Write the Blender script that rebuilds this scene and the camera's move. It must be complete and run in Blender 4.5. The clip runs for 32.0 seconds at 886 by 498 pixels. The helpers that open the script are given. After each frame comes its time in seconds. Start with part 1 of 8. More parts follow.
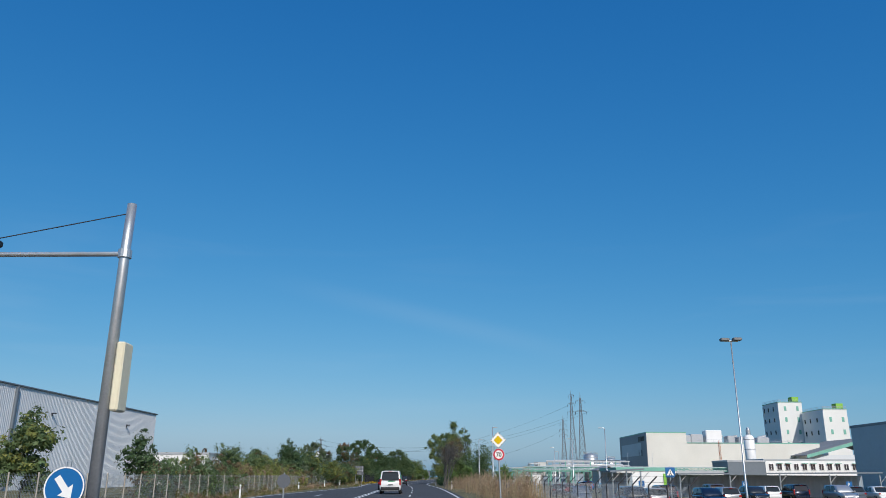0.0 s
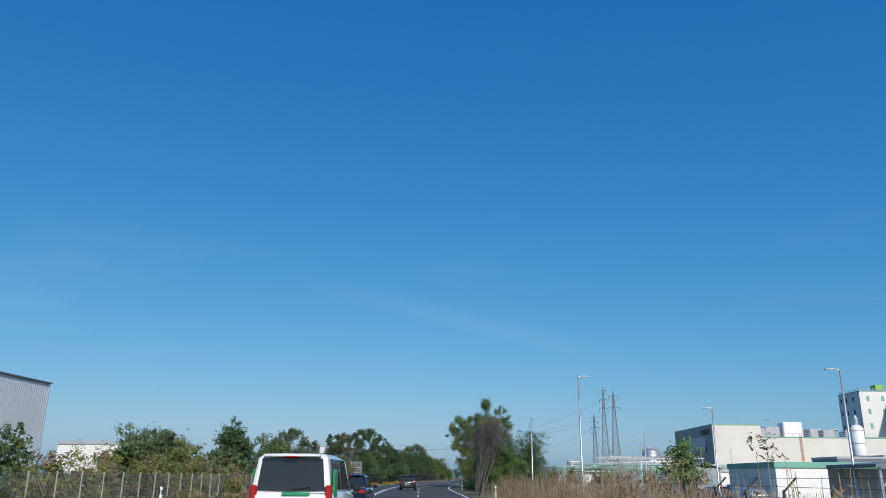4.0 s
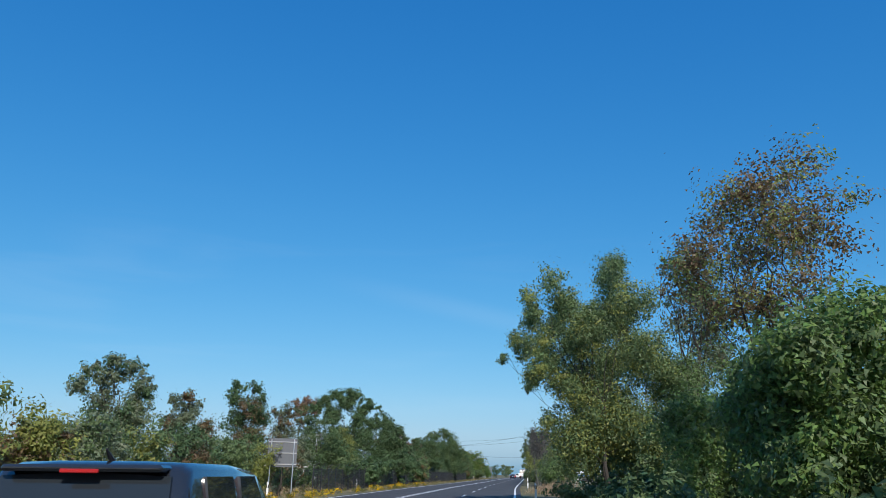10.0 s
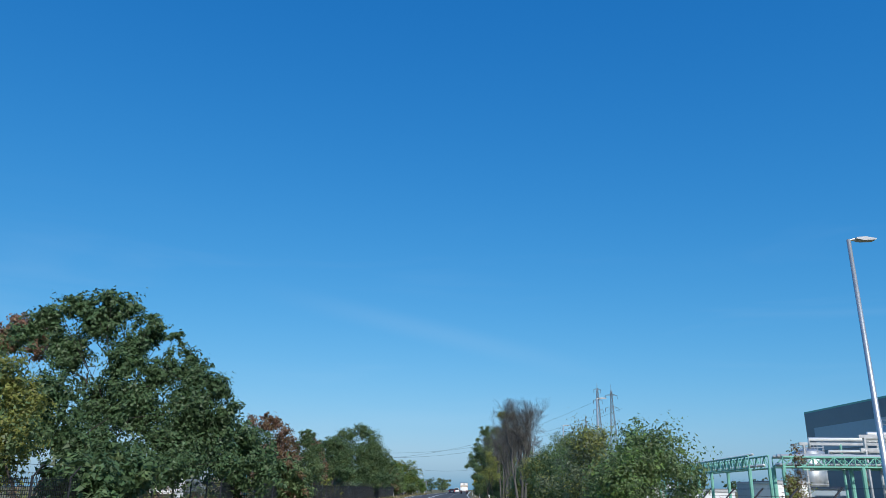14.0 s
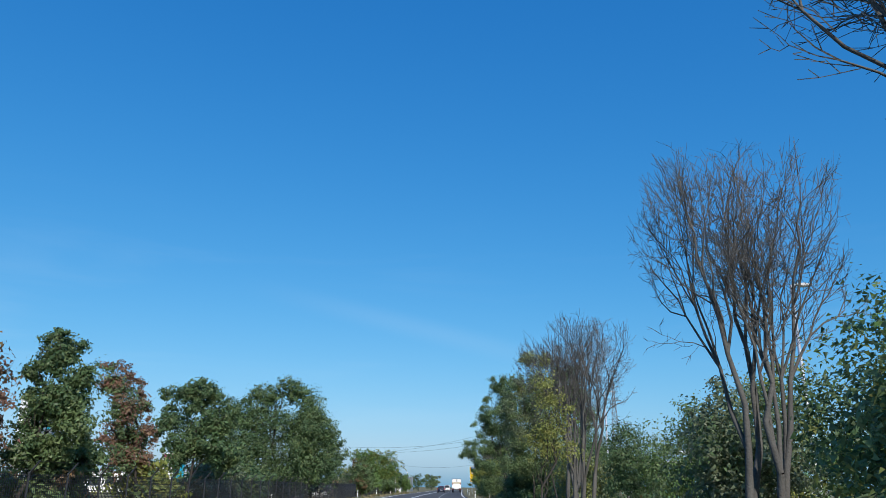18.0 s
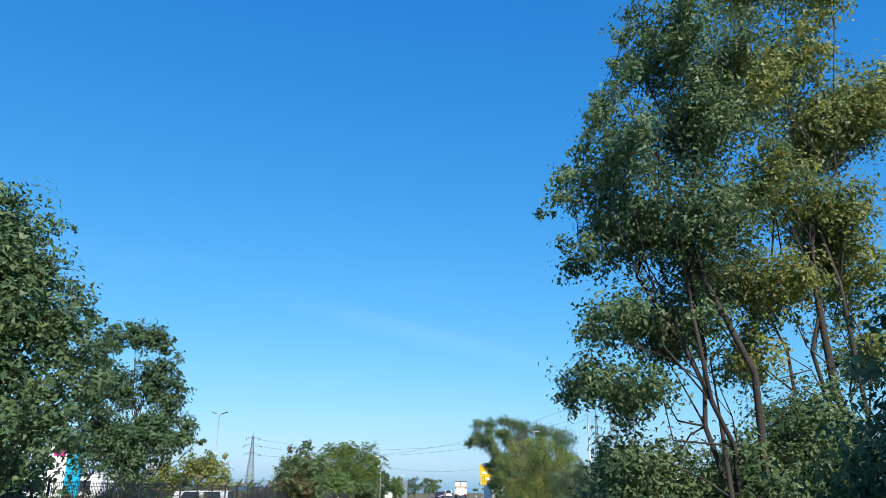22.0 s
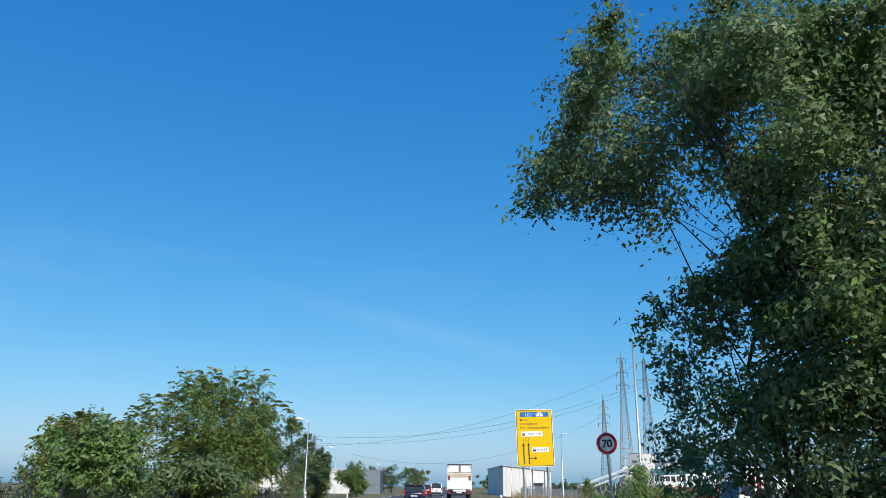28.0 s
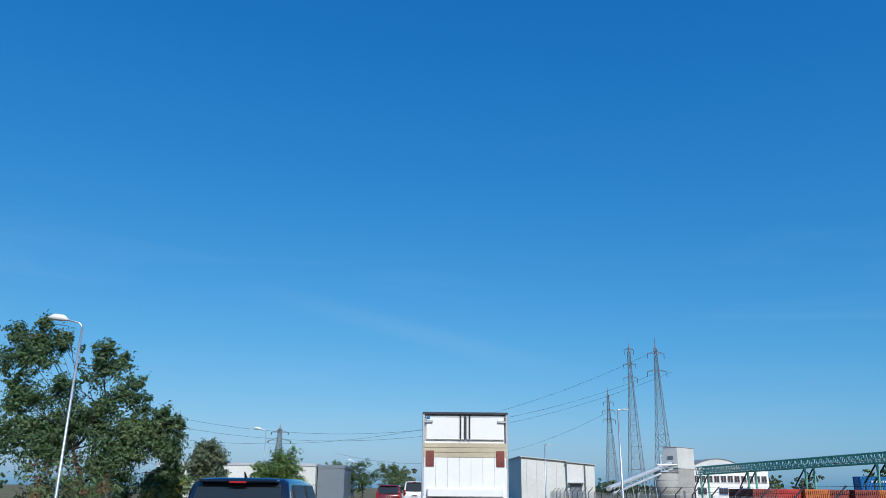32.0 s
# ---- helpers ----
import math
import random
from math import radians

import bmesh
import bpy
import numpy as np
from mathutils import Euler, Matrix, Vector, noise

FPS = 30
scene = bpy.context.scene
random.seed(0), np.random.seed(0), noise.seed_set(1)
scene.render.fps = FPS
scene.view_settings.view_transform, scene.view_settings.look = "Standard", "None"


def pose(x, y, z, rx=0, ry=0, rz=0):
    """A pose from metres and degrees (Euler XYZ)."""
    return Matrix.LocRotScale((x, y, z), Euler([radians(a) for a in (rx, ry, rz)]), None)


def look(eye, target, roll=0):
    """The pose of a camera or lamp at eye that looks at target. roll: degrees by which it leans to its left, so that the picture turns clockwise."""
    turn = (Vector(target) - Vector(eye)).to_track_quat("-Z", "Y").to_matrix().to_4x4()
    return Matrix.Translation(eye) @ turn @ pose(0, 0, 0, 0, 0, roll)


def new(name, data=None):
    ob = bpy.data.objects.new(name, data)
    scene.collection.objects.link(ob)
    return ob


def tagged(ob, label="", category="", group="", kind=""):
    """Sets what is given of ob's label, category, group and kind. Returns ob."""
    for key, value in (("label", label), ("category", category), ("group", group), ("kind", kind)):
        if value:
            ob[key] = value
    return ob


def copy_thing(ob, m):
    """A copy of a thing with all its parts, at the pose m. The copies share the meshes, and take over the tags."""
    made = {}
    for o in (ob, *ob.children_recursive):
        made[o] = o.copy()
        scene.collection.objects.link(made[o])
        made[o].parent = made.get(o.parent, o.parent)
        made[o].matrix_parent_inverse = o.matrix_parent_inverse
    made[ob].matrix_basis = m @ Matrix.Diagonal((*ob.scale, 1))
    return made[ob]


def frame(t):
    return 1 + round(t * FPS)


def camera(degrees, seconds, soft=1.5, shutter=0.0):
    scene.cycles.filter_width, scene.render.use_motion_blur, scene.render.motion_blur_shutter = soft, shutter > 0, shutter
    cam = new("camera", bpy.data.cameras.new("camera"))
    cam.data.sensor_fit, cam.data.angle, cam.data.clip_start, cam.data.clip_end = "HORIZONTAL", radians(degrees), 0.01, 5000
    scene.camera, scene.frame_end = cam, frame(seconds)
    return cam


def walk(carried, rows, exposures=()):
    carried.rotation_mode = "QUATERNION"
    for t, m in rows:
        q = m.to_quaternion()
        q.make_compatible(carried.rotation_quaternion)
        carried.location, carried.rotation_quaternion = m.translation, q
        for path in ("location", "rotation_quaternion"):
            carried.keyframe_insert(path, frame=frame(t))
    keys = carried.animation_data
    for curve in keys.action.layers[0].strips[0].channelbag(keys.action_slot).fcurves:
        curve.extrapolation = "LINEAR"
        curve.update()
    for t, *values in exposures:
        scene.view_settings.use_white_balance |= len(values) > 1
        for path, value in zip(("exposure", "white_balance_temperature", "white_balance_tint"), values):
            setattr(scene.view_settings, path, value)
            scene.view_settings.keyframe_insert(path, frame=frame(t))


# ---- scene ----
# The drive: seconds, the eye, and (upward tilt, lean, turn to the left) in degrees.
cam = camera(60.665, 32.0, 0.75)
PATH = [
    (0, (0.000, 0.000, 1.383), (16.751, 0.255, -0.182)),
    (0.5, (0.017, 6.065, 1.397), (16.826, 0.324, 0.197)),
    (1, (0.003, 12.132, 1.402), (16.771, 0.364, 0.524)),
    (1.5, (-0.037, 18.199, 1.407), (16.821, 0.386, 0.769)),
    (2, (-0.092, 24.275, 1.407), (16.853, 0.392, 0.869)),
    (2.5, (-0.147, 30.368, 1.411), (16.798, 0.422, 1.034)),
    (3, (-0.214, 36.549, 1.400), (16.797, 0.464, 1.256)),
    (3.5, (-0.301, 42.814, 1.401), (16.765, 0.486, 1.477)),
    (4, (-0.406, 49.151, 1.400), (16.723, 0.470, 1.641)),
    (4.5, (-0.528, 55.529, 1.400), (16.681, 0.462, 1.783)),
    (5, (-0.666, 61.917, 1.400), (16.639, 0.459, 1.911)),
    (5.5, (-0.816, 68.283, 1.395), (16.597, 0.459, 2.023)),
    (6, (-0.978, 74.598, 1.392), (16.590, 0.483, 2.083)),
    (6.5, (-1.165, 80.918, 1.411), (16.598, 0.489, 2.227)),
    (7, (-1.351, 87.234, 1.404), (16.633, 0.475, 2.227)),
    (7.5, (-1.560, 93.591, 1.402), (16.605, 0.499, 2.555)),
    (8, (-1.802, 99.980, 1.399), (16.594, 0.490, 2.970)),
    (8.5, (-2.094, 106.394, 1.399), (16.564, 0.512, 3.460)),
    (9, (-2.434, 112.817, 1.397), (16.492, 0.534, 3.892)),
    (9.5, (-2.807, 119.249, 1.399), (16.554, 0.554, 4.159)),
    (10, (-3.195, 125.700, 1.398), (16.556, 0.580, 4.203)),
    (10.5, (-3.567, 132.209, 1.397), (16.548, 0.587, 3.881)),
    (11, (-3.889, 138.815, 1.399), (16.832, 0.568, 3.322)),
    (11.5, (-4.126, 145.496, 1.405), (16.944, 0.524, 2.527)),
    (12, (-4.267, 152.134, 1.406), (17.286, 0.498, 1.681)),
    (12.5, (-4.315, 158.646, 1.403), (17.342, 0.494, 0.975)),
    (13, (-4.270, 165.110, 1.397), (17.444, 0.415, 0.092)),
    (13.5, (-4.164, 171.585, 1.394), (17.552, 0.361, -0.279)),
    (14, (-4.022, 178.080, 1.408), (17.601, 0.341, -0.629)),
    (14.5, (-3.870, 184.525, 1.409), (17.621, 0.316, -0.922)),
    (15, (-3.729, 190.961, 1.400), (17.561, 0.381, -0.530)),
    (15.5, (-3.606, 197.408, 1.400), (17.501, 0.420, -0.510)),
    (16, (-3.470, 203.885, 1.400), (17.441, 0.449, -0.727)),
    (16.5, (-3.294, 210.409, 1.397), (17.382, 0.478, -1.307)),
    (17, (-3.080, 217.002, 1.394), (17.378, 0.491, -1.260)),
    (17.5, (-2.855, 223.649, 1.402), (17.417, 0.466, -1.254)),
    (18, (-2.622, 230.328, 1.403), (17.442, 0.448, -1.321)),
    (18.5, (-2.386, 237.004, 1.400), (17.436, 0.456, -1.372)),
    (19, (-2.137, 243.729, 1.398), (17.451, 0.457, -1.377)),
    (19.5, (-1.880, 250.480, 1.399), (17.433, 0.449, -1.379)),
    (20, (-1.619, 257.234, 1.396), (17.481, 0.451, -1.360)),
    (20.5, (-1.361, 263.956, 1.399), (17.579, 0.434, -1.384)),
    (21, (-1.103, 270.643, 1.402), (17.667, 0.392, -1.281)),
    (21.5, (-0.854, 277.238, 1.401), (17.755, 0.333, -1.256)),
    (22, (-0.646, 283.576, 1.400), (17.816, 0.348, -1.154)),
    (22.5, (-0.455, 289.759, 1.402), (17.766, 0.358, -1.241)),
    (23, (-0.254, 295.987, 1.410), (17.786, 0.349, -1.309)),
    (23.5, (-0.028, 302.434, 1.403), (17.898, 0.384, -1.318)),
    (24, (0.200, 308.945, 1.401), (17.712, 0.425, -1.352)),
    (24.5, (0.433, 315.466, 1.402), (17.660, 0.440, -1.454)),
    (25, (0.675, 322.093, 1.400), (17.595, 0.448, -1.483)),
    (25.5, (0.921, 328.818, 1.400), (17.531, 0.455, -1.476)),
    (26, (1.168, 335.631, 1.400), (17.466, 0.464, -1.435)),
    (26.5, (1.410, 342.524, 1.399), (17.402, 0.477, -1.342)),
    (27, (1.648, 349.486, 1.404), (17.405, 0.514, -1.404)),
    (27.5, (1.884, 356.501, 1.410), (17.492, 0.543, -1.552)),
    (28, (2.143, 363.473, 1.397), (17.417, 0.558, -1.748)),
    (28.5, (2.430, 370.325, 1.401), (17.572, 0.478, -1.885)),
    (29, (2.739, 377.092, 1.370), (17.698, 0.424, -2.069)),
    (29.5, (3.039, 383.902, 1.416), (17.552, 0.384, -2.178)),
    (30, (3.352, 390.772, 1.414), (17.634, 0.410, -2.284)),
    (30.5, (3.662, 397.742, 1.391), (17.615, 0.432, -2.312)),
    (31, (4.007, 404.564, 1.401), (17.575, 0.486, -2.508)),
    (31.5, (4.361, 411.262, 1.399), (17.432, 0.533, -2.594)),
    (32, (4.702, 417.890, 1.391), (17.554, 0.593, -2.305)),
]
walk(cam, [(t, pose(*e, 90 + a[0], 0, a[2]) @ pose(0, 0, 0, 0, 0, a[1])) for t, e, a in PATH],
     [(0, 0.02, 6500, 10), (3.5, 0.08, 6500, 10), (6, 0.12, 6500, 10), (8, 0.22, 6500, 10), (9, 0.3, 6500, 10), (10.3, 0.4, 6500, 10), (11, 0.55, 6500, 10), (11.3, 0.65, 6500, 10), (11.6, 0.75, 7000, 13), (12, 0.79, 7500, 17), (12.4, 0.72, 7600, 18), (12.8, 0.46, 7200, 15), (13.1, 0.36, 6400, 10), (14, 0.26, 6250, 9), (16, 0.35, 6400, 10), (18, 0.42, 6500, 10), (19.4, 0.48, 6500, 10), (20, 0.5, 6850, 13), (21, 0.68, 6800, 12), (22, 0.75, 6500, 10), (22.8, 0.45, 6500, 10), (23.4, 0.28, 6400, 10), (25, 0.23, 6300, 9), (27, 0.3, 6500, 10), (28, 0.45, 6500, 10), (29, 0.28, 6300, 9), (30, 0.18, 6050, 8), (32, 0.17, 6050, 8)])

# ---- light ----
SUN_AZ, SUN_EL = radians(163), radians(36)   # clockwise from the road's far end (+y), and height
sun_dir = Vector((math.sin(SUN_AZ) * math.cos(SUN_EL), math.cos(SUN_AZ) * math.cos(SUN_EL), math.sin(SUN_EL)))
world = bpy.data.worlds.new("sky")
scene.world = world
world.use_nodes = True
wn = world.node_tree
sky = wn.nodes.new("ShaderNodeTexSky")
sky.sky_type, sky.sun_disc = "NISHITA", False
sky.sun_elevation, sky.sun_rotation = SUN_EL, SUN_AZ
sky.altitude, sky.air_density, sky.dust_density, sky.ozone_density = 100, 1.0, 1.0, 1.0
split, join = wn.nodes.new("ShaderNodeSeparateColor"), wn.nodes.new("ShaderNodeCombineColor")   # a very clear, dry, deep blue sky
wn.links.new(sky.outputs[0], split.inputs[0])
for k, (power, gain) in enumerate(((1.6, 0.158), (0.82, 0.96), (0.5, 2.47))):
    pw, ml = wn.nodes.new("ShaderNodeMath"), wn.nodes.new("ShaderNodeMath")
    pw.operation, ml.operation = "POWER", "MULTIPLY"
    pw.inputs[1].default_value, ml.inputs[1].default_value = power, gain
    wn.links.new(split.outputs[k], pw.inputs[0])
    wn.links.new(pw.outputs[0], ml.inputs[0])
    wn.links.new(ml.outputs[0], join.inputs[k])
where, turn, wisp = wn.nodes.new("ShaderNodeTexCoord"), wn.nodes.new("ShaderNodeMapping"), wn.nodes.new("ShaderNodeTexNoise")
turn.inputs["Rotation"].default_value, turn.inputs["Scale"].default_value = (0.0, radians(-12), 0.0), (1.6, 1.2, 11.0)
wisp.inputs["Scale"].default_value, wisp.inputs["Detail"].default_value, wisp.inputs["Distortion"].default_value = 1.7, 7, 0.6
thin = wn.nodes.new("ShaderNodeMapRange")
thin.interpolation_type = "SMOOTHSTEP"
thin.inputs["From Min"].default_value, thin.inputs["From Max"].default_value = 0.52, 0.78
thin.inputs["To Max"].default_value = 0.06
veil = wn.nodes.new("ShaderNodeMix")   # faint streaks of high cloud
veil.data_type = "RGBA"
veil.inputs["B"].default_value = (5.2, 6.4, 7.4, 1)
wn.links.new(where.outputs["Generated"], turn.inputs["Vector"])
wn.links.new(turn.outputs[0], wisp.inputs["Vector"])
wn.links.new(wisp.outputs["Fac"], thin.inputs["Value"])
parts, low, dim = wn.nodes.new("ShaderNodeSeparateXYZ"), wn.nodes.new("ShaderNodeMapRange"), wn.nodes.new("ShaderNodeMath")
low.inputs["From Min"].default_value, low.inputs["From Max"].default_value = 0.36, 0.22
dim.operation = "MULTIPLY"
wn.links.new(where.outputs["Generated"], parts.inputs[0])
wn.links.new(parts.outputs["Z"], low.inputs["Value"])
wn.links.new(thin.outputs[0], dim.inputs[0])
wn.links.new(low.outputs[0], dim.inputs[1])
wn.links.new(dim.outputs[0], veil.inputs["Factor"])
wn.links.new(join.outputs[0], veil.inputs["A"])
# one long thin streak of cloud low in the sky ahead
streak_dir, streak_up = Vector((0.0, 0.98, 0.196)).normalized(), Vector((0.23, -0.191, 0.9535)).normalized()
across, sideways = wn.nodes.new("ShaderNodeVectorMath"), wn.nodes.new("ShaderNodeVectorMath")
across.operation = sideways.operation = "DOT_PRODUCT"
across.inputs[1].default_value, sideways.inputs[1].default_value = streak_up, streak_dir.cross(streak_up)
thinness, ends = wn.nodes.new("ShaderNodeMapRange"), wn.nodes.new("ShaderNodeMapRange")
gap, reach = wn.nodes.new("ShaderNodeMath"), wn.nodes.new("ShaderNodeMath")
gap.operation = reach.operation = "ABSOLUTE"
thinness.interpolation_type = ends.interpolation_type = "SMOOTHSTEP"
thinness.inputs["From Min"].default_value, thinness.inputs["From Max"].default_value = 0.021, 0.0
ends.inputs["From Min"].default_value, ends.inputs["From Max"].default_value = 0.27, 0.02
strength, patchy = wn.nodes.new("ShaderNodeMath"), wn.nodes.new("ShaderNodeMath")
strength.operation = patchy.operation = "MULTIPLY"
for n in (across, sideways):
    wn.links.new(where.outputs["Generated"], n.inputs[0])
wn.links.new(across.outputs["Value"], gap.inputs[0])
wn.links.new(sideways.outputs["Value"], reach.inputs[0])
wn.links.new(gap.outputs[0], thinness.inputs["Value"])
wn.links.new(reach.outputs[0], ends.inputs["Value"])
wn.links.new(thinness.outputs[0], strength.inputs[0])
wn.links.new(ends.outputs[0], strength.inputs[1])
wn.links.new(strength.outputs[0], patchy.inputs[0])
patchy.inputs[1].default_value = 0.06
cloud = wn.nodes.new("ShaderNodeMix")
cloud.data_type = "RGBA"
cloud.inputs["B"].default_value = (5.2, 6.4, 7.4, 1)
wn.links.new(patchy.outputs[0], cloud.inputs["Factor"])
wn.links.new(veil.outputs["Result"], cloud.inputs["A"])
wn.links.new(cloud.outputs["Result"], wn.nodes["Background"].inputs[0])
wn.nodes["Background"].inputs[1].default_value = 0.1
sun_lamp = new("sun", bpy.data.lights.new("sun", "SUN"))
sun_lamp.data.energy, sun_lamp.data.angle, sun_lamp.data.color = 3.6, radians(0.53), (1.0, 0.95, 0.87)
sun_lamp.matrix_world = look((0, 0, 60), Vector((0, 0, 60)) - sun_dir)

# ---- materials ----
def mat(name, rgb, rough=0.6, metal=0.0, vary=0.15, scale=3.0, bump=0.15, bump_scale=40.0, island=0.0, coat=0.0, spec=0.5, warm=0.0):
    """A surface with mottling at two scales, fine relief and, where asked, a shade of its own for each loose piece."""
    m = bpy.data.materials.new(name)
    m.use_nodes = True
    t = m.node_tree
    b = t.nodes["Principled BSDF"]
    b.inputs["Roughness"].default_value, b.inputs["Metallic"].default_value = rough, metal
    b.inputs["Coat Weight"].default_value = coat
    b.inputs["Specular IOR Level"].default_value = spec
    co = t.nodes.new("ShaderNodeTexCoord")
    big, small = t.nodes.new("ShaderNodeTexNoise"), t.nodes.new("ShaderNodeTexNoise")
    big.inputs["Scale"].default_value, small.inputs["Scale"].default_value = scale * 0.25, scale * 4
    big.inputs["Detail"].default_value, small.inputs["Detail"].default_value = 5, 3
    add = t.nodes.new("ShaderNodeMath")
    add.operation = "MULTIPLY_ADD"
    add.inputs[1].default_value = 0.4
    mixv = t.nodes.new("ShaderNodeMapRange")
    mixv.inputs["From Min"].default_value, mixv.inputs["From Max"].default_value = 0.45, 0.95
    mixv.inputs["To Min"].default_value, mixv.inputs["To Max"].default_value = 1 - vary, 1 + vary
    hsv = t.nodes.new("ShaderNodeHueSaturation")
    hsv.inputs["Color"].default_value = (*rgb, 1)
    for n in (big, small):
        t.links.new(co.outputs["Object"], n.inputs["Vector"])
    t.links.new(small.outputs["Fac"], add.inputs[0])
    t.links.new(big.outputs["Fac"], add.inputs[2])
    t.links.new(add.outputs[0], mixv.inputs["Value"])
    val = mixv.outputs[0]
    if island:
        geo = t.nodes.new("ShaderNodeNewGeometry")
        r1 = t.nodes.new("ShaderNodeMapRange")
        r1.inputs["To Min"].default_value, r1.inputs["To Max"].default_value = 1 - island, 1 + island
        mul = t.nodes.new("ShaderNodeMath")
        mul.operation = "MULTIPLY"
        t.links.new(geo.outputs["Random Per Island"], r1.inputs["Value"])
        t.links.new(r1.outputs[0], mul.inputs[0])
        t.links.new(val, mul.inputs[1])
        val = mul.outputs[0]
        hue = t.nodes.new("ShaderNodeMapRange")
        hue.inputs["To Min"].default_value, hue.inputs["To Max"].default_value = 0.5 - 0.02 - warm, 0.5 + 0.015
        w2 = t.nodes.new("ShaderNodeMath")
        w2.operation = "MULTIPLY_ADD"
        w2.inputs[1].default_value, w2.inputs[2].default_value = 17.37, 0.31
        fr = t.nodes.new("ShaderNodeMath")
        fr.operation = "FRACT"
        t.links.new(geo.outputs["Random Per Island"], w2.inputs[0])
        t.links.new(w2.outputs[0], fr.inputs[0])
        t.links.new(fr.outputs[0], hue.inputs["Value"])
        t.links.new(hue.outputs[0], hsv.inputs["Hue"])
    t.links.new(val, hsv.inputs["Value"])
    t.links.new(hsv.outputs[0], b.inputs["Base Color"])
    if bump:
        bn = t.nodes.new("ShaderNodeTexNoise")
        bn.inputs["Scale"].default_value = bump_scale
        bp = t.nodes.new("ShaderNodeBump")
        bp.inputs["Strength"].default_value, bp.inputs["Distance"].default_value = bump, 0.02
        t.links.new(co.outputs["Object"], bn.inputs["Vector"])
        t.links.new(bn.outputs["Fac"], bp.inputs["Height"])
        t.links.new(bp.outputs[0], b.inputs["Normal"])
    return m


def leaf_mat(name, rgb, warm=0.0, through_light=0.45):
    """Leaves: matt green with a slight sheen, letting light through."""
    m = mat(name, rgb, 0.48, 0, 0.22, 0.9, 0, 40, 0.30, 0, 0.35, warm)
    t = m.node_tree
    b, out = t.nodes["Principled BSDF"], t.nodes["Material Output"]
    tr = t.nodes.new("ShaderNodeBsdfTranslucent")
    mx = t.nodes.new("ShaderNodeMixShader")
    mx.inputs[0].default_value = through_light
    hs = b.inputs["Base Color"].links[0].from_socket
    t.links.new(hs, tr.inputs["Color"])
    t.links.new(b.outputs[0], mx.inputs[1])
    t.links.new(tr.outputs[0], mx.inputs[2])
    t.links.new(mx.outputs[0], out.inputs["Surface"])
    return m


def glass_mat(name, tint=(0.02, 0.025, 0.03), rough=0.03):
    m = mat(name, tint, rough, 0, 0.05, 1, 0, 40, 0, 0, 0.6)
    return m


ASPHALT = mat("asphalt", (0.055, 0.055, 0.057), 0.85, 0, 0.25, 1.5, 0.5, 90)
LINE = mat("road_paint", (0.75, 0.75, 0.73), 0.6, 0, 0.12, 4)
GRASS_GROUND = mat("dry_grass_ground", (0.13, 0.115, 0.05), 0.95, 0, 0.4, 0.6, 0.8, 12)
CONCRETE = mat("concrete", (0.36, 0.35, 0.33), 0.85, 0, 0.15, 2, 0.3, 30)
GALV = mat("galvanised_steel", (0.52, 0.54, 0.55), 0.42, 0.75, 0.18, 6, 0.1, 60)
GREYPAINT = mat("grey_paint", (0.42, 0.44, 0.46), 0.45, 0.1, 0.08, 3)
DARKSTEEL = mat("dark_steel", (0.045, 0.048, 0.055), 0.5, 0.4, 0.2, 5)
BLACK = mat("black_plastic", (0.015, 0.015, 0.017), 0.5, 0, 0.1, 5)
RUBBER = mat("rubber", (0.02, 0.02, 0.02), 0.85, 0, 0.2, 8)
WHITE = mat("white_paint", (0.80, 0.80, 0.79), 0.38, 0, 0.05, 1.2, 0.05, 30, coat=0.2)
TRUCKWHITE = mat("truck_white_panel", (0.78, 0.78, 0.77), 0.45, 0, 0.07, 1.0, 0.08, 20)
WOODBAND = mat("beige_board", (0.50, 0.43, 0.31), 0.65, 0, 0.2, 2.5, 0.2, 40)
RED = mat("red_paint", (0.52, 0.012, 0.03), 0.4, 0, 0.08, 3)
FLAGRED = mat("faded_red_cloth", (0.17, 0.045, 0.035), 0.8, 0, 0.4, 12, 0.3, 60)
REDLENS = mat("red_lens", (0.35, 0.012, 0.012), 0.2, 0, 0.1, 10, coat=0.5)
ORANGE = mat("orange_paint", (0.45, 0.13, 0.035), 0.5, 0, 0.15, 1)
YELLOW = mat("sign_yellow", (0.66, 0.43, 0.003), 0.6, 0, 0.05, 2, 0, spec=0.15)
SIGNWHITE = mat("sign_white", (0.80, 0.80, 0.78), 0.42, 0, 0.05, 3, 0)
SIGNRED = mat("sign_red", (0.55, 0.01, 0.035), 0.42, 0, 0.05, 3, 0)
SIGNBLACK = mat("sign_black", (0.012, 0.012, 0.014), 0.5, 0, 0.05, 3, 0)
SIGNBLUE = mat("sign_blue", (0.005, 0.12, 0.34), 0.42, 0, 0.05, 3, 0)
SIGNBACK = mat("sign_back_grey", (0.11, 0.12, 0.135), 0.6, 0.2, 0.12, 3)
NAVY = mat("dark_blue_car_paint", (0.012, 0.02, 0.045), 0.22, 0.35, 0.03, 1, 0, coat=1.0)
ANTHRACITE = mat("anthracite_car_paint", (0.03, 0.034, 0.04), 0.25, 0.4, 0.03, 1, 0, coat=1.0)
GREYCAR = mat("grey_blue_car_paint", (0.13, 0.16, 0.20), 0.28, 0.4, 0.03, 1, 0, coat=1.0)
SILVERCAR = mat("silver_car_paint", (0.45, 0.46, 0.47), 0.3, 0.6, 0.03, 1, 0, coat=1.0)
CARWHITE = mat("white_car_paint", (0.78, 0.78, 0.78), 0.25, 0, 0.03, 1, 0, coat=1.0)
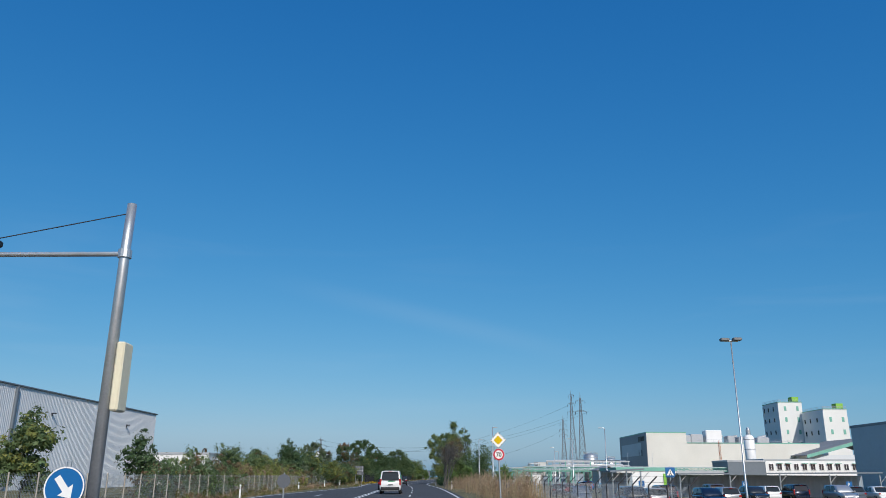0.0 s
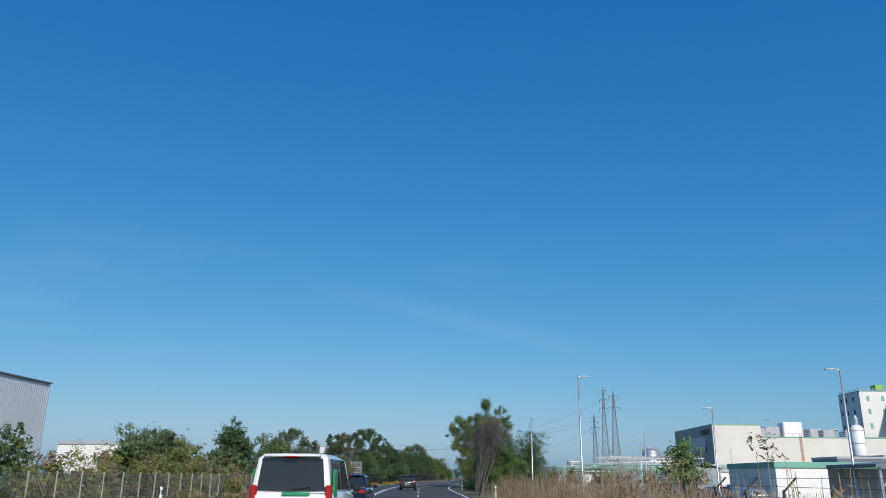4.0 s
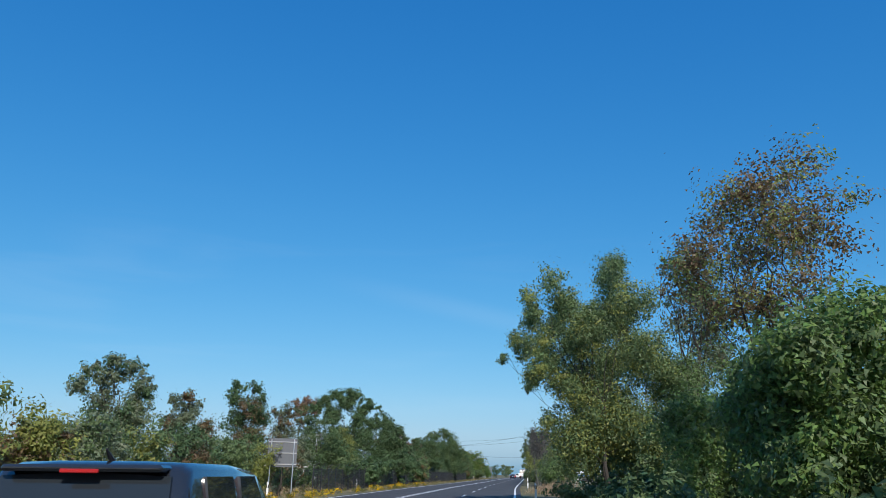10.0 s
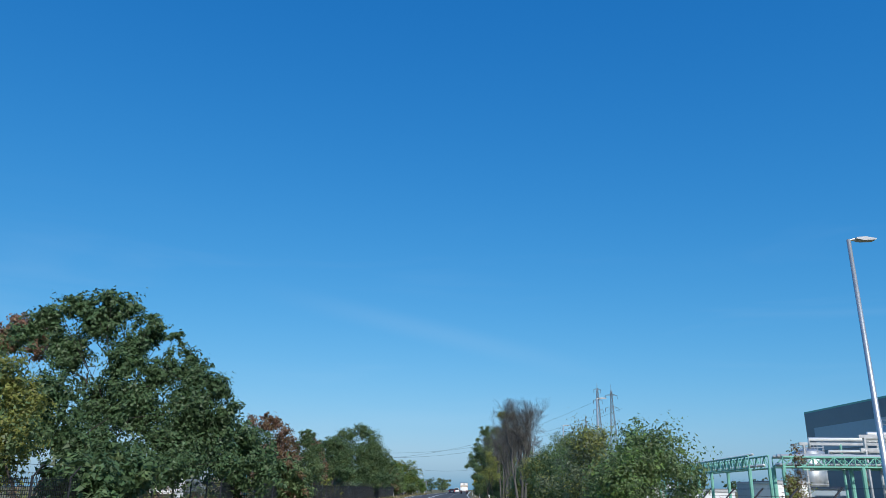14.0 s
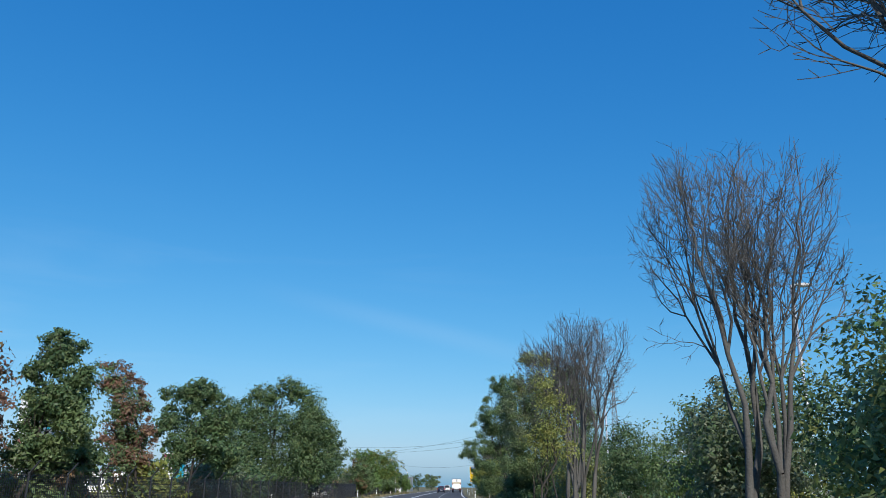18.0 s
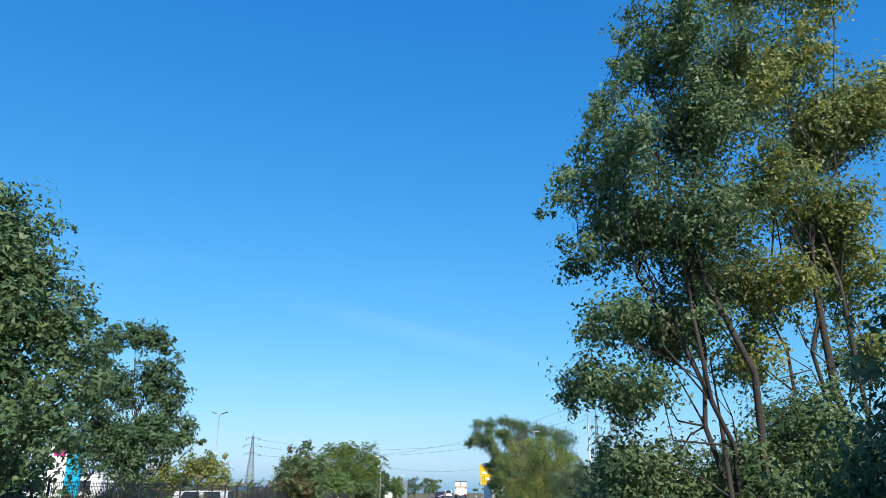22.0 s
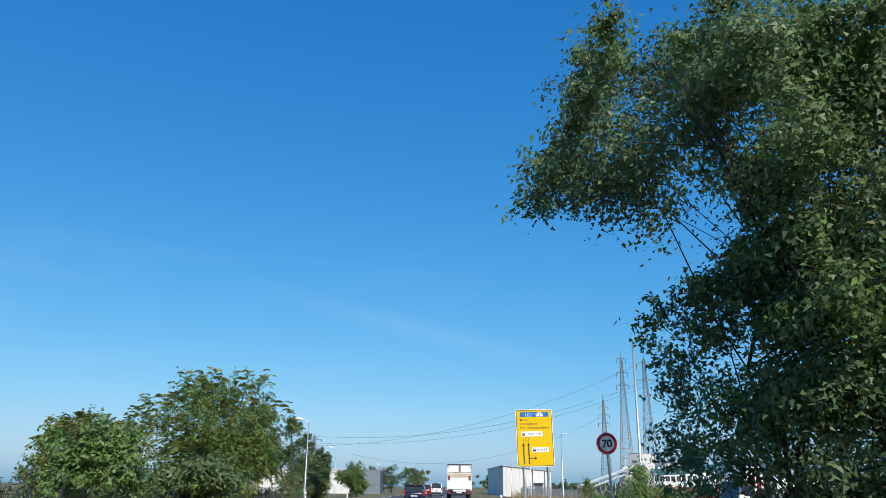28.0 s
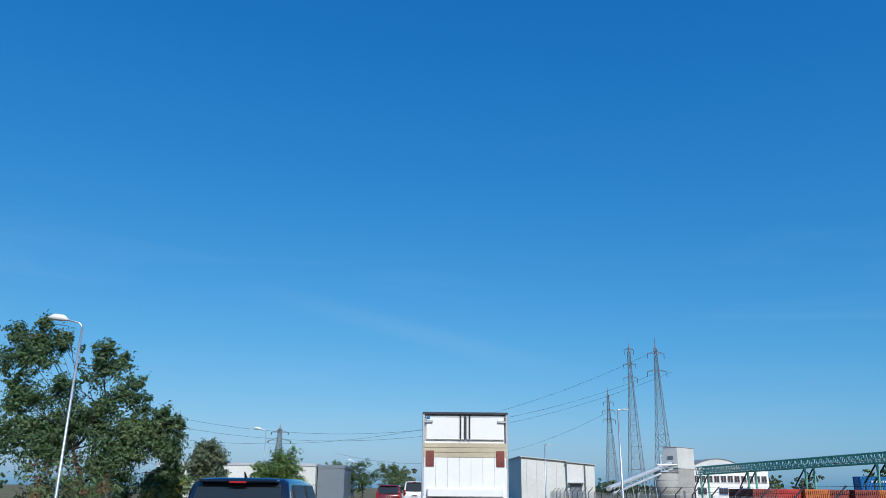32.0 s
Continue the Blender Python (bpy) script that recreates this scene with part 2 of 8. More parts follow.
REDCAR = mat("red_car_paint", (0.16, 0.014, 0.018), 0.25, 0.1, 0.03, 1, 0, coat=1.0)
GREENSTRIPE = mat("green_vinyl", (0.02, 0.30, 0.12), 0.35, 0, 0.05, 2, 0)
GLASS = glass_mat("tinted_glass")
WINDOW = glass_mat("window_glass", (0.03, 0.04, 0.05), 0.08)
RIM = mat("wheel_rim", (0.5, 0.5, 0.52), 0.3, 0.9, 0.08, 5)
CLAD = mat("pale_grey_cladding", (0.65, 0.68, 0.71), 0.5, 0.0, 0.06, 0.4, 0.03, 20)
PALEWALL = mat("weathered_pale_render", (0.60, 0.60, 0.575), 0.75, 0, 0.14, 0.5, 0.08, 12)
CLADDARK = mat("dark_grey_cladding", (0.16, 0.19, 0.22), 0.45, 0.2, 0.08, 0.4)
BLUEGREY = mat("blue_grey_cladding", (0.30, 0.37, 0.43), 0.4, 0.2, 0.08, 0.4)
RENDERWALL = mat("cream_render", (0.66, 0.65, 0.60), 0.8, 0, 0.06, 0.5, 0.1, 20)
TOWERWALL = mat("white_tower_panel", (0.72, 0.72, 0.69), 0.7, 0, 0.05, 0.4, 0.1, 10)
GREENPAINT = mat("green_steel_paint", (0.18, 0.43, 0.345), 0.5, 0.1, 0.12, 2)
PYLONGREY = mat("weathered_steel", (0.20, 0.21, 0.22), 0.6, 0.4, 0.15, 0.5)
BRIGHTRED = mat("bright_red_paint", (0.42, 0.035, 0.03), 0.55, 0, 0.15, 1)
RUSTRED = mat("rusty_red_paint", (0.22, 0.045, 0.035), 0.6, 0, 0.25, 1)
GANTRYPAINT = mat("grey_green_paint", (0.10, 0.15, 0.13), 0.55, 0.2, 0.15, 2)
LIMEGREEN = mat("lime_green_paint", (0.22, 0.48, 0.06), 0.55, 0, 0.1, 2)
PIPEWHITE = mat("pale_pipe", (0.62, 0.64, 0.64), 0.4, 0.35, 0.1, 2)
CYAN = mat("cyan_banner", (0.0, 0.36, 0.55), 0.5, 0, 0.06, 2)
MAGENTA = mat("magenta_banner", (0.60, 0.02, 0.22), 0.5, 0, 0.06, 2)
ROOFGREY = mat("grey_roof", (0.22, 0.23, 0.24), 0.7, 0, 0.12, 0.6)
SAND = mat("sand_heap", (0.42, 0.33, 0.21), 0.95, 0, 0.2, 0.8, 0.7, 6)
BARK = mat("bark", (0.042, 0.036, 0.03), 0.95, 0, 0.3, 6, 0.9, 25)
DEADWOOD = mat("dead_grey_bark", (0.088, 0.086, 0.08), 0.9, 0, 0.3, 6, 0.7, 25)
LEAF_MID = leaf_mat("leaf_mid_green", (0.14, 0.205, 0.085), 0, 0.42)
LEAF_DARK = leaf_mat("leaf_dark_green", (0.082, 0.142, 0.06), 0, 0.36)
LEAF_BRIGHT = leaf_mat("leaf_bright_green", (0.16, 0.26, 0.075), 0, 0.45)
LEAF_YELLOW = leaf_mat("leaf_yellowing_green", (0.27, 0.30, 0.085), 0.005, 0.5)
LEAF_GREY = leaf_mat("leaf_grey_green", (0.165, 0.205, 0.12), 0, 0.42)
LEAF_BROWN = leaf_mat("leaf_autumn_brown", (0.18, 0.13, 0.065), 0.01, 0.4)
LEAF_RED = leaf_mat("leaf_russet", (0.25, 0.165, 0.10), 0.02, 0.45)
LEAF_DRY = leaf_mat("dry_weed", (0.30, 0.215, 0.13), 0.02, 0.35)
LEAF_STRAW = leaf_mat("dry_straw", (0.42, 0.33, 0.20), 0.01, 0.3)
LEAF_GRASS = leaf_mat("roadside_grass", (0.14, 0.15, 0.035), 0.02, 0.4)
FLOWER = leaf_mat("yellow_flowers", (0.62, 0.42, 0.01), 0, 0.3)

# ---- tools ----
class Shape:
    """Gathers boxes, tubes and the like as plain lists, for one mesh."""

    def __init__(self):
        self.v, self.f = [], []

    def add(self, verts, faces, m=None):
        n = len(self.v)
        self.v += [tuple(m @ Vector(p)) for p in verts] if m else [tuple(p) for p in verts]
        self.f += [tuple(i + n for i in q) for q in faces]
        return self

    def box(self, c, s, ch=0.0, m=None):
        """A box at centre c of size s, with its edges cut off by ch."""
        hx, hy, hz = s[0] / 2, s[1] / 2, s[2] / 2
        ch = min(ch, hx * 0.9, hy * 0.9, hz * 0.9)
        if ch <= 0:
            v = [(c[0] + a * hx, c[1] + b * hy, c[2] + d * hz) for a in (-1, 1) for b in (-1, 1) for d in (-1, 1)]
            f = [(0, 1, 3, 2), (4, 6, 7, 5), (0, 4, 5, 1), (2, 3, 7, 6), (0, 2, 6, 4), (1, 5, 7, 3)]
            return self.add(v, f, m)
        v, ix = [], {}
        for a in (-1, 1):
            for b in (-1, 1):
                for d in (-1, 1):
                    for k in range(3):
                        p = [a * (hx - ch), b * (hy - ch), d * (hz - ch)]
                        p[k] += (a, b, d)[k] * ch
                        ix[a, b, d, k] = len(v)
                        v.append((c[0] + p[0], c[1] + p[1], c[2] + p[2]))
        f = []
        q = [(-1, -1), (1, -1), (1, 1), (-1, 1)]
        for s1 in (-1, 1):
            for k in range(3):
                def key(p2):
                    t = list(p2)
                    t.insert(k, s1)
                    return (*t, k)
                r = [ix[key(p2)] for p2 in q]
                f.append(tuple(r if (s1 > 0) != (k == 1) else r[::-1]))
        for k in range(3):
            i, j = [n for n in range(3) if n != k]
            for si in (-1, 1):
                for sj in (-1, 1):
                    def sg(sk):
                        t = [0, 0, 0]
                        t[k], t[i], t[j] = sk, si, sj
                        return tuple(t)
                    f.append((ix[(*sg(-1), i)], ix[(*sg(1), i)], ix[(*sg(1), j)], ix[(*sg(-1), j)]))
        for a in (-1, 1):
            for b in (-1, 1):
                for d in (-1, 1):
                    f.append(tuple(ix[a, b, d, k] for k in range(3)))
        return self.add(v, f, m)

    def tube(self, pts, rad, n=8, cap=True):
        """A tube along points; rad is one radius or one for each point."""
        pts = [Vector(p) for p in pts]
        rad = [rad] * len(pts) if isinstance(rad, (int, float)) else rad
        v, f = [], []
        for i, p in enumerate(pts):
            d = (pts[min(i + 1, len(pts) - 1)] - pts[max(i - 1, 0)]).normalized()
            a = d.cross(Vector((0, 1, 0)) if abs(d.y) < 0.9 else Vector((1, 0, 0))).normalized()
            b = d.cross(a)
            v += [tuple(p + (a * math.cos(2 * math.pi * k / n) + b * math.sin(2 * math.pi * k / n)) * rad[i]) for k in range(n)]
        for i in range(len(pts) - 1):
            for k in range(n):
                f.append((i * n + k, i * n + (k + 1) % n, (i + 1) * n + (k + 1) % n, (i + 1) * n + k))
        if cap:
            f += [tuple(range(n))[::-1], tuple(range((len(pts) - 1) * n, len(pts) * n))]
        return self.add(v, f)

    def disc(self, c, r, depth, n=32, axis="y"):
        """A round plate at c, facing along the axis."""
        d = {"x": (depth / 2, 0, 0), "y": (0, depth / 2, 0), "z": (0, 0, depth / 2)}[axis]
        c = Vector(c)
        return self.tube([c - Vector(d), c + Vector(d)], r, n)

    def poly(self, outline, depth, y0=0.0):
        """An outline in x and z, drawn out along y from y0 by depth."""
        n = len(outline)
        v = [(x, y0, z) for x, z in outline] + [(x, y0 + depth, z) for x, z in outline]
        f = [tuple(range(n)), tuple(range(2 * n - 1, n - 1, -1))]
        f += [(i, i + n, (i + 1) % n + n, (i + 1) % n) for i in range(n)]
        return self.add(v, f)

    def ring(self, c, r0, r1, depth, n=40):
        """A flat ring facing along y."""
        v, f = [], []
        for k in range(n):
            a = 2 * math.pi * k / n
            for r, y in ((r0, -depth / 2), (r1, -depth / 2), (r1, depth / 2), (r0, depth / 2)):
                v.append((c[0] + r * math.cos(a), c[1] + y, c[2] + r * math.sin(a)))
        for k in range(n):
            i, j = 4 * k, 4 * ((k + 1) % n)
            f += [(i + q, i + (q + 1) % 4, j + (q + 1) % 4, j + q) for q in range(4)]
        return self.add(v, f)

    def mesh(self, name, material, smooth=False):
        me = bpy.data.meshes.new(name)
        me.from_pydata(self.v, [], self.f)
        me.update()
        if smooth:
            me.polygons.foreach_set("use_smooth", [True] * len(me.polygons))
        if material:
            me.materials.append(material)
        return me


def part(name, shape, material, parent, label="", smooth=False, m=None):
    """Links a shape (or a ready mesh) as one mesh under a thing or a part."""
    me = shape if isinstance(shape, bpy.types.Mesh) else shape.mesh(name, material, smooth)
    ob = new(name, me)
    ob.parent = parent
    if m is not None:
        ob.matrix_basis = m
    if label:
        tagged(ob, label)
    return ob


def thing(name, label, category, x=0, y=0, z=0, rz=0, group="", kind=""):
    ob = new(name)
    ob.matrix_basis = pose(x, y, z, 0, 0, rz)
    return tagged(ob, label, category, group, kind)


def solid(name, shape, material, label, category="", kind="", m=None, smooth=False, group=""):
    """A thing or a piece of the setting that is one mesh."""
    ob = new(name, shape.mesh(name, material, smooth))
    if m is not None:
        ob.matrix_basis = m
    return tagged(ob, label, category, group, kind)


def text_mesh(body, size, material, depth=0.002, space=1.0, weight=0.0):
    """Lettering in the built-in font, standing upright and read from -y."""
    cu = bpy.data.curves.new("lettering", "FONT")
    cu.body, cu.size, cu.extrude, cu.resolution_u, cu.space_character = body, size, depth, 3, space
    cu.offset = weight * size
    ob = bpy.data.objects.new("lettering", cu)
    me = bpy.data.meshes.new_from_object(ob)
    bpy.data.objects.remove(ob)
    bpy.data.curves.remove(cu)
    me.transform(pose(0, 0, 0, 90))
    me.materials.clear()
    me.materials.append(material)
    return me


LINE_Y = [e[1] for _, e, _ in PATH]
LINE_X = [e[0] for _, e, _ in PATH]


def lane(y):
    """The middle of the lane that the camera drives in, at the distance y."""
    if y <= 0:
        return 0.002 * y
    if y >= LINE_Y[-1]:
        return LINE_X[-1] + (y - LINE_Y[-1]) * 0.05
    return float(np.interp(y, LINE_Y, LINE_X))


def at(y, off):
    return lane(y) + off

# ---- ground and road ----
def height(off):
    """How high the ground lies at that distance from the lane."""
    return float(np.interp(off, (-3000, -60, -22, -17, -13.5, 2.4, 4.0, 7.0, 12.0, 16.0, 3000),
                           (-0.5, -0.5, -0.5, -0.5, -0.10, -0.10, -0.05, -0.12, -0.5, -0.9, -0.9)))


def strip(offs, ys, z):
    s = Shape()
    n = len(offs)
    for y in ys:
        s.v += [(at(y, o) if -300 < y < 1200 else at(min(max(y, -300), 1200), o), y, z(o)) for o in offs]
    s.f = [(i * n + k, i * n + k + 1, (i + 1) * n + k + 1, (i + 1) * n + k) for i in range(len(ys) - 1) for k in range(n - 1)]
    return s


ROWS = [-3000, -300, -60] + [-30 + 10 * i for i in range(66)] + [800, 1200, 4500]
ground = solid("ground", strip([-4000, -800, -200, -60, -30, -22, -17, -15, -13.5, -12.8, 2.4, 3.2, 4, 5.5, 7, 9.5, 12, 16, 40, 200, 800, 4000], ROWS, height),
               GRASS_GROUND, "dry late-summer grass and earth beside the road", "ground", "structure")
ROAD_YS = [-60] + [-30 + 10 * i for i in range(80)]


def left_edge(y):
    """Offset of the far edge of the asphalt: the turning lane at the junction ends and three lanes go on."""
    return float(np.interp(y, (62, 108), (-12.4, -9.3)))


def along(a, b, z, ys=ROAD_YS):
    """A band on the road between two offsets, which may change along it."""
    s = Shape()
    for y in ys:
        s.v += [(at(y, a(y)), y, z), (at(y, b(y)), y, z)]
    s.f = [(2 * i, 2 * i + 1, 2 * i + 3, 2 * i + 2) for i in range(len(ys) - 1)]
    return s


solid("road", along(left_edge, lambda y: 2.3, 0.0), ASPHALT, "grey asphalt carriageway with three lanes", "road", "structure")
for f, w in ((lambda y: 1.85, 0.16), (lambda y: left_edge(y) + 0.35, 0.16), (lambda y: -5.2, 0.12), (lambda y: -4.95, 0.12)):
    solid("edge_line", along(lambda y: f(y) - w / 2, lambda y: f(y) + w / 2, 0.005), LINE, "white painted line along the carriageway", "road marking", "structure")
for off, last in ((-1.6, 58), (-8.5, 6)):
    for i in range(-2, last):
        y = i * 12.0
        ob = new("lane_dash", Shape().box((0, 0, 0.004), (0.13, 4.0, 0.006)).mesh("lane_dash", LINE) if i == -2 else dash_me)
        dash_me = ob.data
        ob.matrix_basis = pose(at(y, off), y, 0.002, 0, 0, -math.degrees(math.atan(lane(y + 1) - lane(y - 1)) / 2))
        tagged(ob, "white painted dash between two lanes", "road marking", "lane dashes", "structure")

# ---- plants ----
def leaf_mesh(name, blobs, count, size, material, rng, droop=0.0, fill=0.4, clump=0.28, aspect=0.66, frond=0.0):
    """Many small pointed leaves in clumps over a set of rounded masses (x, y, z, rx, ry, rz).
    frond: the length of feathered leaves, whose leaflets stand in two rows along an arching rib."""
    blobs = np.array(blobs, float)
    w = (blobs[:, 3] * blobs[:, 4] * blobs[:, 5]) ** (2 / 3)
    nc = max(8, count // 40)
    pick = rng.choice(len(blobs), nc, p=w / w.sum())
    d = rng.normal(size=(nc, 3))
    d /= np.linalg.norm(d, axis=1, keepdims=True)
    rr = rng.uniform(0, 1, nc) ** fill * rng.uniform(0.84, 1.1, nc)
    cen = blobs[pick, :3] + d * rr[:, None] * blobs[pick, 3:6]
    if len(blobs) > 3:   # some clumps bridge the gaps between neighbouring masses
        far = np.linalg.norm(blobs[:, None, :3] - blobs[None, :, :3], axis=2)
        mates = np.argsort(far, axis=1)[:, 1:4]
        joins = np.flatnonzero(rng.uniform(size=nc) < 0.34)
        other = mates[pick[joins], rng.integers(0, 3, len(joins))]
        share = rng.uniform(0.2, 0.65, len(joins))[:, None]
        half = (blobs[pick[joins], 3:6] + blobs[other, 3:6]) * 0.42
        cen[joins] = blobs[pick[joins], :3] * (1 - share) + blobs[other, :3] * share + d[joins] * half * rng.uniform(0.2, 1, len(joins))[:, None]
    cr = clump * (0.55 + 0.9 * rng.uniform(size=nc)) * np.cbrt(blobs[pick, 3:6].prod(1)) ** 0.5
    spray = d * 0.7 + rng.normal(size=(nc, 3)) * 0.5 + (0, 0, 0.15)   # the way the twig of each clump points
    spray /= np.linalg.norm(spray, axis=1, keepdims=True)
    who = rng.integers(0, nc, count)
    out = rng.normal(size=(count, 3))   # leaves sit round their clump and face outwards and up
    out /= np.linalg.norm(out, axis=1, keepdims=True)
    away = cr[who] * (0.35 + 0.75 * rng.uniform(size=count) ** 0.7)
    lone = rng.uniform(size=count) < 0.12
    away[lone] *= 1.5
    p = cen[who] + out * away[:, None] * (1, 1, 0.75) + spray[who] * ((out * spray[who]).sum(1) * away * 0.8)[:, None]
    p[:, 2] -= droop * np.abs(rng.normal(size=count)) * cr[who]
    nrm = out * 0.75 + d[who] * 0.35 + rng.normal(size=(count, 3)) * 0.42 + (0, 0, 0.4)
    nrm /= np.linalg.norm(nrm, axis=1, keepdims=True)
    ax = rng.normal(size=(count, 3)) * 0.8 + spray[who] * 0.5 + out * 0.3
    ax[:, 2] -= 0.25 + droop
    ax -= nrm * (ax * nrm).sum(1, keepdims=True)
    ax /= np.linalg.norm(ax, axis=1, keepdims=True) + 1e-9
    sd = np.cross(ax, nrm)
    if frond:
        nf = max(8, count // 24)
        pk = rng.choice(len(blobs), nf, p=w / w.sum())
        e = rng.normal(size=(nf, 3)) + (0, 0, 0.35)
        e /= np.linalg.norm(e, axis=1, keepdims=True)
        root = blobs[pk, :3] + e * blobs[pk, 3:6] * (rng.uniform(0, 1, nf) ** 0.25 * 1.0)[:, None]
        rib = e * (1, 1, 0.35) + rng.normal(size=(nf, 3)) * 0.3 + (0, 0, 0.25)
        rib /= np.linalg.norm(rib, axis=1, keepdims=True)
        flank = np.cross(rib, (0, 0, 1.0))
        flank /= np.linalg.norm(flank, axis=1, keepdims=True) + 1e-9
        who = rng.integers(0, nf, count)
        along, long = rng.uniform(0.1, 1, count), frond * rng.uniform(0.7, 1.25, nf)[who]
        side = np.where(rng.uniform(size=count) < 0.5, -1.0, 1.0)
        p = root[who] + rib[who] * (long * along)[:, None]
        p[:, 2] -= 0.55 * long * along ** 2
        ax = flank[who] * side[:, None] + rib[who] * 0.45 + rng.normal(size=(count, 3)) * 0.12
        ax[:, 2] -= 0.35
        ax /= np.linalg.norm(ax, axis=1, keepdims=True)
        p += ax * size * 0.5
        nrm = np.cross(ax, rib[who]) * side[:, None]
        nrm /= np.linalg.norm(nrm, axis=1, keepdims=True) + 1e-9
        sd = np.cross(ax, nrm)
        aspect = 0.55
    ln = size * rng.uniform(0.6, 1.35, count)[:, None]
    v = np.empty((count, 3, 3))
    v[:, 2] = p + ax * ln * 0.6 - nrm * ln * 0.12
    v[:, 0], v[:, 1] = p - ax * ln * 0.4 + sd * ln * aspect / 2, p - ax * ln * 0.4 - sd * ln * aspect / 2
    me = bpy.data.meshes.new(name)
    me.vertices.add(3 * count)
    me.loops.add(3 * count)
    me.polygons.add(count)
    me.vertices.foreach_set("co", v.ravel())
    me.loops.foreach_set("vertex_index", np.arange(3 * count, dtype=np.int32))
    me.polygons.foreach_set("loop_start", np.arange(0, 3 * count, 3, dtype=np.int32))
    me.update(calc_edges=True)
    me.materials.append(material)
    return me


def limb(s, a, b, r0, r1, rng, n=6, sag=0.08, steps=4):
    """A crooked limb from a to b."""
    a, b = Vector(a), Vector(b)
    ln = (b - a).length
    pts = [a.lerp(b, i / steps) + (Vector(rng.normal(size=3)) * sag + Vector((0, 0, 0.07 * math.sin(math.pi * i / steps)))) * ln * (0 < i < steps) for i in range(steps + 1)]
    s.tube(pts, [r0 + (r1 - r0) * i / steps for i in range(steps + 1)], n)
    return pts


def tree(x, y, h, r, material, label, count=6000, leaf=0.2, base=0.25, blobs=None, seed=0, ground_z=None, second=None, share=0.25, droop=0.0,
         lumps=11, name="tree", category="tree", stems=1, fill=0.4, clump=0.32, ry=None, flat=1.0, group="", deep=0.0, over=0.0, frond=0.0):
    """A tree: a tapered trunk with limbs, and a crown of leaves in uneven masses. second: a material for a share of the leaves.
    deep: how far the crown reaches before and behind its middle; over: how far its top leans out over its foot towards the sun."""
    rng = np.random.default_rng(1000 + seed)
    near = x > lane(y)
    fine = blobs is not None and near
    count, leaf = (int(count * 3.2), leaf * 0.79) if fine else (int(count * 1.9), leaf * 0.735) if near else (int(count * 1.9), leaf * 0.755)
    z0 = height(x - lane(y)) if ground_z is None else ground_z
    top = thing(name, label, category, x, y, z0, 0, group)
    hh = h - z0
    if blobs is None:
        blobs, ry = [], ry or r
        zc, rz = hh * (1 + base) / 2, hh * (1 - base) / 2
        for i in range(lumps):
            d = rng.normal(size=3)
            d /= np.linalg.norm(d)
            k = rng.uniform(0.35, 0.72)
            q = rng.uniform(0.30, 0.46)
            blobs.append((d[0] * r * k, d[1] * ry * k, zc + d[2] * rz * k * 1.05, r * q, ry * q, min(rz, r) * q * flat))
        blobs.append((0, 0, zc, r * 0.55, ry * 0.55, rz * 0.6))
        blobs.append((rng.uniform(-.2, .2) * r, 0, hh - rz * 0.3, r * 0.35, ry * 0.35, rz * 0.3))
    else:
        blobs = [(bx - x, by - y, bz - z0, *(br if isinstance(br, tuple) else (br, br, br))) for bx, by, bz, br in blobs]
        if deep:
            zm = sum(b[2] for b in blobs) / len(blobs)
            core = [(a, b - over * (c - zm) + 0.4 * deep, c, r1, r2, r3) for a, b, c, r1, r2, r3 in blobs]
            blobs = core + [(a, b + k * deep, c, r1 * q, r2 * max(q, deep * 0.35 / r2), r3 * q) for a, b, c, r1, r2, r3 in core for k, q in ((-1, 0.8), (1, 0.85))]
    s = Shape()
    tr = 0.0125 * hh * (1.0 if stems == 1 else 0.62)
    ends = sorted(core if deep else blobs, key=lambda q: q[2])
    for k in range(stems):
        foot = Vector((0, 0, -0.05)) if stems == 1 else Vector((rng.normal() * 0.25, rng.normal() * 0.25, -0.05))
        fork = Vector(ends[-1 - (k * 3) % len(ends)][:3])
        fork.x, fork.y = fork.x * 0.5 + 0.5 * sum(q[0] for q in ends) / len(ends), fork.y * 0.5 + 0.5 * sum(q[1] for q in ends) / len(ends)
        goal = Vector((sum(q[0] for q in ends) / len(ends), sum(q[1] for q in ends) / len(ends), ends[-1][2] * 0.8)) if k == 0 else fork
        pts = limb(s, foot, goal, tr * (1 if k == 0 else 0.62), tr * 0.16, rng, 8 if near else 6, 0.03, 6)
        for b in ends[k::stems]:
            f0 = pts[min(5, max(1, int(6 * 0.55 * max(0.1, b[2]) / max(goal.z, 0.5))))]
            q = limb(s, f0, Vector(b[:3]), tr * 0.24, tr * 0.06, rng, 4, 0.07, 4)
            for _ in range(3 if near else 2):
                e = Vector(b[:3]) + Vector(rng.normal(size=3)) * b[3] * 0.55
                limb(s, q[2 + _ % 3], e, tr * 0.12, tr * 0.03, rng, 3, 0.08, 2)
    part("trunk", s, BARK, top, "", True)
    if second is None:
        part("crown", leaf_mesh("crown", blobs, count, leaf, material, rng, droop, fill, clump), None, top)
    else:
        part("crown", leaf_mesh("crown", blobs, int(count * (1 - share)), leaf, material, rng, droop, fill, clump), None, top)
        some = [b for b in blobs if frond or rng.uniform() < 0.6] or blobs
        part("feathered_leaves" if frond else "turning_leaves", leaf_mesh("turning_leaves", some, int(count * share), leaf * (1.25 if frond else 1), second, rng, droop, fill, clump, frond=frond), None, top,
             "long drooping feathered leaves" if frond else "leaves that have turned colour")
    return top


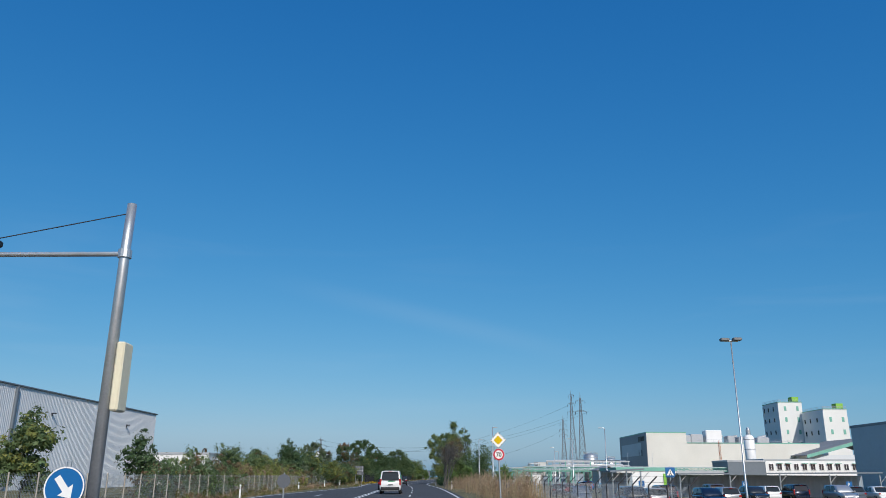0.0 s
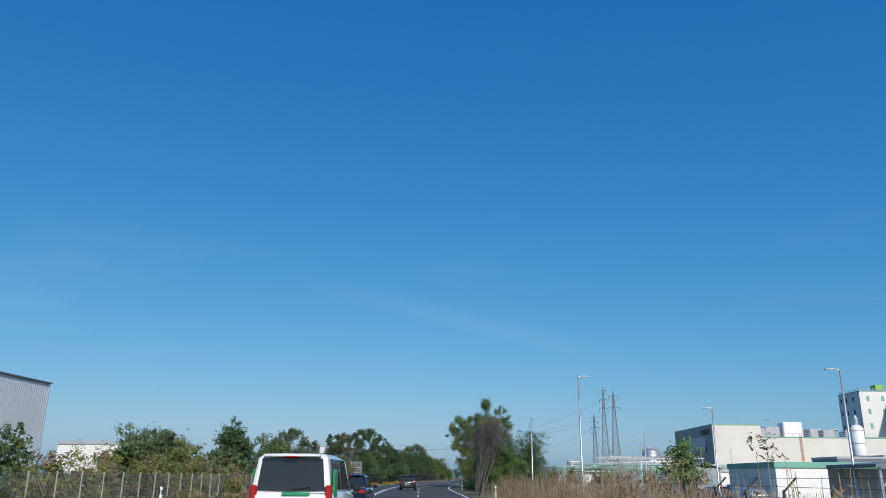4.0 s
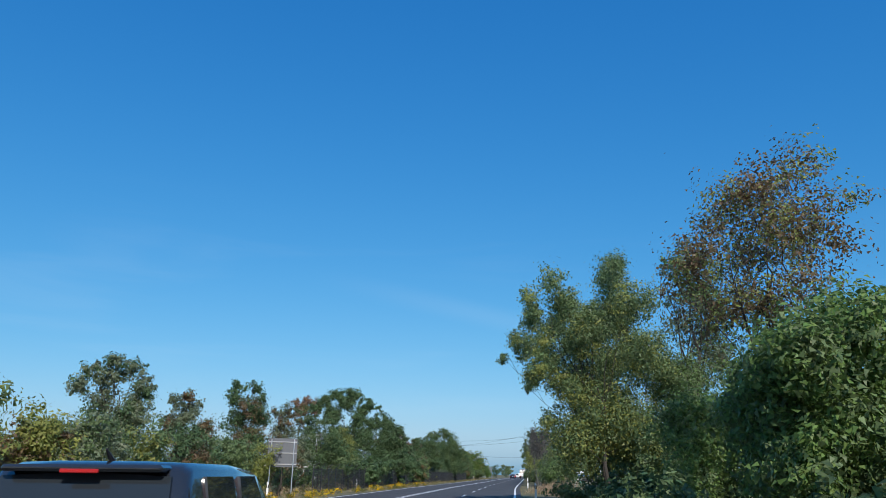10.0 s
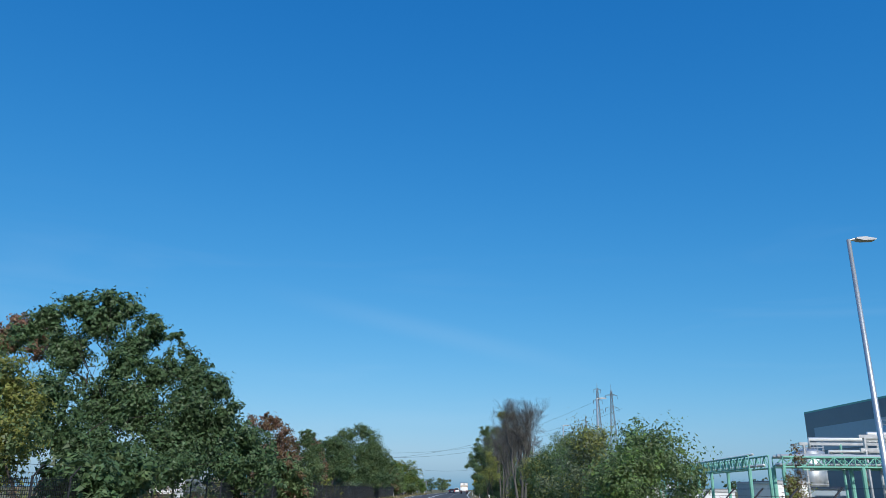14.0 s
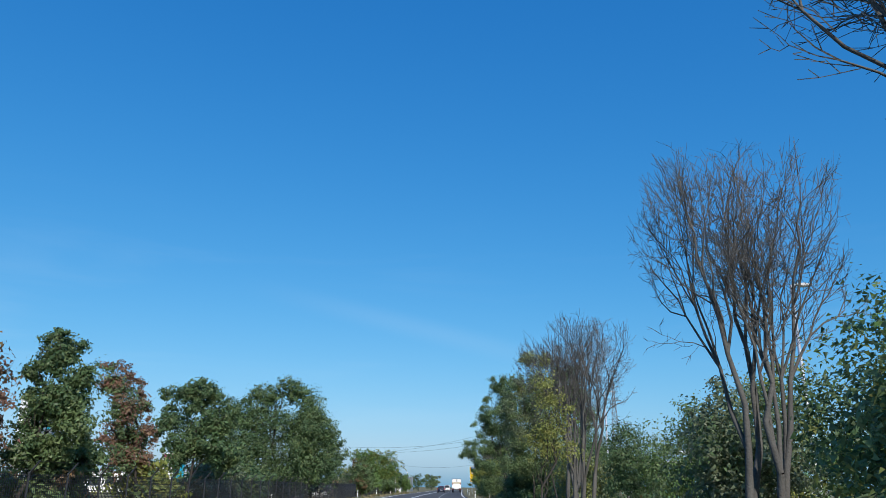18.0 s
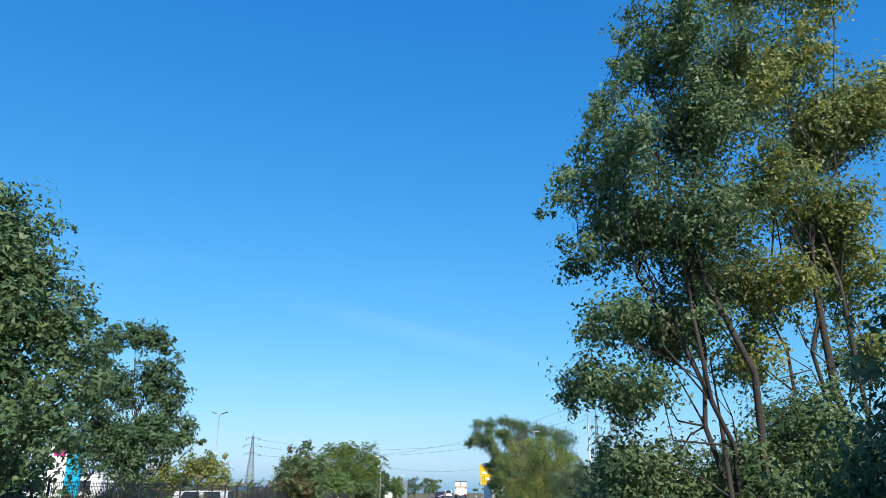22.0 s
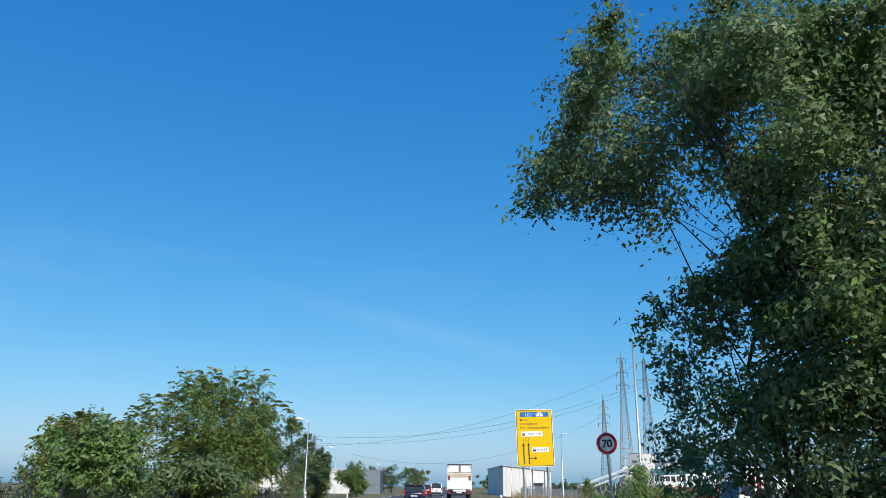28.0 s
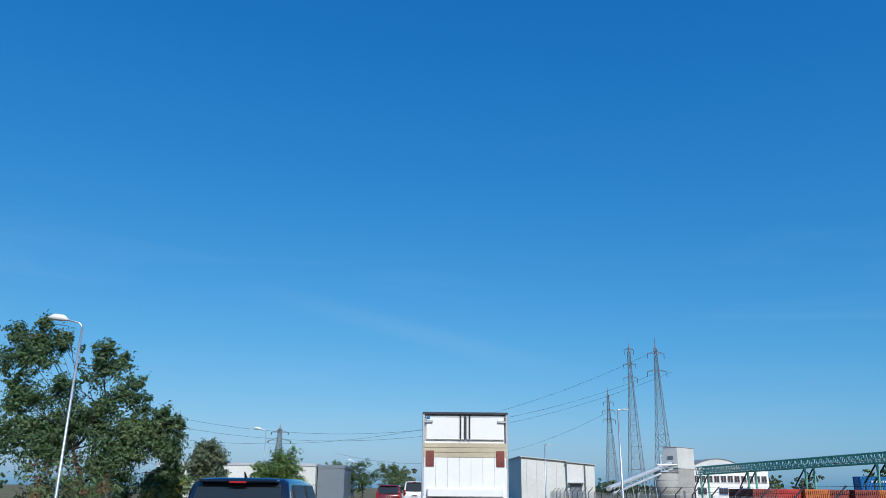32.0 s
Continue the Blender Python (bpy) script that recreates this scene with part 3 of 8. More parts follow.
def dead_tree(x, y, h, spread, label, seed=0, stems=3, levels=7, leaves=None, lean=0.0, twig=0.0038, ground_z=None, share=400, fan=0.33):
    """A leafless tree: forking limbs down to fine twigs."""
    rng = np.random.default_rng(5000 + seed)
    z0 = height(x - lane(y)) if ground_z is None else ground_z
    top = thing("bare_tree", label, "tree", x, y, z0)
    s, fine, tips = Shape(), Shape(), []
    hh = h - z0

    def grow(p, d, ln, r, lv):
        d = d.normalized()
        q = p + d * ln
        mid = p.lerp(q, 0.5) + Vector(rng.normal(size=3)) * ln * 0.06
        if lv == 0:
            fine.tube([p, q], [r, r * 0.68], 3, False)
        else:
            (s if lv > 2 else fine).tube([p, mid, q], [r, r * 0.85, r * 0.68], 7 if lv > 3 else 5 if lv > 2 else 3, False)
        if lv == 0:
            tips.append(tuple(q))
            return
        for k in range(3 if lv > 1 and rng.uniform() < 0.4 else 2):
            part_by = fan * (0.55 + 1.5 * (levels - lv) / levels)
            nd = d + Vector(rng.normal(size=3)) * (part_by if k else part_by * 0.5) + Vector((0, 0, 0.08))
            grow(q, nd, ln * rng.uniform(0.62, 0.86), max(twig, r * (0.66 if k == 0 else 0.52)), lv - 1)
        if 0 < lv < levels - 1:
            for _ in range(1 if lv > 3 or lv == 1 else 2):
                nd = d * 0.7 + Vector(rng.normal(size=3)) * 0.6
                grow(p.lerp(q, rng.uniform(0.2, 0.95)), nd, ln * 0.5, max(twig, r * 0.35), max(0, lv - 2))

    for k in range(stems):
        a = 2 * math.pi * k / stems + rng.uniform(-0.5, 0.5)
        d = Vector((math.cos(a) * spread / hh * 0.42 + lean, math.sin(a) * spread / hh * 0.42, 1.0))
        grow(Vector((math.cos(a) * 0.12, math.sin(a) * 0.12, -0.05)), d, hh * rng.uniform(0.17, 0.23), 0.0105 * hh, levels)
    tip = np.array(fine.v)   # the crown is brought to its height and width, and its middle over the leaning axis
    k = hh / np.percentile(tip[:, 2], 98.5)
    mx, my, mz = tip.mean(0)
    tip[:, 0] -= (mx - lean * mz) / mz * tip[:, 2]
    tip[:, 1] -= my / mz * tip[:, 2]
    j = min(1.7, spread / np.percentile(np.hypot(tip[:, 0] - lean * tip[:, 2], tip[:, 1]), 93))

    def settle(p):
        x, y, z = p[0] - (mx - lean * mz) / mz * p[2], p[1] - my / mz * p[2], p[2] * k
        z = z if z < hh else hh + (z - hh) * 0.4
        u, w = (x - lean * p[2]) * j, y * j
        far = math.hypot(u, w) / spread
        pull = 1 if far < 1 else (1 + (far - 1) * 0.4) / far
        return (u * pull + lean * z, w * pull, z)

    for q in (s, fine):
        q.v = [settle(p) for p in q.v]
    part("trunk", s, DEADWOOD, top, "", True)
    part("twig_crown", fine, DEADWOOD, top)
    if leaves:
        some = [(*p, 0.25, 0.25, 0.4) for p in (settle(q) for q in tips) if p[2] < hh * 0.85 and math.hypot(p[0], p[1]) < 0.8]
        part("leaves", leaf_mesh("leaves", some, share, 0.075, leaves, rng), None, top, "sparse leaves left on the twigs")
    return top


def thicket(name, rows, material, label, category, count, leaf, seed, second=None, share=0.3, stalks=0, kind="", stalk_mat=None, clump=0.25, fill=0.6, aspect=0.45):
    """A hedge or a stand of weeds: low masses (y, offset, half width, half length, height above the ground)."""
    rng = np.random.default_rng(9000 + seed)
    x0, y0 = at(rows[0][0], rows[0][1]), rows[0][0]
    top = thing(name, label, category, x0, y0, 0, 0, "", kind)
    blobs, count = [], int(count * 1.5)
    for y, off, wx, wy, hh in rows:
        zg = height(off)
        for k in range(max(3, int(wy * 1.6))):
            q = rng.uniform(0.5, 0.8)
            blobs.append((at(y, off) - x0 + rng.uniform(-.6, .6) * wx, y - y0 + rng.uniform(-1, 1) * wy, zg + hh * q * 0.5, wx * 0.6, max(0.5, wy * 0.4), hh * rng.uniform(0.35, 0.52)))
    if stalks:
        s = Shape()
        for _ in range(stalks):
            b = blobs[rng.integers(len(blobs))]
            p = Vector((b[0] + rng.normal() * b[3] * 0.6, b[1] + rng.normal() * b[4] * 0.6, b[2] - b[5] * 1.1))
            q = p + Vector((rng.normal() * 0.18, rng.normal() * 0.18, b[5] * rng.uniform(1.0, 1.9)))
            s.tube([p, q], [0.011, 0.004], 3, False)
        part("stalks", s, stalk_mat or DEADWOOD, top)
    part("foliage", leaf_mesh("foliage", blobs, int(count * (1 - share if second else 1)), leaf, material, rng, 0, fill, clump, aspect), None, top)
    if second:
        part("dry_foliage", leaf_mesh("dry_foliage", blobs, int(count * share), leaf, second, rng, 0, fill, clump, aspect), None, top, "withered leaves among the rest")
    return top

# ---- trees and hedges on the far side of the carriageway ----
MID, DRK, BRT, YEL, GRY, BRN, RSS = LEAF_MID, LEAF_DARK, LEAF_BRIGHT, LEAF_YELLOW, LEAF_GREY, LEAF_BROWN, LEAF_RED
GREEN_TREE = "broad green tree behind the roadside fence"
FAR_SIDE = [  # x, y, top, radius, leaves, turning leaves, leaf count
    (-29.0, 55, 6.0, 1.9, MID, YEL, 4500), (-29.4, 78, 5.9, 2.1, DRK, None, 3000), (-33, 104, 4.6, 3.0, MID, YEL, 3000), (-30, 120, 4.8, 3.0, MID, RSS, 3000),
    (-36, 134, 6.7, 3.4, MID, None, 3500), (-28.1, 121.5, 5.6, 2.8, MID, BRN, 3500), (-26.0, 136, 7.6, 3.0, DRK, None, 5000),
    (-27.5, 122, 4.6, 2.8, YEL, BRN, 3500), (-23.2, 144.5, 5.4, 2.5, MID, YEL, 4000), (-26.3, 155, 6.8, 3.4, MID, YEL, 5000),
    (-17.0, 210, 3.2, 2.2, DRK, MID, 3500),
    (-25.6, 108, 3.9, 2.4, MID, YEL, 4000), (-25.4, 118, 3.7, 2.4, YEL, MID, 4000), (-25.0, 129, 3.9, 2.4, MID, BRN, 4000), (-24.8, 162, 4.0, 2.4, MID, YEL, 4000),
    (-16.5, 228, 5.6, 2.8, DRK, None, 5500), (-15.6, 240, 3.6, 2.2, MID, BRN, 5000),
    (-22.4, 363.5, 4.9, 2.9, YEL, MID, 5000), (-27.5, 366, 4.6, 2.4, YEL, None, 4000), (-12.9, 362.4, 6.2, 2.0, MID, BRN, 6500),
    (-14.4, 366, 4.3, 2.4, GRY, MID, 4000), (-14.5, 404, 4.6, 2.6, BRT, MID, 5500),
    (-10.5, 412, 3.2, 2.6, MID, BRT, 4500), (-19.6, 414, 5.5, 2.7, YEL, BRT, 6000), (-26, 430, 7.0, 3.2, MID, None, 4500),
    (-17.5, 264, 3.2, 2.4, MID, BRN, 4000), (-17.0, 272, 3.0, 2.2, YEL, MID, 3500), (-18.5, 254, 3.4, 2.4, MID, None, 4000), (-16.6, 284, 3.0, 2.4, GRY, MID, 3500), (-17, 293, 3.2, 2.6, DRK, MID, 4000), (-18, 299, 3.4, 2.4, MID, None, 3500), (-17, 313, 3.2, 2.6, MID, DRK, 4000),
    (-11.6, 471, 2.6, 1.7, MID, YEL, 5000), (-9.0, 505, 5.4, 3.0, BRT, MID, 8000), (-9.5, 580, 6.8, 3.2, MID, None, 3000), (-4.6, 580, 7.2, 3.4, DRK, None, 3000), (1.0, 590, 7.0, 3.4, MID, None, 3000), (-13.4, 490, 5.5, 1.75, GRY, None, 7000),
]
for i, (x, y, h, r, a, b, n) in enumerate(FAR_SIDE):
    tone = {YEL: "yellowing", RSS: "russet autumn", BRN: "browning", DRK: "dark green", GRY: "grey-green", BRT: "bright green"}.get(a, "green")
    tree(x, y, h + 0.15, r * 1.3, a, f"{tone} broadleaved tree beyond the fence" + (" with some turning leaves" if b in (BRN, RSS, YEL) else ""), n, 0.34, 0.0, None, i, None, b, 0.15, 0, 15)
# the large spreading trees
tree(-28.0, 173.5, 8.8, 3.6, GRY, "tree with umbrella-shaped crown behind the hedge", 8000, 0.22, 0.2,
     [(-27.8, 172.9, 8.1, 0.55), (-29.6, 173.5, 7.8, 0.62), (-26.9, 174.1, 7.9, 0.56), (-25.1, 173.2, 7.1, 0.37), (-28.3, 173.8, 7.2, 1.12), (-30.0, 172.9, 6.7, 0.67), (-25.9, 173.5, 6.5, 0.68),
      (-28.9, 174.1, 5.6, 1.25), (-26.1, 173.2, 5.2, 1.10), (-27.4, 173.8, 3.6, 1.55)], 114, None, DRK, 0.3)
tree(-25.8, 180.0, 7.2, 2.8, GRY, "grey-green tree with thin brownish top", 6000, 0.22, 0.2,
     [(-25.3, 179.4, 6.6, 0.42), (-26.5, 180.0, 6.3, 0.50), (-24.9, 180.6, 6.0, 0.43), (-25.5, 179.7, 5.2, 0.89), (-26.7, 180.3, 4.6, 0.79), (-23.9, 179.4, 4.2, 0.70), (-25.3, 180.0, 3.1, 1.25),
      (-23.8, 180.6, 3.1, 0.90)], 115, None, BRN, 0.25)
tree(-22.9, 184.8, 8.3, 3.2, DRK, "dark tree with knobbly crown behind the fence", 10500, 0.20, 0.2,
     [(-22.4, 184.2, 8.0, 0.34), (-23.6, 184.8, 7.8, 0.49), (-22.3, 185.4, 7.8, 0.45), (-23.8, 184.5, 7.0, 0.68), (-21.6, 185.1, 7.0, 0.34), (-22.2, 184.2, 6.1, 1.01), (-23.9, 184.8, 5.2, 0.98),
      (-21.9, 185.4, 5.3, 0.70), (-22.2, 184.5, 3.5, 1.33), (-23.6, 185.1, 2.2, 1.23)], 116, None, BRN, 0.2)
tree(-21.5, 190.2, 7.6, 3.0, GRY, "thinning grey-green tree with some brown leaves", 8000, 0.18, 0.2,
     [(-21.0, 189.6, 6.9, 0.32), (-20.2, 190.2, 6.7, 0.28), (-21.1, 190.8, 6.3, 0.53), (-19.6, 189.9, 6.1, 0.28), (-22.4, 190.5, 6.3, 0.38), (-21.2, 189.6, 5.5, 0.60), (-20.0, 190.2, 5.3, 0.52),
      (-23.2, 190.8, 5.7, 0.53), (-21.5, 189.9, 4.3, 0.93), (-20.1, 190.5, 4.1, 0.86), (-21.8, 189.6, 3.0, 1.04), (-20.2, 190.2, 2.6, 1.06), (-19.4, 190.8, 2.8, 0.60)], 117, None, BRN, 0.35)
tree(-20.0, 197.5, 6.6, 3.2, DRK, "dense dark green tree reaching down to the fence", 10000, 0.19, 0.05,
     [(-20.6, 196.9, 6.4, 0.40), (-21.4, 197.5, 5.9, 0.58), (-20.2, 198.1, 6.2, 0.53), (-18.8, 197.2, 5.8, 0.52), (-20.6, 197.8, 4.8, 1.17), (-18.5, 196.9, 4.5, 1.00), (-21.0, 197.5, 3.4, 1.16),
      (-19.3, 198.1, 2.9, 1.33), (-17.7, 197.2, 3.7, 0.86), (-17.7, 197.8, 2.4, 1.17), (-20.1, 196.9, 1.8, 1.00)], 118, None, MID, 0.35)
tree(-18.6, 206.0, 5.4, 2.4, YEL, "yellow-green bushy tree before the spreading tree", 5000, 0.19, 0.05,
     [(-19.4, 205.4, 5.4, 0.77), (-18.7, 206.0, 4.6, 0.78), (-20.2, 206.6, 4.3, 1.07), (-18.6, 205.7, 3.2, 1.05), (-19.6, 206.3, 2.2, 1.07)], 119, None, MID, 0.3)
tree(-26.4, 219.0, 10.4, 3.0, RSS, "small russet crown beside the spreading tree", 4000, 0.22, 0.2,
     [(-28.0, 218.4, 9.7, 0.45), (-26.7, 219.0, 10.0, 0.54), (-25.7, 219.6, 9.5, 0.64), (-26.9, 218.7, 8.9, 0.72), (-25.7, 219.3, 8.5, 0.63), (-27.4, 218.4, 8.4, 0.62)], 120, None, MID, 0.35)
tree(-21.5, 217, 11.4, 5.5, DRK, "tall dark spreading tree with layered crown behind the fence", 31000, 0.235, 0.3,
     [(-20.9, 216.4, 10.7, 0.51), (-22.6, 217.0, 10.5, 0.64), (-20.2, 217.6, 10.5, 0.65), (-18.3, 216.7, 9.5, 0.52), (-17.5, 217.3, 9.0, 0.29), (-23.8, 216.4, 9.8, 0.63), (-21.3, 217.0, 9.5, 1.02),
      (-19.4, 217.6, 8.7, 0.77), (-24.9, 216.7, 8.9, 0.72), (-22.8, 217.3, 8.0, 1.05), (-19.8, 216.4, 7.5, 0.92), (-17.8, 217.0, 7.0, 0.76), (-16.4, 217.6, 7.1, 0.77), (-14.8, 216.7, 6.1, 0.58),
      (-14.2, 217.3, 5.3, 0.38), (-16.3, 216.4, 5.2, 1.20), (-19.0, 217.0, 5.0, 1.39), (-15.0, 217.6, 4.2, 0.94), (-16.9, 216.7, 3.0, 1.59), (-21.1, 217.3, 5.3, 1.05)], 101)
tree(-23.6, 215, 6.4, 4.0, DRK, "dark green lower tree in front of the spreading tree", 9500, 0.23, 0.1,
     [(-21.5, 213.4, 5.7, 0.95), (-22.4, 214.0, 4.0, 1.21), (-20.2, 214.6, 3.0, 1.36), (-13.4, 213.7, 2.6, 0.58), (-17.6, 214.3, 2.2, 1.08)], 112)
tree(-17.0, 306.5, 11.6, 5.5, DRK, "large leafy oak with lobed uneven crown", 34000, 0.25, 0.2,
     [(-16.2, 305.9, 11.2, 0.73), (-15.1, 306.5, 10.2, 1.29), (-13.8, 307.1, 8.8, 1.56), (-19.1, 306.2, 9.9, 1.02), (-17.9, 306.8, 9.8, 1.18), (-21.4, 305.9, 8.5, 1.02), (-20.0, 306.5, 7.2, 2.02),
      (-17.6, 307.1, 6.9, 2.42), (-14.5, 306.2, 6.5, 2.56), (-12.3, 306.8, 6.4, 1.41), (-10.7, 305.9, 4.6, 1.02), (-23.1, 306.5, 6.8, 1.10), (-24.4, 307.1, 6.2, 0.82), (-19.1, 306.2, 3.7, 2.92),
      (-14.7, 306.8, 3.4, 2.96), (-11.6, 305.9, 2.7, 1.45), (-22.7, 306.5, 3.7, 1.84)], 102, None, MID, 0.35)
tree(-14.6, 422.8, 9.7, 5.0, BRT, "wide tree of heaven with drooping feathery leaves", 26000, 0.25, 0.2,
     [(-15.1, 422.4, 8.3, 1.32), (-17.5, 423.0, 6.8, 1.42), (-14.0, 423.6, 8.9, 1.26), (-12.2, 422.7, 8.3, 1.41), (-10.4, 423.3, 8.7, 1.25), (-8.9, 422.4, 6.2, 1.54), (-14.2, 423.0, 5.8, 3.11),
      (-11.3, 423.6, 5.5, 2.47), (-15.5, 422.7, 3.7, 2.65), (-12.2, 423.3, 2.9, 2.68), (-9.8, 422.4, 3.3, 1.76), (-18.8, 423.0, 5.7, 1.11), (-13.8, 423.6, 1.3, 1.79), (-16.1, 422.7, 1.7, 2.21)], 103, None, YEL, 0.5, 0.5, frond=0.85)
tree(-18.2, 412.0, 5.4, 3.0, MID, "low spreading tree of heaven with yellow-green leaves", 9000, 0.25, 0.2,
     [(-17.1, 411.4, 4.7, 0.79), (-18.7, 412.0, 4.4, 1.01), (-20.2, 412.6, 3.7, 0.92), (-16.4, 411.7, 3.5, 1.26), (-18.6, 412.3, 2.9, 1.46), (-15.6, 411.4, 3.9, 0.89)], 105, None, YEL, 0.5, 0.4, frond=0.75)
tree(-15.6, 322.5, 9.6, 4.0, DRK, "dark green layered tree with feathery twigs", 14000, 0.22, 0.2,
     [(-15.4, 321.9, 8.9, 0.68), (-14.8, 322.5, 8.9, 0.69), (-14.1, 323.1, 8.8, 0.36), (-14.3, 322.2, 7.2, 0.98), (-13.7, 322.8, 7.7, 0.40), (-12.9, 321.9, 6.3, 0.43), (-13.8, 322.5, 5.6, 0.99),
      (-12.8, 323.1, 4.8, 0.51), (-12.8, 322.2, 3.9, 0.78), (-12.1, 322.8, 3.7, 0.36), (-14.0, 321.9, 4.0, 1.16), (-14.7, 322.5, 6.4, 0.99), (-17.2, 323.1, 9.2, 0.81), (-17.4, 322.2, 7.9, 0.98),
      (-16.6, 322.8, 6.5, 1.20), (-17.3, 321.9, 5.5, 1.16), (-15.8, 322.5, 4.1, 1.39), (-17.4, 323.1, 3.4, 1.42), (-14.8, 322.2, 2.6, 1.17)], 106, None, None, .2, 0.2)
tree(-15.4, 466, 11.6, 5.0, DRK, "dark green oak with knobbly open crown", 25000, 0.25, 0.2,
     [(-18.3, 465.4, 11.0, 0.54), (-20.2, 466.0, 10.4, 0.64), (-17.2, 466.6, 10.1, 0.65), (-18.6, 465.7, 9.1, 1.14), (-20.5, 466.3, 8.7, 0.74), (-14.3, 465.4, 9.5, 0.64), (-14.8, 466.0, 8.3, 1.15),
      (-13.5, 466.6, 8.8, 0.56), (-16.8, 465.7, 6.9, 1.14), (-19.5, 466.3, 6.5, 1.15), (-13.1, 465.4, 6.3, 1.00), (-14.9, 466.0, 5.2, 1.38), (-17.5, 466.6, 4.0, 1.85), (-12.1, 465.7, 4.4, 1.14),
      (-11.0, 466.3, 4.8, 0.65), (-9.8, 465.4, 3.5, 0.91), (-13.3, 466.0, 2.7, 1.83), (-20.1, 466.6, 3.9, 1.16), (-9.6, 465.7, 2.3, 0.68), (-10.4, 466.0, 5.4, 0.75), (-9.3, 465.6, 5.0, 0.42), (-10.6, 466.4, 3.9, 0.95), (-11.8, 466.0, 6.1, 0.75), (-9.5, 466.1, 4.3, 0.55), (-12.2, 465.8, 7.4, 0.6)], 104, None, MID, 0.25)
tree(-16.4, 448, 10.5, 5.0, BRT, "dense tree with feathery drooping green leaves", 20000, 0.25, 0.2,
     [(-18.4, 447.4, 10.8, 0.64), (-17.3, 448.0, 10.0, 0.58), (-19.1, 448.6, 9.1, 1.15), (-16.1, 447.7, 8.6, 0.80), (-17.4, 448.3, 7.4, 1.31), (-14.8, 447.4, 7.2, 0.70), (-15.4, 448.0, 5.9, 1.13),
      (-18.1, 448.6, 5.6, 1.48), (-13.8, 447.7, 4.9, 0.80), (-13.6, 448.3, 3.2, 1.14), (-15.4, 447.4, 3.4, 1.60), (-16.9, 448.0, 1.9, 1.62), (-12.7, 448.6, 2.3, 0.66), (-20.8, 447.7, 9.2, 1.93),
      (-20.5, 448.3, 4.3, 2.61)], 107, None, BRT, 0.5, 0.5, frond=0.8)
tree(-20.6, 258.0, 9.4, 4.0, RSS, "russet autumn chestnut tree behind the fence", 11000, 0.24, 0.1,
     [(-21.1, 257.4, 8.4, 0.42), (-20.2, 258.0, 7.9, 0.67), (-22.9, 258.6, 8.0, 0.62), (-21.2, 257.7, 7.3, 1.06), (-24.1, 258.3, 7.0, 0.62), (-18.9, 257.4, 6.7, 0.84), (-22.9, 258.0, 6.1, 1.07),
      (-19.8, 258.6, 5.3, 1.55), (-21.6, 257.7, 4.6, 1.52), (-18.4, 258.3, 4.7, 0.92), (-23.3, 257.4, 5.1, 0.75), (-19.8, 258.0, 3.2, 1.53), (-18.2, 258.6, 3.0, 0.93), (-21.7, 257.7, 2.9, 1.21)], 108, None, BRN, 0.3)
tree(-18.4, 261.6, 7.8, 2.6, MID, "green tree standing between two russet trees", 9000, 0.21, 0.1,
     [(-17.4, 260.9, 7.2, 0.27), (-18.3, 261.5, 7.0, 0.28), (-17.1, 262.1, 6.9, 0.33), (-17.5, 261.2, 6.1, 0.74), (-18.6, 261.8, 5.7, 0.52), (-16.1, 260.9, 5.6, 0.50), (-17.1, 261.5, 4.6, 0.98),
      (-18.4, 262.1, 4.0, 0.66), (-16.2, 261.2, 3.5, 0.88), (-17.6, 261.8, 2.6, 0.89), (-18.3, 260.9, 2.6, 0.64)], 109, None, DRK, 0.4)
tree(-16.8, 270.5, 6.8, 2.4, RSS, "small russet autumn tree behind the fence", 7500, 0.19, 0.1,
     [(-19.0, 269.9, 7.3, 0.35), (-18.4, 270.5, 7.2, 0.36), (-17.9, 271.1, 6.4, 0.43), (-18.7, 270.2, 6.1, 0.65), (-17.2, 270.8, 5.4, 0.36), (-17.8, 269.9, 4.9, 0.77), (-16.6, 270.5, 4.1, 0.36),
      (-17.7, 271.1, 3.6, 0.79), (-18.6, 270.2, 3.8, 0.65), (-16.8, 270.8, 2.7, 0.48), (-17.8, 269.9, 2.4, 0.65)], 110, None, MID, 0.4)
tree(-17.2, 279.0, 8.6, 4.0, DRK, "dark green tree with upright twigs behind the fence", 11000, 0.24, 0.1,
     [(-16.6, 278.4, 7.6, 0.36), (-17.4, 279.0, 6.8, 0.74), (-18.9, 279.6, 6.9, 0.48), (-16.0, 278.7, 6.8, 0.73), (-15.2, 279.3, 6.5, 0.48), (-14.3, 278.4, 5.8, 0.26), (-16.6, 279.0, 5.5, 1.18),
      (-18.6, 279.6, 5.3, 0.94), (-15.2, 278.7, 5.0, 0.78), (-17.4, 279.3, 3.8, 1.19), (-15.3, 278.4, 3.7, 0.91), (-19.0, 279.0, 4.7, 0.53), (-14.9, 279.6, 3.1, 0.94), (-17.8, 278.7, 2.8, 0.78)], 111, None, MID, 0.35)
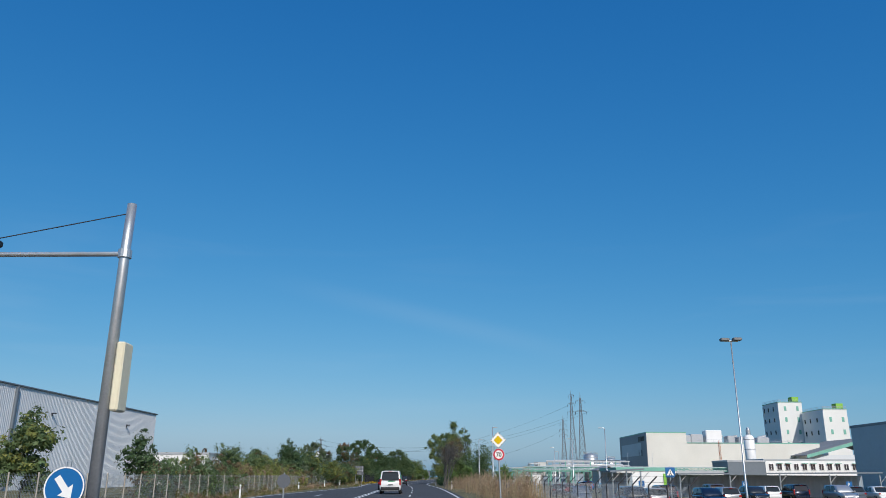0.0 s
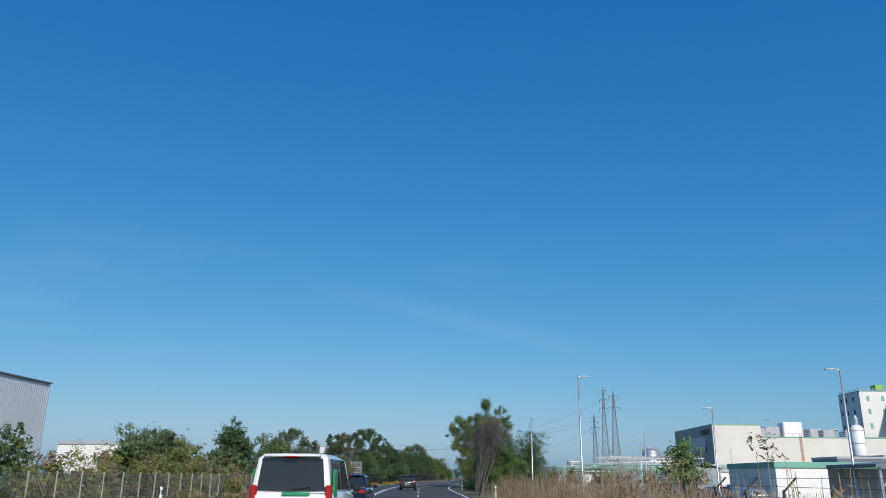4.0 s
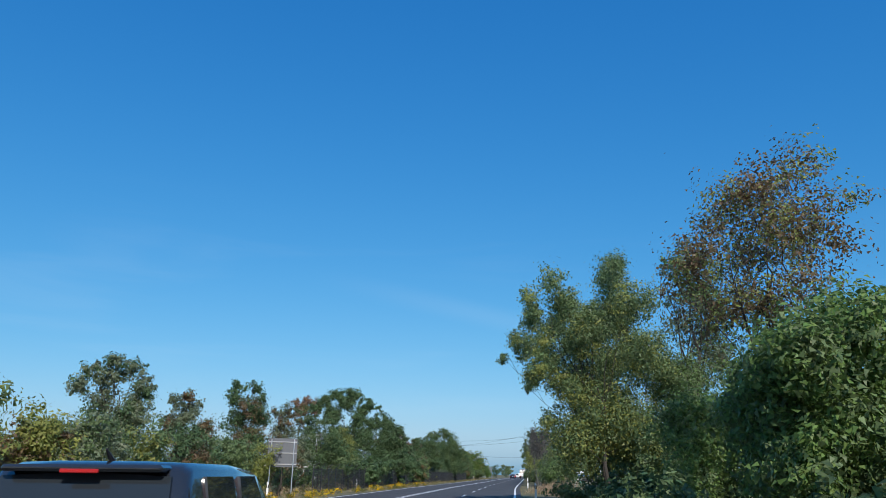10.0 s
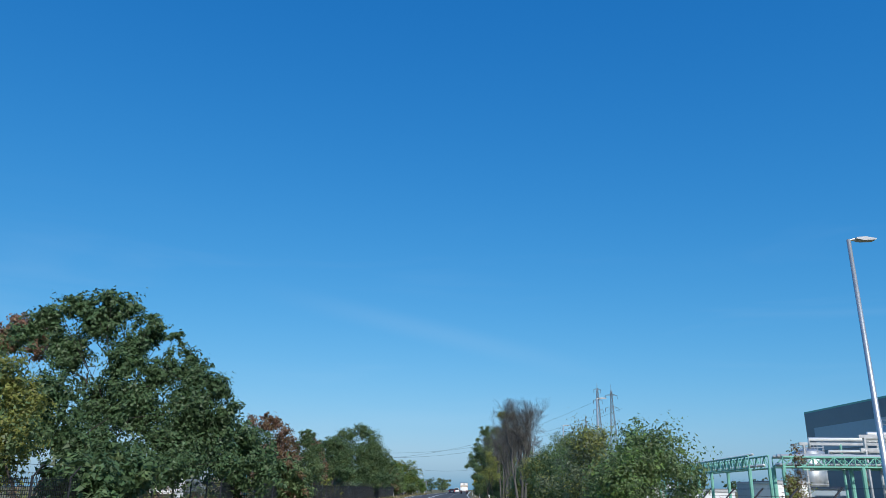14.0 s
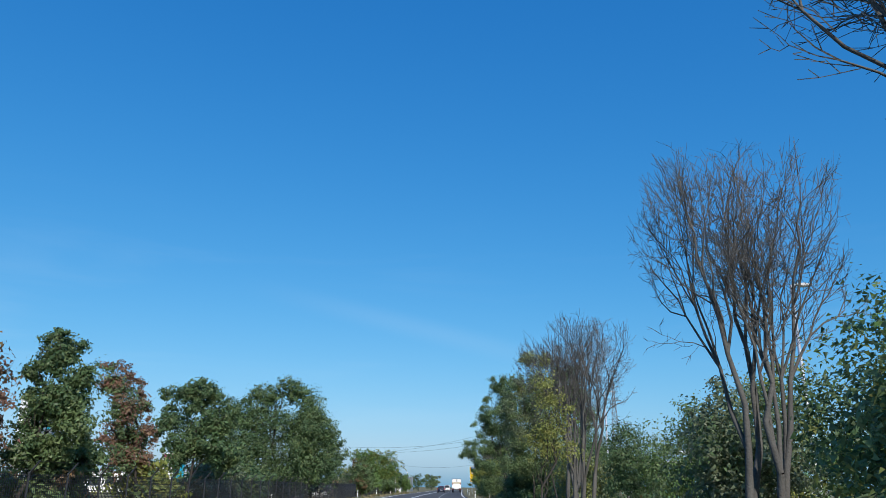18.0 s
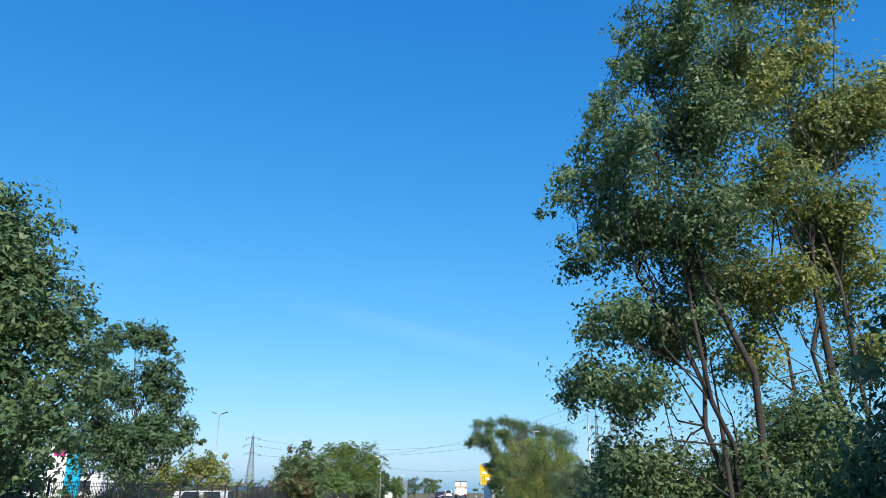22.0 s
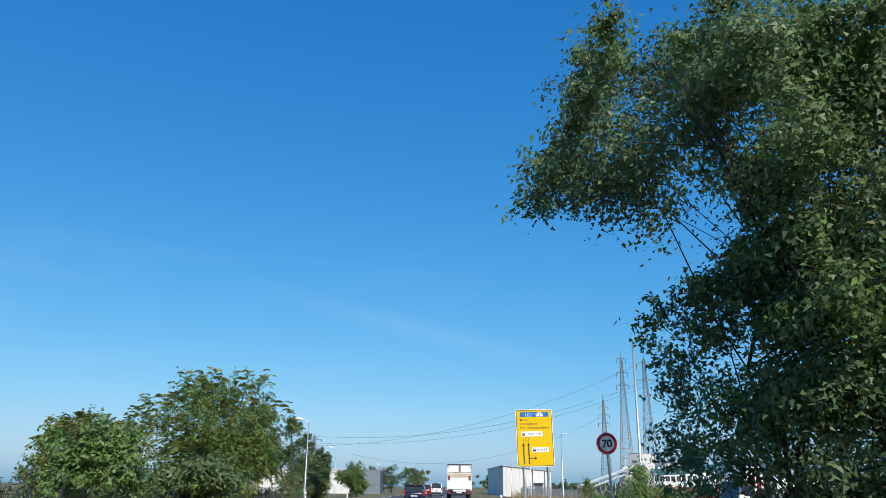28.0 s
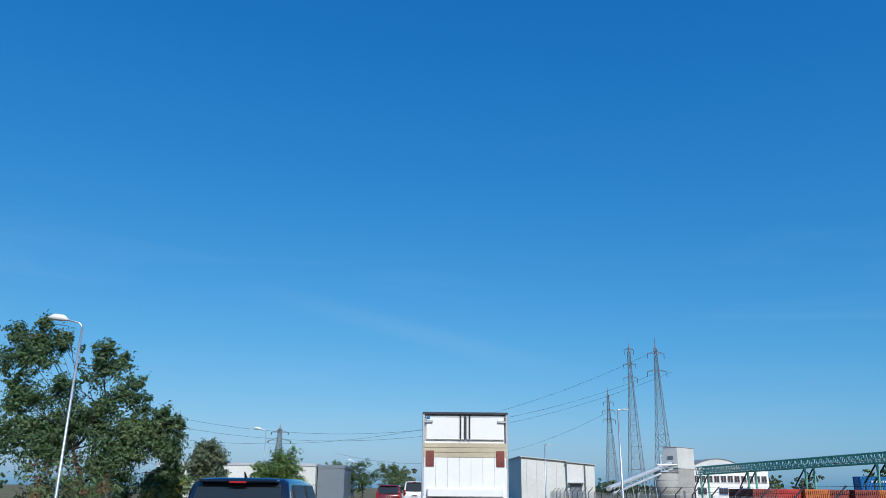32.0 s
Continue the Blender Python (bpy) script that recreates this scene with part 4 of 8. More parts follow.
for i, (x, y, h, r) in enumerate(((-20.6, 149.5, 4.7, 2.3), (-20.8, 154.0, 4.2, 2.3), (-20.6, 158.6, 4.2, 2.4), (-20.8, 163.6, 4.2, 2.4), (-20.6, 168.8, 4.1, 2.5), (-20.8, 174.2, 4.0, 2.5), (-20.5, 179.6, 3.9, 2.5), (-19.0, 390, 3.3, 2.3), (-19.2, 397, 3.4, 2.5))):
    tree(x, y, h, r, (MID, YEL, GRY, MID, DRK)[i % 5], "dense green shrub with some yellow leaves behind the fence", 4200, 0.2, 0.0, None, 300 + i, None, (YEL, BRN, MID)[i % 3], 0.35, 0, 14, "shrub", "shrub", 3)
for i in range(13):  # undergrowth along the fence
    y = 60 + i * 32
    thicket("undergrowth", [(y + k * 8, -21.0 + 2.5 * math.sin(i * 3 + k * 1.7), 2.6, 4.6, (4.5 if i < 2 else 4.7 if i < 7 else 3.9) + 0.8 * math.sin(i * 5 + k * 2.1)) for k in range(4)], (MID, YEL, GRY, BRT)[i % 4],
            "tangled green shrubs behind the roadside fence", "shrubs", 12000 if i < 5 else 6500, 0.23, i, (BRN, LEAF_DRY, BRN, YEL)[i % 4], 0.3, 120, "stuff")
for i in range(11):  # dry weeds before the fence
    y = 20 + i * 33
    thicket("weeds", [(y + k * 8, -16.3 + 0.5 * math.sin(i + k), 0.8, 4.6, 1.0 + 0.35 * math.sin(i * 2.3 + k * 1.9)) for k in range(4)], (LEAF_DRY, LEAF_GRASS, LEAF_STRAW)[i % 3],
            "dry brown weeds and grass along the fence", "weeds", 3200, 0.16, 40 + i, (LEAF_STRAW, LEAF_DRY, LEAF_GRASS)[i % 3], 0.4, 200, "stuff", LEAF_STRAW, 0.2, 0.6, 0.2)

for i in range(12):  # the grass verge between road and fence
    y = 62 + i * 30
    thicket("verge_grass", [(y + k * 7.5, (-13.6 if y < 100 else -11.2) - 0.8 * math.sin(i * 2 + k), 1.5, 4.2, 0.42 + 0.12 * math.sin(i + k * 1.3)) for k in range(4)], LEAF_GRASS,
            "rough green and straw-coloured verge grass", "grass", 2600, 0.13, 140 + i, LEAF_STRAW, 0.35, 0, "stuff", None, 0.2, 0.7, 0.16)
for i, y in enumerate((164, 186, 203, 222)):
    thicket("verge_flowers", [(y + k * 5, -11.4 - 0.7 * math.sin(i + k * 1.9), 1.1, 2.8, 0.6) for k in range(4)], LEAF_GRASS,
            "low yellow-flowering weeds on the verge", "flowers", 1500, 0.1, 160 + i, FLOWER, 0.55, 60, "stuff", LEAF_GRASS, 0.18, 0.9, 0.5)

# ---- the near side ----
for i, (y0, y1, hh, a, b) in enumerate(((43, 66, 2.5, LEAF_DRY, LEAF_STRAW), (66, 88, 2.6, LEAF_DRY, LEAF_STRAW), (88, 110, 2.4, LEAF_DRY, BRN), (184, 200, 1.4, LEAF_STRAW, LEAF_DRY),
                                        (300, 322, 1.3, LEAF_STRAW, MID), (306, 326, 1.75, LEAF_STRAW, LEAF_DRY), (386, 408, 1.5, LEAF_DRY, LEAF_STRAW), (408, 440, 1.6, LEAF_STRAW, LEAF_DRY), (440, 480, 1.3, LEAF_STRAW, LEAF_GRASS))):
    n = max(2, int((y1 - y0) / 5))
    thicket("weeds", [(y0 + (k + .5) * (y1 - y0) / n, 5.0 + 0.7 * math.sin(k * 2 + i) + (4.0 if y0 > 380 or y0 == 306 else 0), 1.5, 3.2, hh + 0.45 * math.sin(k * 1.7 + i)) for k in range(n)], a,
            "tall withered reddish-brown roadside weeds", "weeds", 9000, 0.085, 70 + i, b, 0.4, 900, "stuff", LEAF_STRAW, 0.2, 0.7, 0.3)
for i, (y, off, h) in enumerate(((101, 10.6, 1.9), (106, 11.4, 2.3), (112, 10.4, 1.7), (118, 11.6, 2.4), (125, 11.0, 2.2), (133, 12.0, 2.8), (97, 12.6, 1.6))):
    tree(at(y, off), y, h, 0.9, (BRN, MID, GRY)[i % 3], "small bushy sapling along the works fence", 1500, 0.13, 0.0, None, 500 + i, None, (YEL, BRN)[i % 2], 0.35, 0, 9, "shrub", "shrub", 3)
tree(5.9, 72, 3.0, 0.8, BRT, "young green sapling among dry weeds", 900, 0.14, 0.1, None, 201, None, None, .2, 0, 6)
tree(3.0, 114.6, 4.0, 1.55, BRT, "bright green sumac shrub beside the road", 15000, 0.105, 0.05,
     [(2.4, 114.0, 3.8, 0.15), (2.9, 114.6, 3.5, 0.31), (2.3, 115.2, 3.4, 0.32), (3.4, 114.3, 3.2, 0.30), (2.7, 114.9, 2.8, 0.53), (3.7, 114.0, 2.8, 0.33), (4.4, 114.6, 2.5, 0.35),
      (2.0, 115.2, 2.5, 0.36), (3.3, 114.3, 2.1, 0.59), (4.7, 114.9, 2.0, 0.24), (2.2, 114.0, 1.7, 0.54), (4.1, 114.6, 1.6, 0.41), (1.8, 115.2, 1.6, 0.32), (3.1, 114.3, 1.3, 0.53)], 202, None, MID, 0.5, 0.3, 14, "shrub", "shrub", 3, deep=0.8, over=0.1)
dead_tree(0.9, 113.7, 5.7, 1.6, "bare grey tree with fine forking twigs above a green shrub", 1, 4, 7, None, 0.2, fan=0.27)
tree(3.0, 125.6, 4.0, 1.45, DRK, "dark green roadside tree", 15000, 0.10, 0.05, None, 203, None, MID, 0.3, 0, 12, "tree", "tree", 2)
dead_tree(0.9, 129.4, 7.0, 1.85, "bare grey multi-stemmed tree beside the road", 2, 4, 7, None, 0.1)
tree(2.2, 138.3, 4.5, 1.9, BRT, "bright green leafy roadside shrub", 11000, 0.13, 0.02,
     [(1.4, 137.9, 3.1, 0.73), (2.5, 138.5, 3.7, 0.76), (1.4, 139.1, 2.5, 0.70), (2.1, 138.2, 2.2, 0.93), (3.3, 138.8, 4.2, 0.44), (1.4, 137.9, 1.6, 0.64), (3.1, 138.5, 2.9, 0.76)], 204, None, MID, 0.3, 0, 12, "shrub", "shrub", 3, deep=1.0, over=0.1)
tree(2.3, 141.6, 8.0, 2.2, BRN, "half-bare tree with browning leaves", 6000, 0.10, 0.2,
     [(2.3, 140.9, 7.5, 0.54), (2.0, 141.5, 7.2, 0.72), (3.4, 142.1, 7.8, 0.74), (3.6, 141.2, 6.7, 0.70), (2.7, 141.8, 6.4, 1.14), (1.1, 140.9, 5.9, 0.61), (0.8, 141.5, 5.6, 0.48),
      (1.9, 142.1, 5.0, 0.99), (2.8, 141.2, 5.0, 0.94), (3.9, 141.8, 6.0, 0.57)], 205, None, YEL, 0.3, 0, 16, "tree", "tree", 3, 0.6, 0.4, deep=1.2, over=0.1)
tree(2.4, 148.0, 4.0, 1.9, BRT, "bright green shrub under the trees", 8000, 0.13, 0.02, None, 207, None, MID, 0.3, 0, 12, "shrub", "shrub", 3)
tree(1.4, 156.0, 9.8, 3.9, MID, "leafy tree overhanging the lane with some yellow leaves", 27000, 0.125, 0.1,
     [(-2.0, 155.4, 8.1, 0.43), (-1.0, 156.0, 8.9, 0.58), (-0.4, 156.6, 8.2, 0.80), (1.4, 155.7, 9.3, 0.63), (2.6, 156.3, 8.2, 0.91), (0.4, 155.4, 6.8, 1.11), (-1.8, 156.0, 7.4, 0.45),
      (-1.3, 156.6, 6.6, 0.66), (2.6, 155.7, 5.9, 1.26), (-0.1, 156.3, 5.0, 1.17), (-1.6, 155.4, 5.4, 0.62), (1.5, 156.0, 3.8, 1.80), (4.1, 156.6, 5.1, 1.46), (0.1, 155.7, 2.6, 1.39),
      (-1.1, 156.3, 3.5, 0.52), (2.8, 155.4, 2.5, 1.73), (1.6, 156.0, 8.1, 0.77)], 208, None, YEL, 0.25, 0.2, 11, "tree", "tree", 2, deep=1.2, over=0.2)
tree(4.9, 157.2, 11.2, 1.5, GRY, "slim poplar standing above the other trees", 7000, 0.125, 0.1,
     [(4.6, 156.4, 10.8, 0.37), (4.5, 157.0, 10.0, 0.52), (4.2, 157.6, 10.2, 0.35), (4.2, 156.7, 8.7, 0.56), (5.1, 157.3, 9.1, 0.41), (4.8, 156.4, 7.8, 0.46), (4.2, 157.0, 7.4, 0.81),
      (5.5, 157.6, 7.0, 0.84), (4.3, 156.7, 5.1, 1.20), (4.5, 157.3, 3.1, 1.38), (5.3, 157.0, 10.3, 0.42), (5.7, 157.0, 9.3, 0.55), (5.9, 157.2, 8.2, 0.7), (5.2, 157.0, 8.6, 0.6), (5.8, 157.2, 6.0, 0.9)], 206, None, BRT, 0.4, deep=0.7, over=0)
tree(2.4, 166.0, 12.0, 4.6, MID, "tall leafy tree reaching out over the lane", 30000, 0.12, 0.15,
     [(-2.9, 164.9, 7.3, 0.24), (-2.2, 165.5, 8.3, 0.45), (-1.3, 166.1, 9.7, 0.52), (-1.4, 165.2, 8.0, 0.59), (-1.9, 165.8, 7.5, 0.36), (-1.4, 164.9, 6.2, 0.43), (-1.6, 165.5, 5.8, 0.22),
      (-0.2, 166.1, 9.0, 0.73), (-0.3, 165.2, 7.1, 0.63), (0.5, 165.8, 9.8, 0.51), (0.8, 164.9, 8.1, 0.86), (1.7, 165.5, 9.7, 0.70), (3.1, 166.1, 9.5, 1.15), (2.6, 165.2, 7.1, 1.12),
      (2.2, 165.8, 5.9, 0.82), (2.2, 164.9, 4.3, 1.05), (2.2, 165.5, 2.9, 1.00), (4.1, 166.1, 7.9, 1.15), (3.0, 165.2, 3.1, 1.17), (2.9, 165.8, 11.9, 0.92)], 209, None, YEL, 0.15, 0.2, 11, "tree", "tree", 2, deep=1.1, over=0.12)
tree(2.2, 171.0, 10.0, 2.5, BRN, "thin brown-leaved tree with dark trunk", 20000, 0.095, 0.05,
     [(1.5, 171.0, 7.5, 0.6), (1.9, 171.6, 6.7, 0.81), (1.7, 170.7, 8.5, 0.57), (2.9, 171.3, 9.7, 0.79), (1.8, 170.4, 7.1, 0.86), (1.4, 171.0, 5.5, 0.84),
      (1.5, 171.6, 4.9, 0.61), (1.1, 170.7, 4.1, 0.31), (2.5, 171.3, 5.9, 1.12), (1.5, 170.4, 4.0, 0.86), (2.1, 171.0, 2.8, 0.90), (3.1, 171.6, 4.7, 1.08), (3.1, 170.7, 7.7, 1.07),
      (1.5, 171.3, 3.0, 0.53), (3.2, 170.4, 5.7, 1.11), (3.1, 171.0, 3.4, 1.16)], 210, None, DRK, 0.5, 0, 16, "tree", "tree", 3, 0.55, 0.34, deep=0.4, over=0.0)
for i, (y, off, h, r) in enumerate(((131, 8.0, 4.0, 2.4), (139, 7.8, 4.2, 2.4), (147, 8.4, 4.4, 2.4), (161, 9.0, 4.0, 2.5), (168, 8.4, 3.6, 2.4), (173, 9.8, 3.2, 2.0))):
    tree(at(y, off), y, h, r, (DRK, MID, DRK)[i % 3], "dense green roadside shrub", 6000, 0.15, 0.0, None, 2140 + i, None, MID, 0.3, 0, 14, "shrub", "shrub", 3)
for i, (y0, y1, off, hh) in enumerate(((108, 124, 8.2, 2.0), (124, 140, 8.6, 2.9), (140, 156, 8.2, 3.2), (153, 169, 8.4, 3.2), (278, 291, 8.0, 2.6), (291, 303, 8.6, 2.8), (367, 383, 8.2, 2.6), (286, 300, 5.8, 1.6), (370, 382, 6.6, 1.6), (134, 152, 6.4, 1.7), (152, 168, 6.4, 1.7))):
    thicket("undergrowth", [(y0 + (k + .5) * (y1 - y0) / 5, off + (1.9 if k % 2 else -1.3), 1.5, 1.9, hh + 0.4 * math.sin(3 * k + i)) for k in range(5)], DRK if i % 2 else MID,
            "dense dark green bushes filling the space under the trees", "shrubs", 6500, 0.19, 60 + i, MID if i % 2 else DRK, 0.4, 60, "stuff", None, 0.25, 0.5, 0.6)
tree(11.7, 212, 3.3, 0.8, BRN, "thin young tree with brown leaves", 1800, 0.12, 0.05, None, 270, None, YEL, 0.3, 0, 10)
tree(18.1, 212, 4.0, 1.2, DRK, "slim dark green tree among the pipework", 3000, 0.14, 0.05, None, 271, None, MID, 0.3, 0, 12)
for i, (x, y, h, r) in enumerate(((10.8, 393.8, 2.5, 0.9), (9.9, 392.2, 1.5, 1.0), (12.0, 394.6, 1.7, 1.2), (13.8, 397.5, 1.5, 1.2), (10.6, 400.5, 1.2, 1.0))):
    tree(x, y, h, r, (BRT, MID)[i % 2], "young sumac with feathery leaves beside the works drive", 3200, 0.13, 0.0, None, 280 + i, None, MID, 0.3, 0.5, 10, "shrub", "shrub", 4)
tree(14.0, 418, 2.5, 0.75, BRT, "young sumac with feathery leaves beside the works fence", 1100, 0.14, 0.1, None, 272, None, YEL, 0.3, 0.8, 10, "shrub", "shrub", 3)
tree(8.5, 160.0, 9.0, 4.0, DRK, "dark leafy tree behind the roadside trees", 10000, 0.18, 0.0, None, 211, None, MID, 0.3, 0, 16)
# added trees, mostly out of view, that shade the low foliage further on
for i, (x, y, h, r) in enumerate(((5.2, 146, 5.8, 2.0), (6.4, 151, 6.0, 2.2), (7.6, 142.5, 5.4, 2.2), (6.9, 277.5, 4.9, 1.9), (8.6, 280.5, 5.2, 2.2))):
    tree(x, y, h, r, DRK, "dense dark green tree added to shade the roadside row", 9000, 0.14, 0.0, None, 520 + i, None, MID, 0.3, 0, 16, "tree", "tree", 3)
for i, (x, y, h, r) in enumerate(((5.0, 291.5, 3.6, 2.0), (6.8, 289.0, 4.2, 2.3), (8.7, 287.5, 4.4, 2.3), (7.6, 292.0, 4.0, 2.4), (10.2, 289.5, 4.2, 2.4))):
    tree(x, y, h, r, DRK, "dense dark roadside shrub under the trees", 9000, 0.13, 0.0, None, 560 + i, None, MID, 0.25, 0, 18, "shrub", "shrub", 3)
for i, (y, off, h, r) in enumerate(((203, 6.0, 3.6, 2.3), (208, 7.2, 4.3, 2.5), (213, 6.0, 4.4, 2.5), (218, 7.4, 4.6, 2.6), (223.5, 6.9, 4.9, 2.4), (227, 5.7, 4.2, 1.9), (231, 7.6, 5.0, 2.4), (235.5, 7.6, 5.6, 2.4), (238.5, 5.4, 3.6, 1.8), (243, 7.8, 5.0, 2.4), (246.8, 6.0, 3.9, 2.0), (250, 8.4, 4.6, 2.4), (257, 8.0, 4.6, 2.4), (264, 7.6, 4.2, 2.2), (270, 6.4, 3.6, 2.0), (275, 8.2, 3.8, 2.0))):
    tree(at(y, off), y, h, r, (MID, DRK, GRY, MID)[i % 4], "dense green roadside shrub", 6200, 0.14, 0.0, None, 220 + i, None, (BRT, MID, YEL)[i % 3], 0.3, 0, 14, "shrub", "shrub", 3)
dead_tree(2.45, 235.6, 7.8, 1.95, "bare tree with upright grey twigs", 31, 4, fan=0.27)
dead_tree(3.0, 243.2, 7.5, 1.7, "bare spreading tree above green shrubs", 41, 4, fan=0.27)
tree(1.9, 257.5, 5.7, 1.5, YEL, "thin yellow-green tree with few leaves", 2200, 0.11, 0.1, None, 240, None, None, .2, 0, 10, "tree", "tree", 3, 0.8)
dead_tree(3.2, 258.8, 7.7, 2.2, "bare forking tree beside the road", 5, 4)
dead_tree(4.4, 267.5, 8.2, 2.2, "bare tree with green ivy climbing its stems", 7, 3, 7, BRT, -0.02, 0.0038, None, 2600)
tree(5.4, 284.0, 9.6, 4.0, MID, "rounded grey-green tree with feathery leaves", 28000, 0.12, 0.05,
     [(3.3, 283.4, 8.6, 0.27), (4.1, 284.0, 8.8, 0.25), (3.2, 284.6, 8.0, 0.26), (3.5, 283.7, 7.4, 0.49), (5.0, 284.3, 8.4, 0.46), (2.5, 283.4, 6.5, 0.38), (3.4, 284.0, 6.2, 0.85),
      (5.0, 284.6, 7.1, 0.83), (5.6, 283.7, 8.6, 0.39), (6.4, 284.3, 8.0, 0.71), (6.8, 283.4, 8.9, 0.48), (7.8, 284.0, 9.4, 0.40), (9.0, 284.5, 6.3, 0.75), (8.4, 284.8, 7.6, 0.80), (8.3, 284.4, 4.8, 0.90), (7.4, 284.6, 7.4, 0.94), (5.5, 283.7, 5.6, 0.97),
      (4.1, 284.3, 4.7, 1.12), (6.2, 283.4, 4.3, 1.05), (4.8, 284.0, 3.0, 1.30), (7.2, 284.6, 2.6, 1.25), (3.1, 283.7, 3.0, 0.78)], 241, None, GRY, 0.4, 0.2, 20, "tree", "tree", 3, deep=1.3, over=0.12)
tree(4.7, 296.6, 10.8, 4.2, MID, "tall leafy tree with dark forked stems", 26000, 0.11, 0.08,
     [(1.6, 295.9, 6.5, 0.23), (2.4, 296.5, 8.0, 0.29), (2.4, 297.1, 7.1, 0.45), (2.8, 296.2, 8.7, 0.33), (3.5, 296.8, 9.8, 0.49), (2.9, 295.9, 7.3, 0.69), (2.3, 296.5, 5.6, 0.39),
      (3.1, 297.1, 6.3, 0.81), (2.3, 296.2, 4.3, 0.24), (3.0, 296.8, 4.6, 0.69), (3.0, 295.9, 3.1, 0.55), (4.1, 296.5, 9.6, 0.58), (4.6, 297.1, 8.3, 1.01), (4.2, 296.2, 6.0, 1.04),
      (4.1, 296.8, 4.4, 0.79), (2.7, 295.9, 2.1, 0.46), (3.3, 296.5, 10.5, 0.29), (5.6, 297.1, 10.1, 0.71), (4.2, 296.2, 10.3, 0.42), (2.6, 296.2, 1.2, 0.7), (3.6, 296.8, 1.6, 0.9), (5.2, 296.5, 1.6, 1.0), (2.2, 296.6, 3.3, 0.5), (6.4, 297.0, 2.6, 1.0)], 242, None, DRK, 0.3, 0.2, 20, "tree", "tree", 4, deep=0.8, over=0.12)
tree(7.4, 298.0, 12.8, 3.6, YEL, "sunlit yellow-green tree with dark stems", 22000, 0.115, 0.12,
     [(6.0, 297.4, 9.4, 0.72), (7.3, 298.0, 10.6, 0.75), (7.9, 298.6, 9.0, 1.01), (6.2, 297.7, 7.5, 0.84), (7.9, 298.3, 7.0, 0.88), (6.3, 297.4, 5.3, 0.72), (8.9, 298.0, 9.5, 0.97),
      (8.4, 298.6, 5.9, 0.78), (5.7, 297.7, 4.0, 0.53), (8.4, 298.3, 4.1, 0.66), (8.1, 297.4, 12.2, 0.83), (6.6, 298.0, 12.5, 0.75), (5.6, 298.6, 5.8, 0.67)], 243, None, MID, 0.35, 0.1, 20, "tree", "tree", 4, deep=0.8, over=0.1)
for i, (y, off, h, r) in enumerate(((299.5, 5.8, 2.2, 1.5), (301, 8.6, 3.2, 2.2), (304, 6.6, 1.5, 1.7), (307, 9.4, 1.5, 1.7), (370, 10.2, 4.0, 2.4), (381, 9.6, 3.0, 2.2), (343, 6.6, 4.2, 2.2), (349, 7.4, 4.2, 2.2), (357, 8.0, 3.6, 2.0))):
    tree(at(y, off), y, h, r, (DRK, MID, YEL, MID)[i % 4], "dense green roadside shrub", 6000, 0.14, 0.0, None, 250 + i, None, (MID, BRN, MID)[i % 3], 0.3, 0, 14, "shrub", "shrub", 3)
tree(7.0, 337.0, 5.4, 2.6, YEL, "rounded yellow-green shrub with sunlit top", 15000, 0.10, 0.0,
     [(5.3, 336.4, 4.4, 0.57), (6.3, 337.0, 4.8, 0.42), (7.4, 337.6, 5.0, 0.38), (7.8, 336.7, 4.6, 0.50), (8.8, 337.3, 4.1, 0.53), (9.2, 336.4, 3.6, 0.41), (7.0, 337.0, 3.9, 1.01),
      (5.9, 337.6, 3.4, 0.90), (8.1, 336.7, 3.1, 0.93), (4.7, 337.3, 3.5, 0.59), (9.1, 336.4, 2.8, 0.61), (6.9, 337.0, 2.4, 1.01), (5.5, 337.6, 2.0, 0.90), (8.4, 336.7, 1.8, 0.87),
      (4.4, 337.3, 2.4, 0.53), (6.8, 337.0, 1.2, 1.3)], 265, None, BRT, 0.4, 0.1, 14, "shrub", "shrub", 4, deep=1.2, over=0.1)
tree(8.0, 327.0, 3.1, 1.9, MID, "dense dark green roadside shrub with small leaves", 14000, 0.075, 0.0,
     [(7.1, 326.4, 2.7, 0.26), (7.9, 327.0, 2.9, 0.22), (8.9, 327.6, 2.9, 0.22), (9.0, 326.7, 2.7, 0.27), (8.1, 327.3, 2.3, 0.55), (8.7, 326.4, 2.0, 0.55), (9.7, 327.0, 2.0, 0.27),
      (7.3, 327.6, 2.1, 0.53), (6.4, 326.7, 2.3, 0.29), (7.6, 327.3, 1.6, 0.62), (8.3, 326.4, 1.4, 0.59), (9.5, 327.0, 1.4, 0.47), (6.7, 327.6, 1.6, 0.42), (7.4, 327.0, 0.7, 0.8), (8.9, 327.0, 0.6, 0.8)], 266, None, GRY, 0.4, 0.1, 14, "shrub", "shrub", 4, deep=0.8, over=0.05)
dead_tree(7.5, 352.0, 6.6, 1.25, "bare thin tree beside the road", 6, 3)
# this tree is added to throw shade on the foot of the broad tree beyond
tree(13.8, 363.5, 8.0, 3.0, DRK, "dark leafy tree added behind the lamp post to cast shade", 9000, 0.15, 0.0, None, 264, None, MID, 0.4, 0.1, 14)
tree(10.2, 361.5, 6.0, 1.7, MID, "slender green tree next to a lamp post", 6000, 0.13, 0.0, None, 260, None, None, .2, 0.2, 12, "tree", "tree", 2)
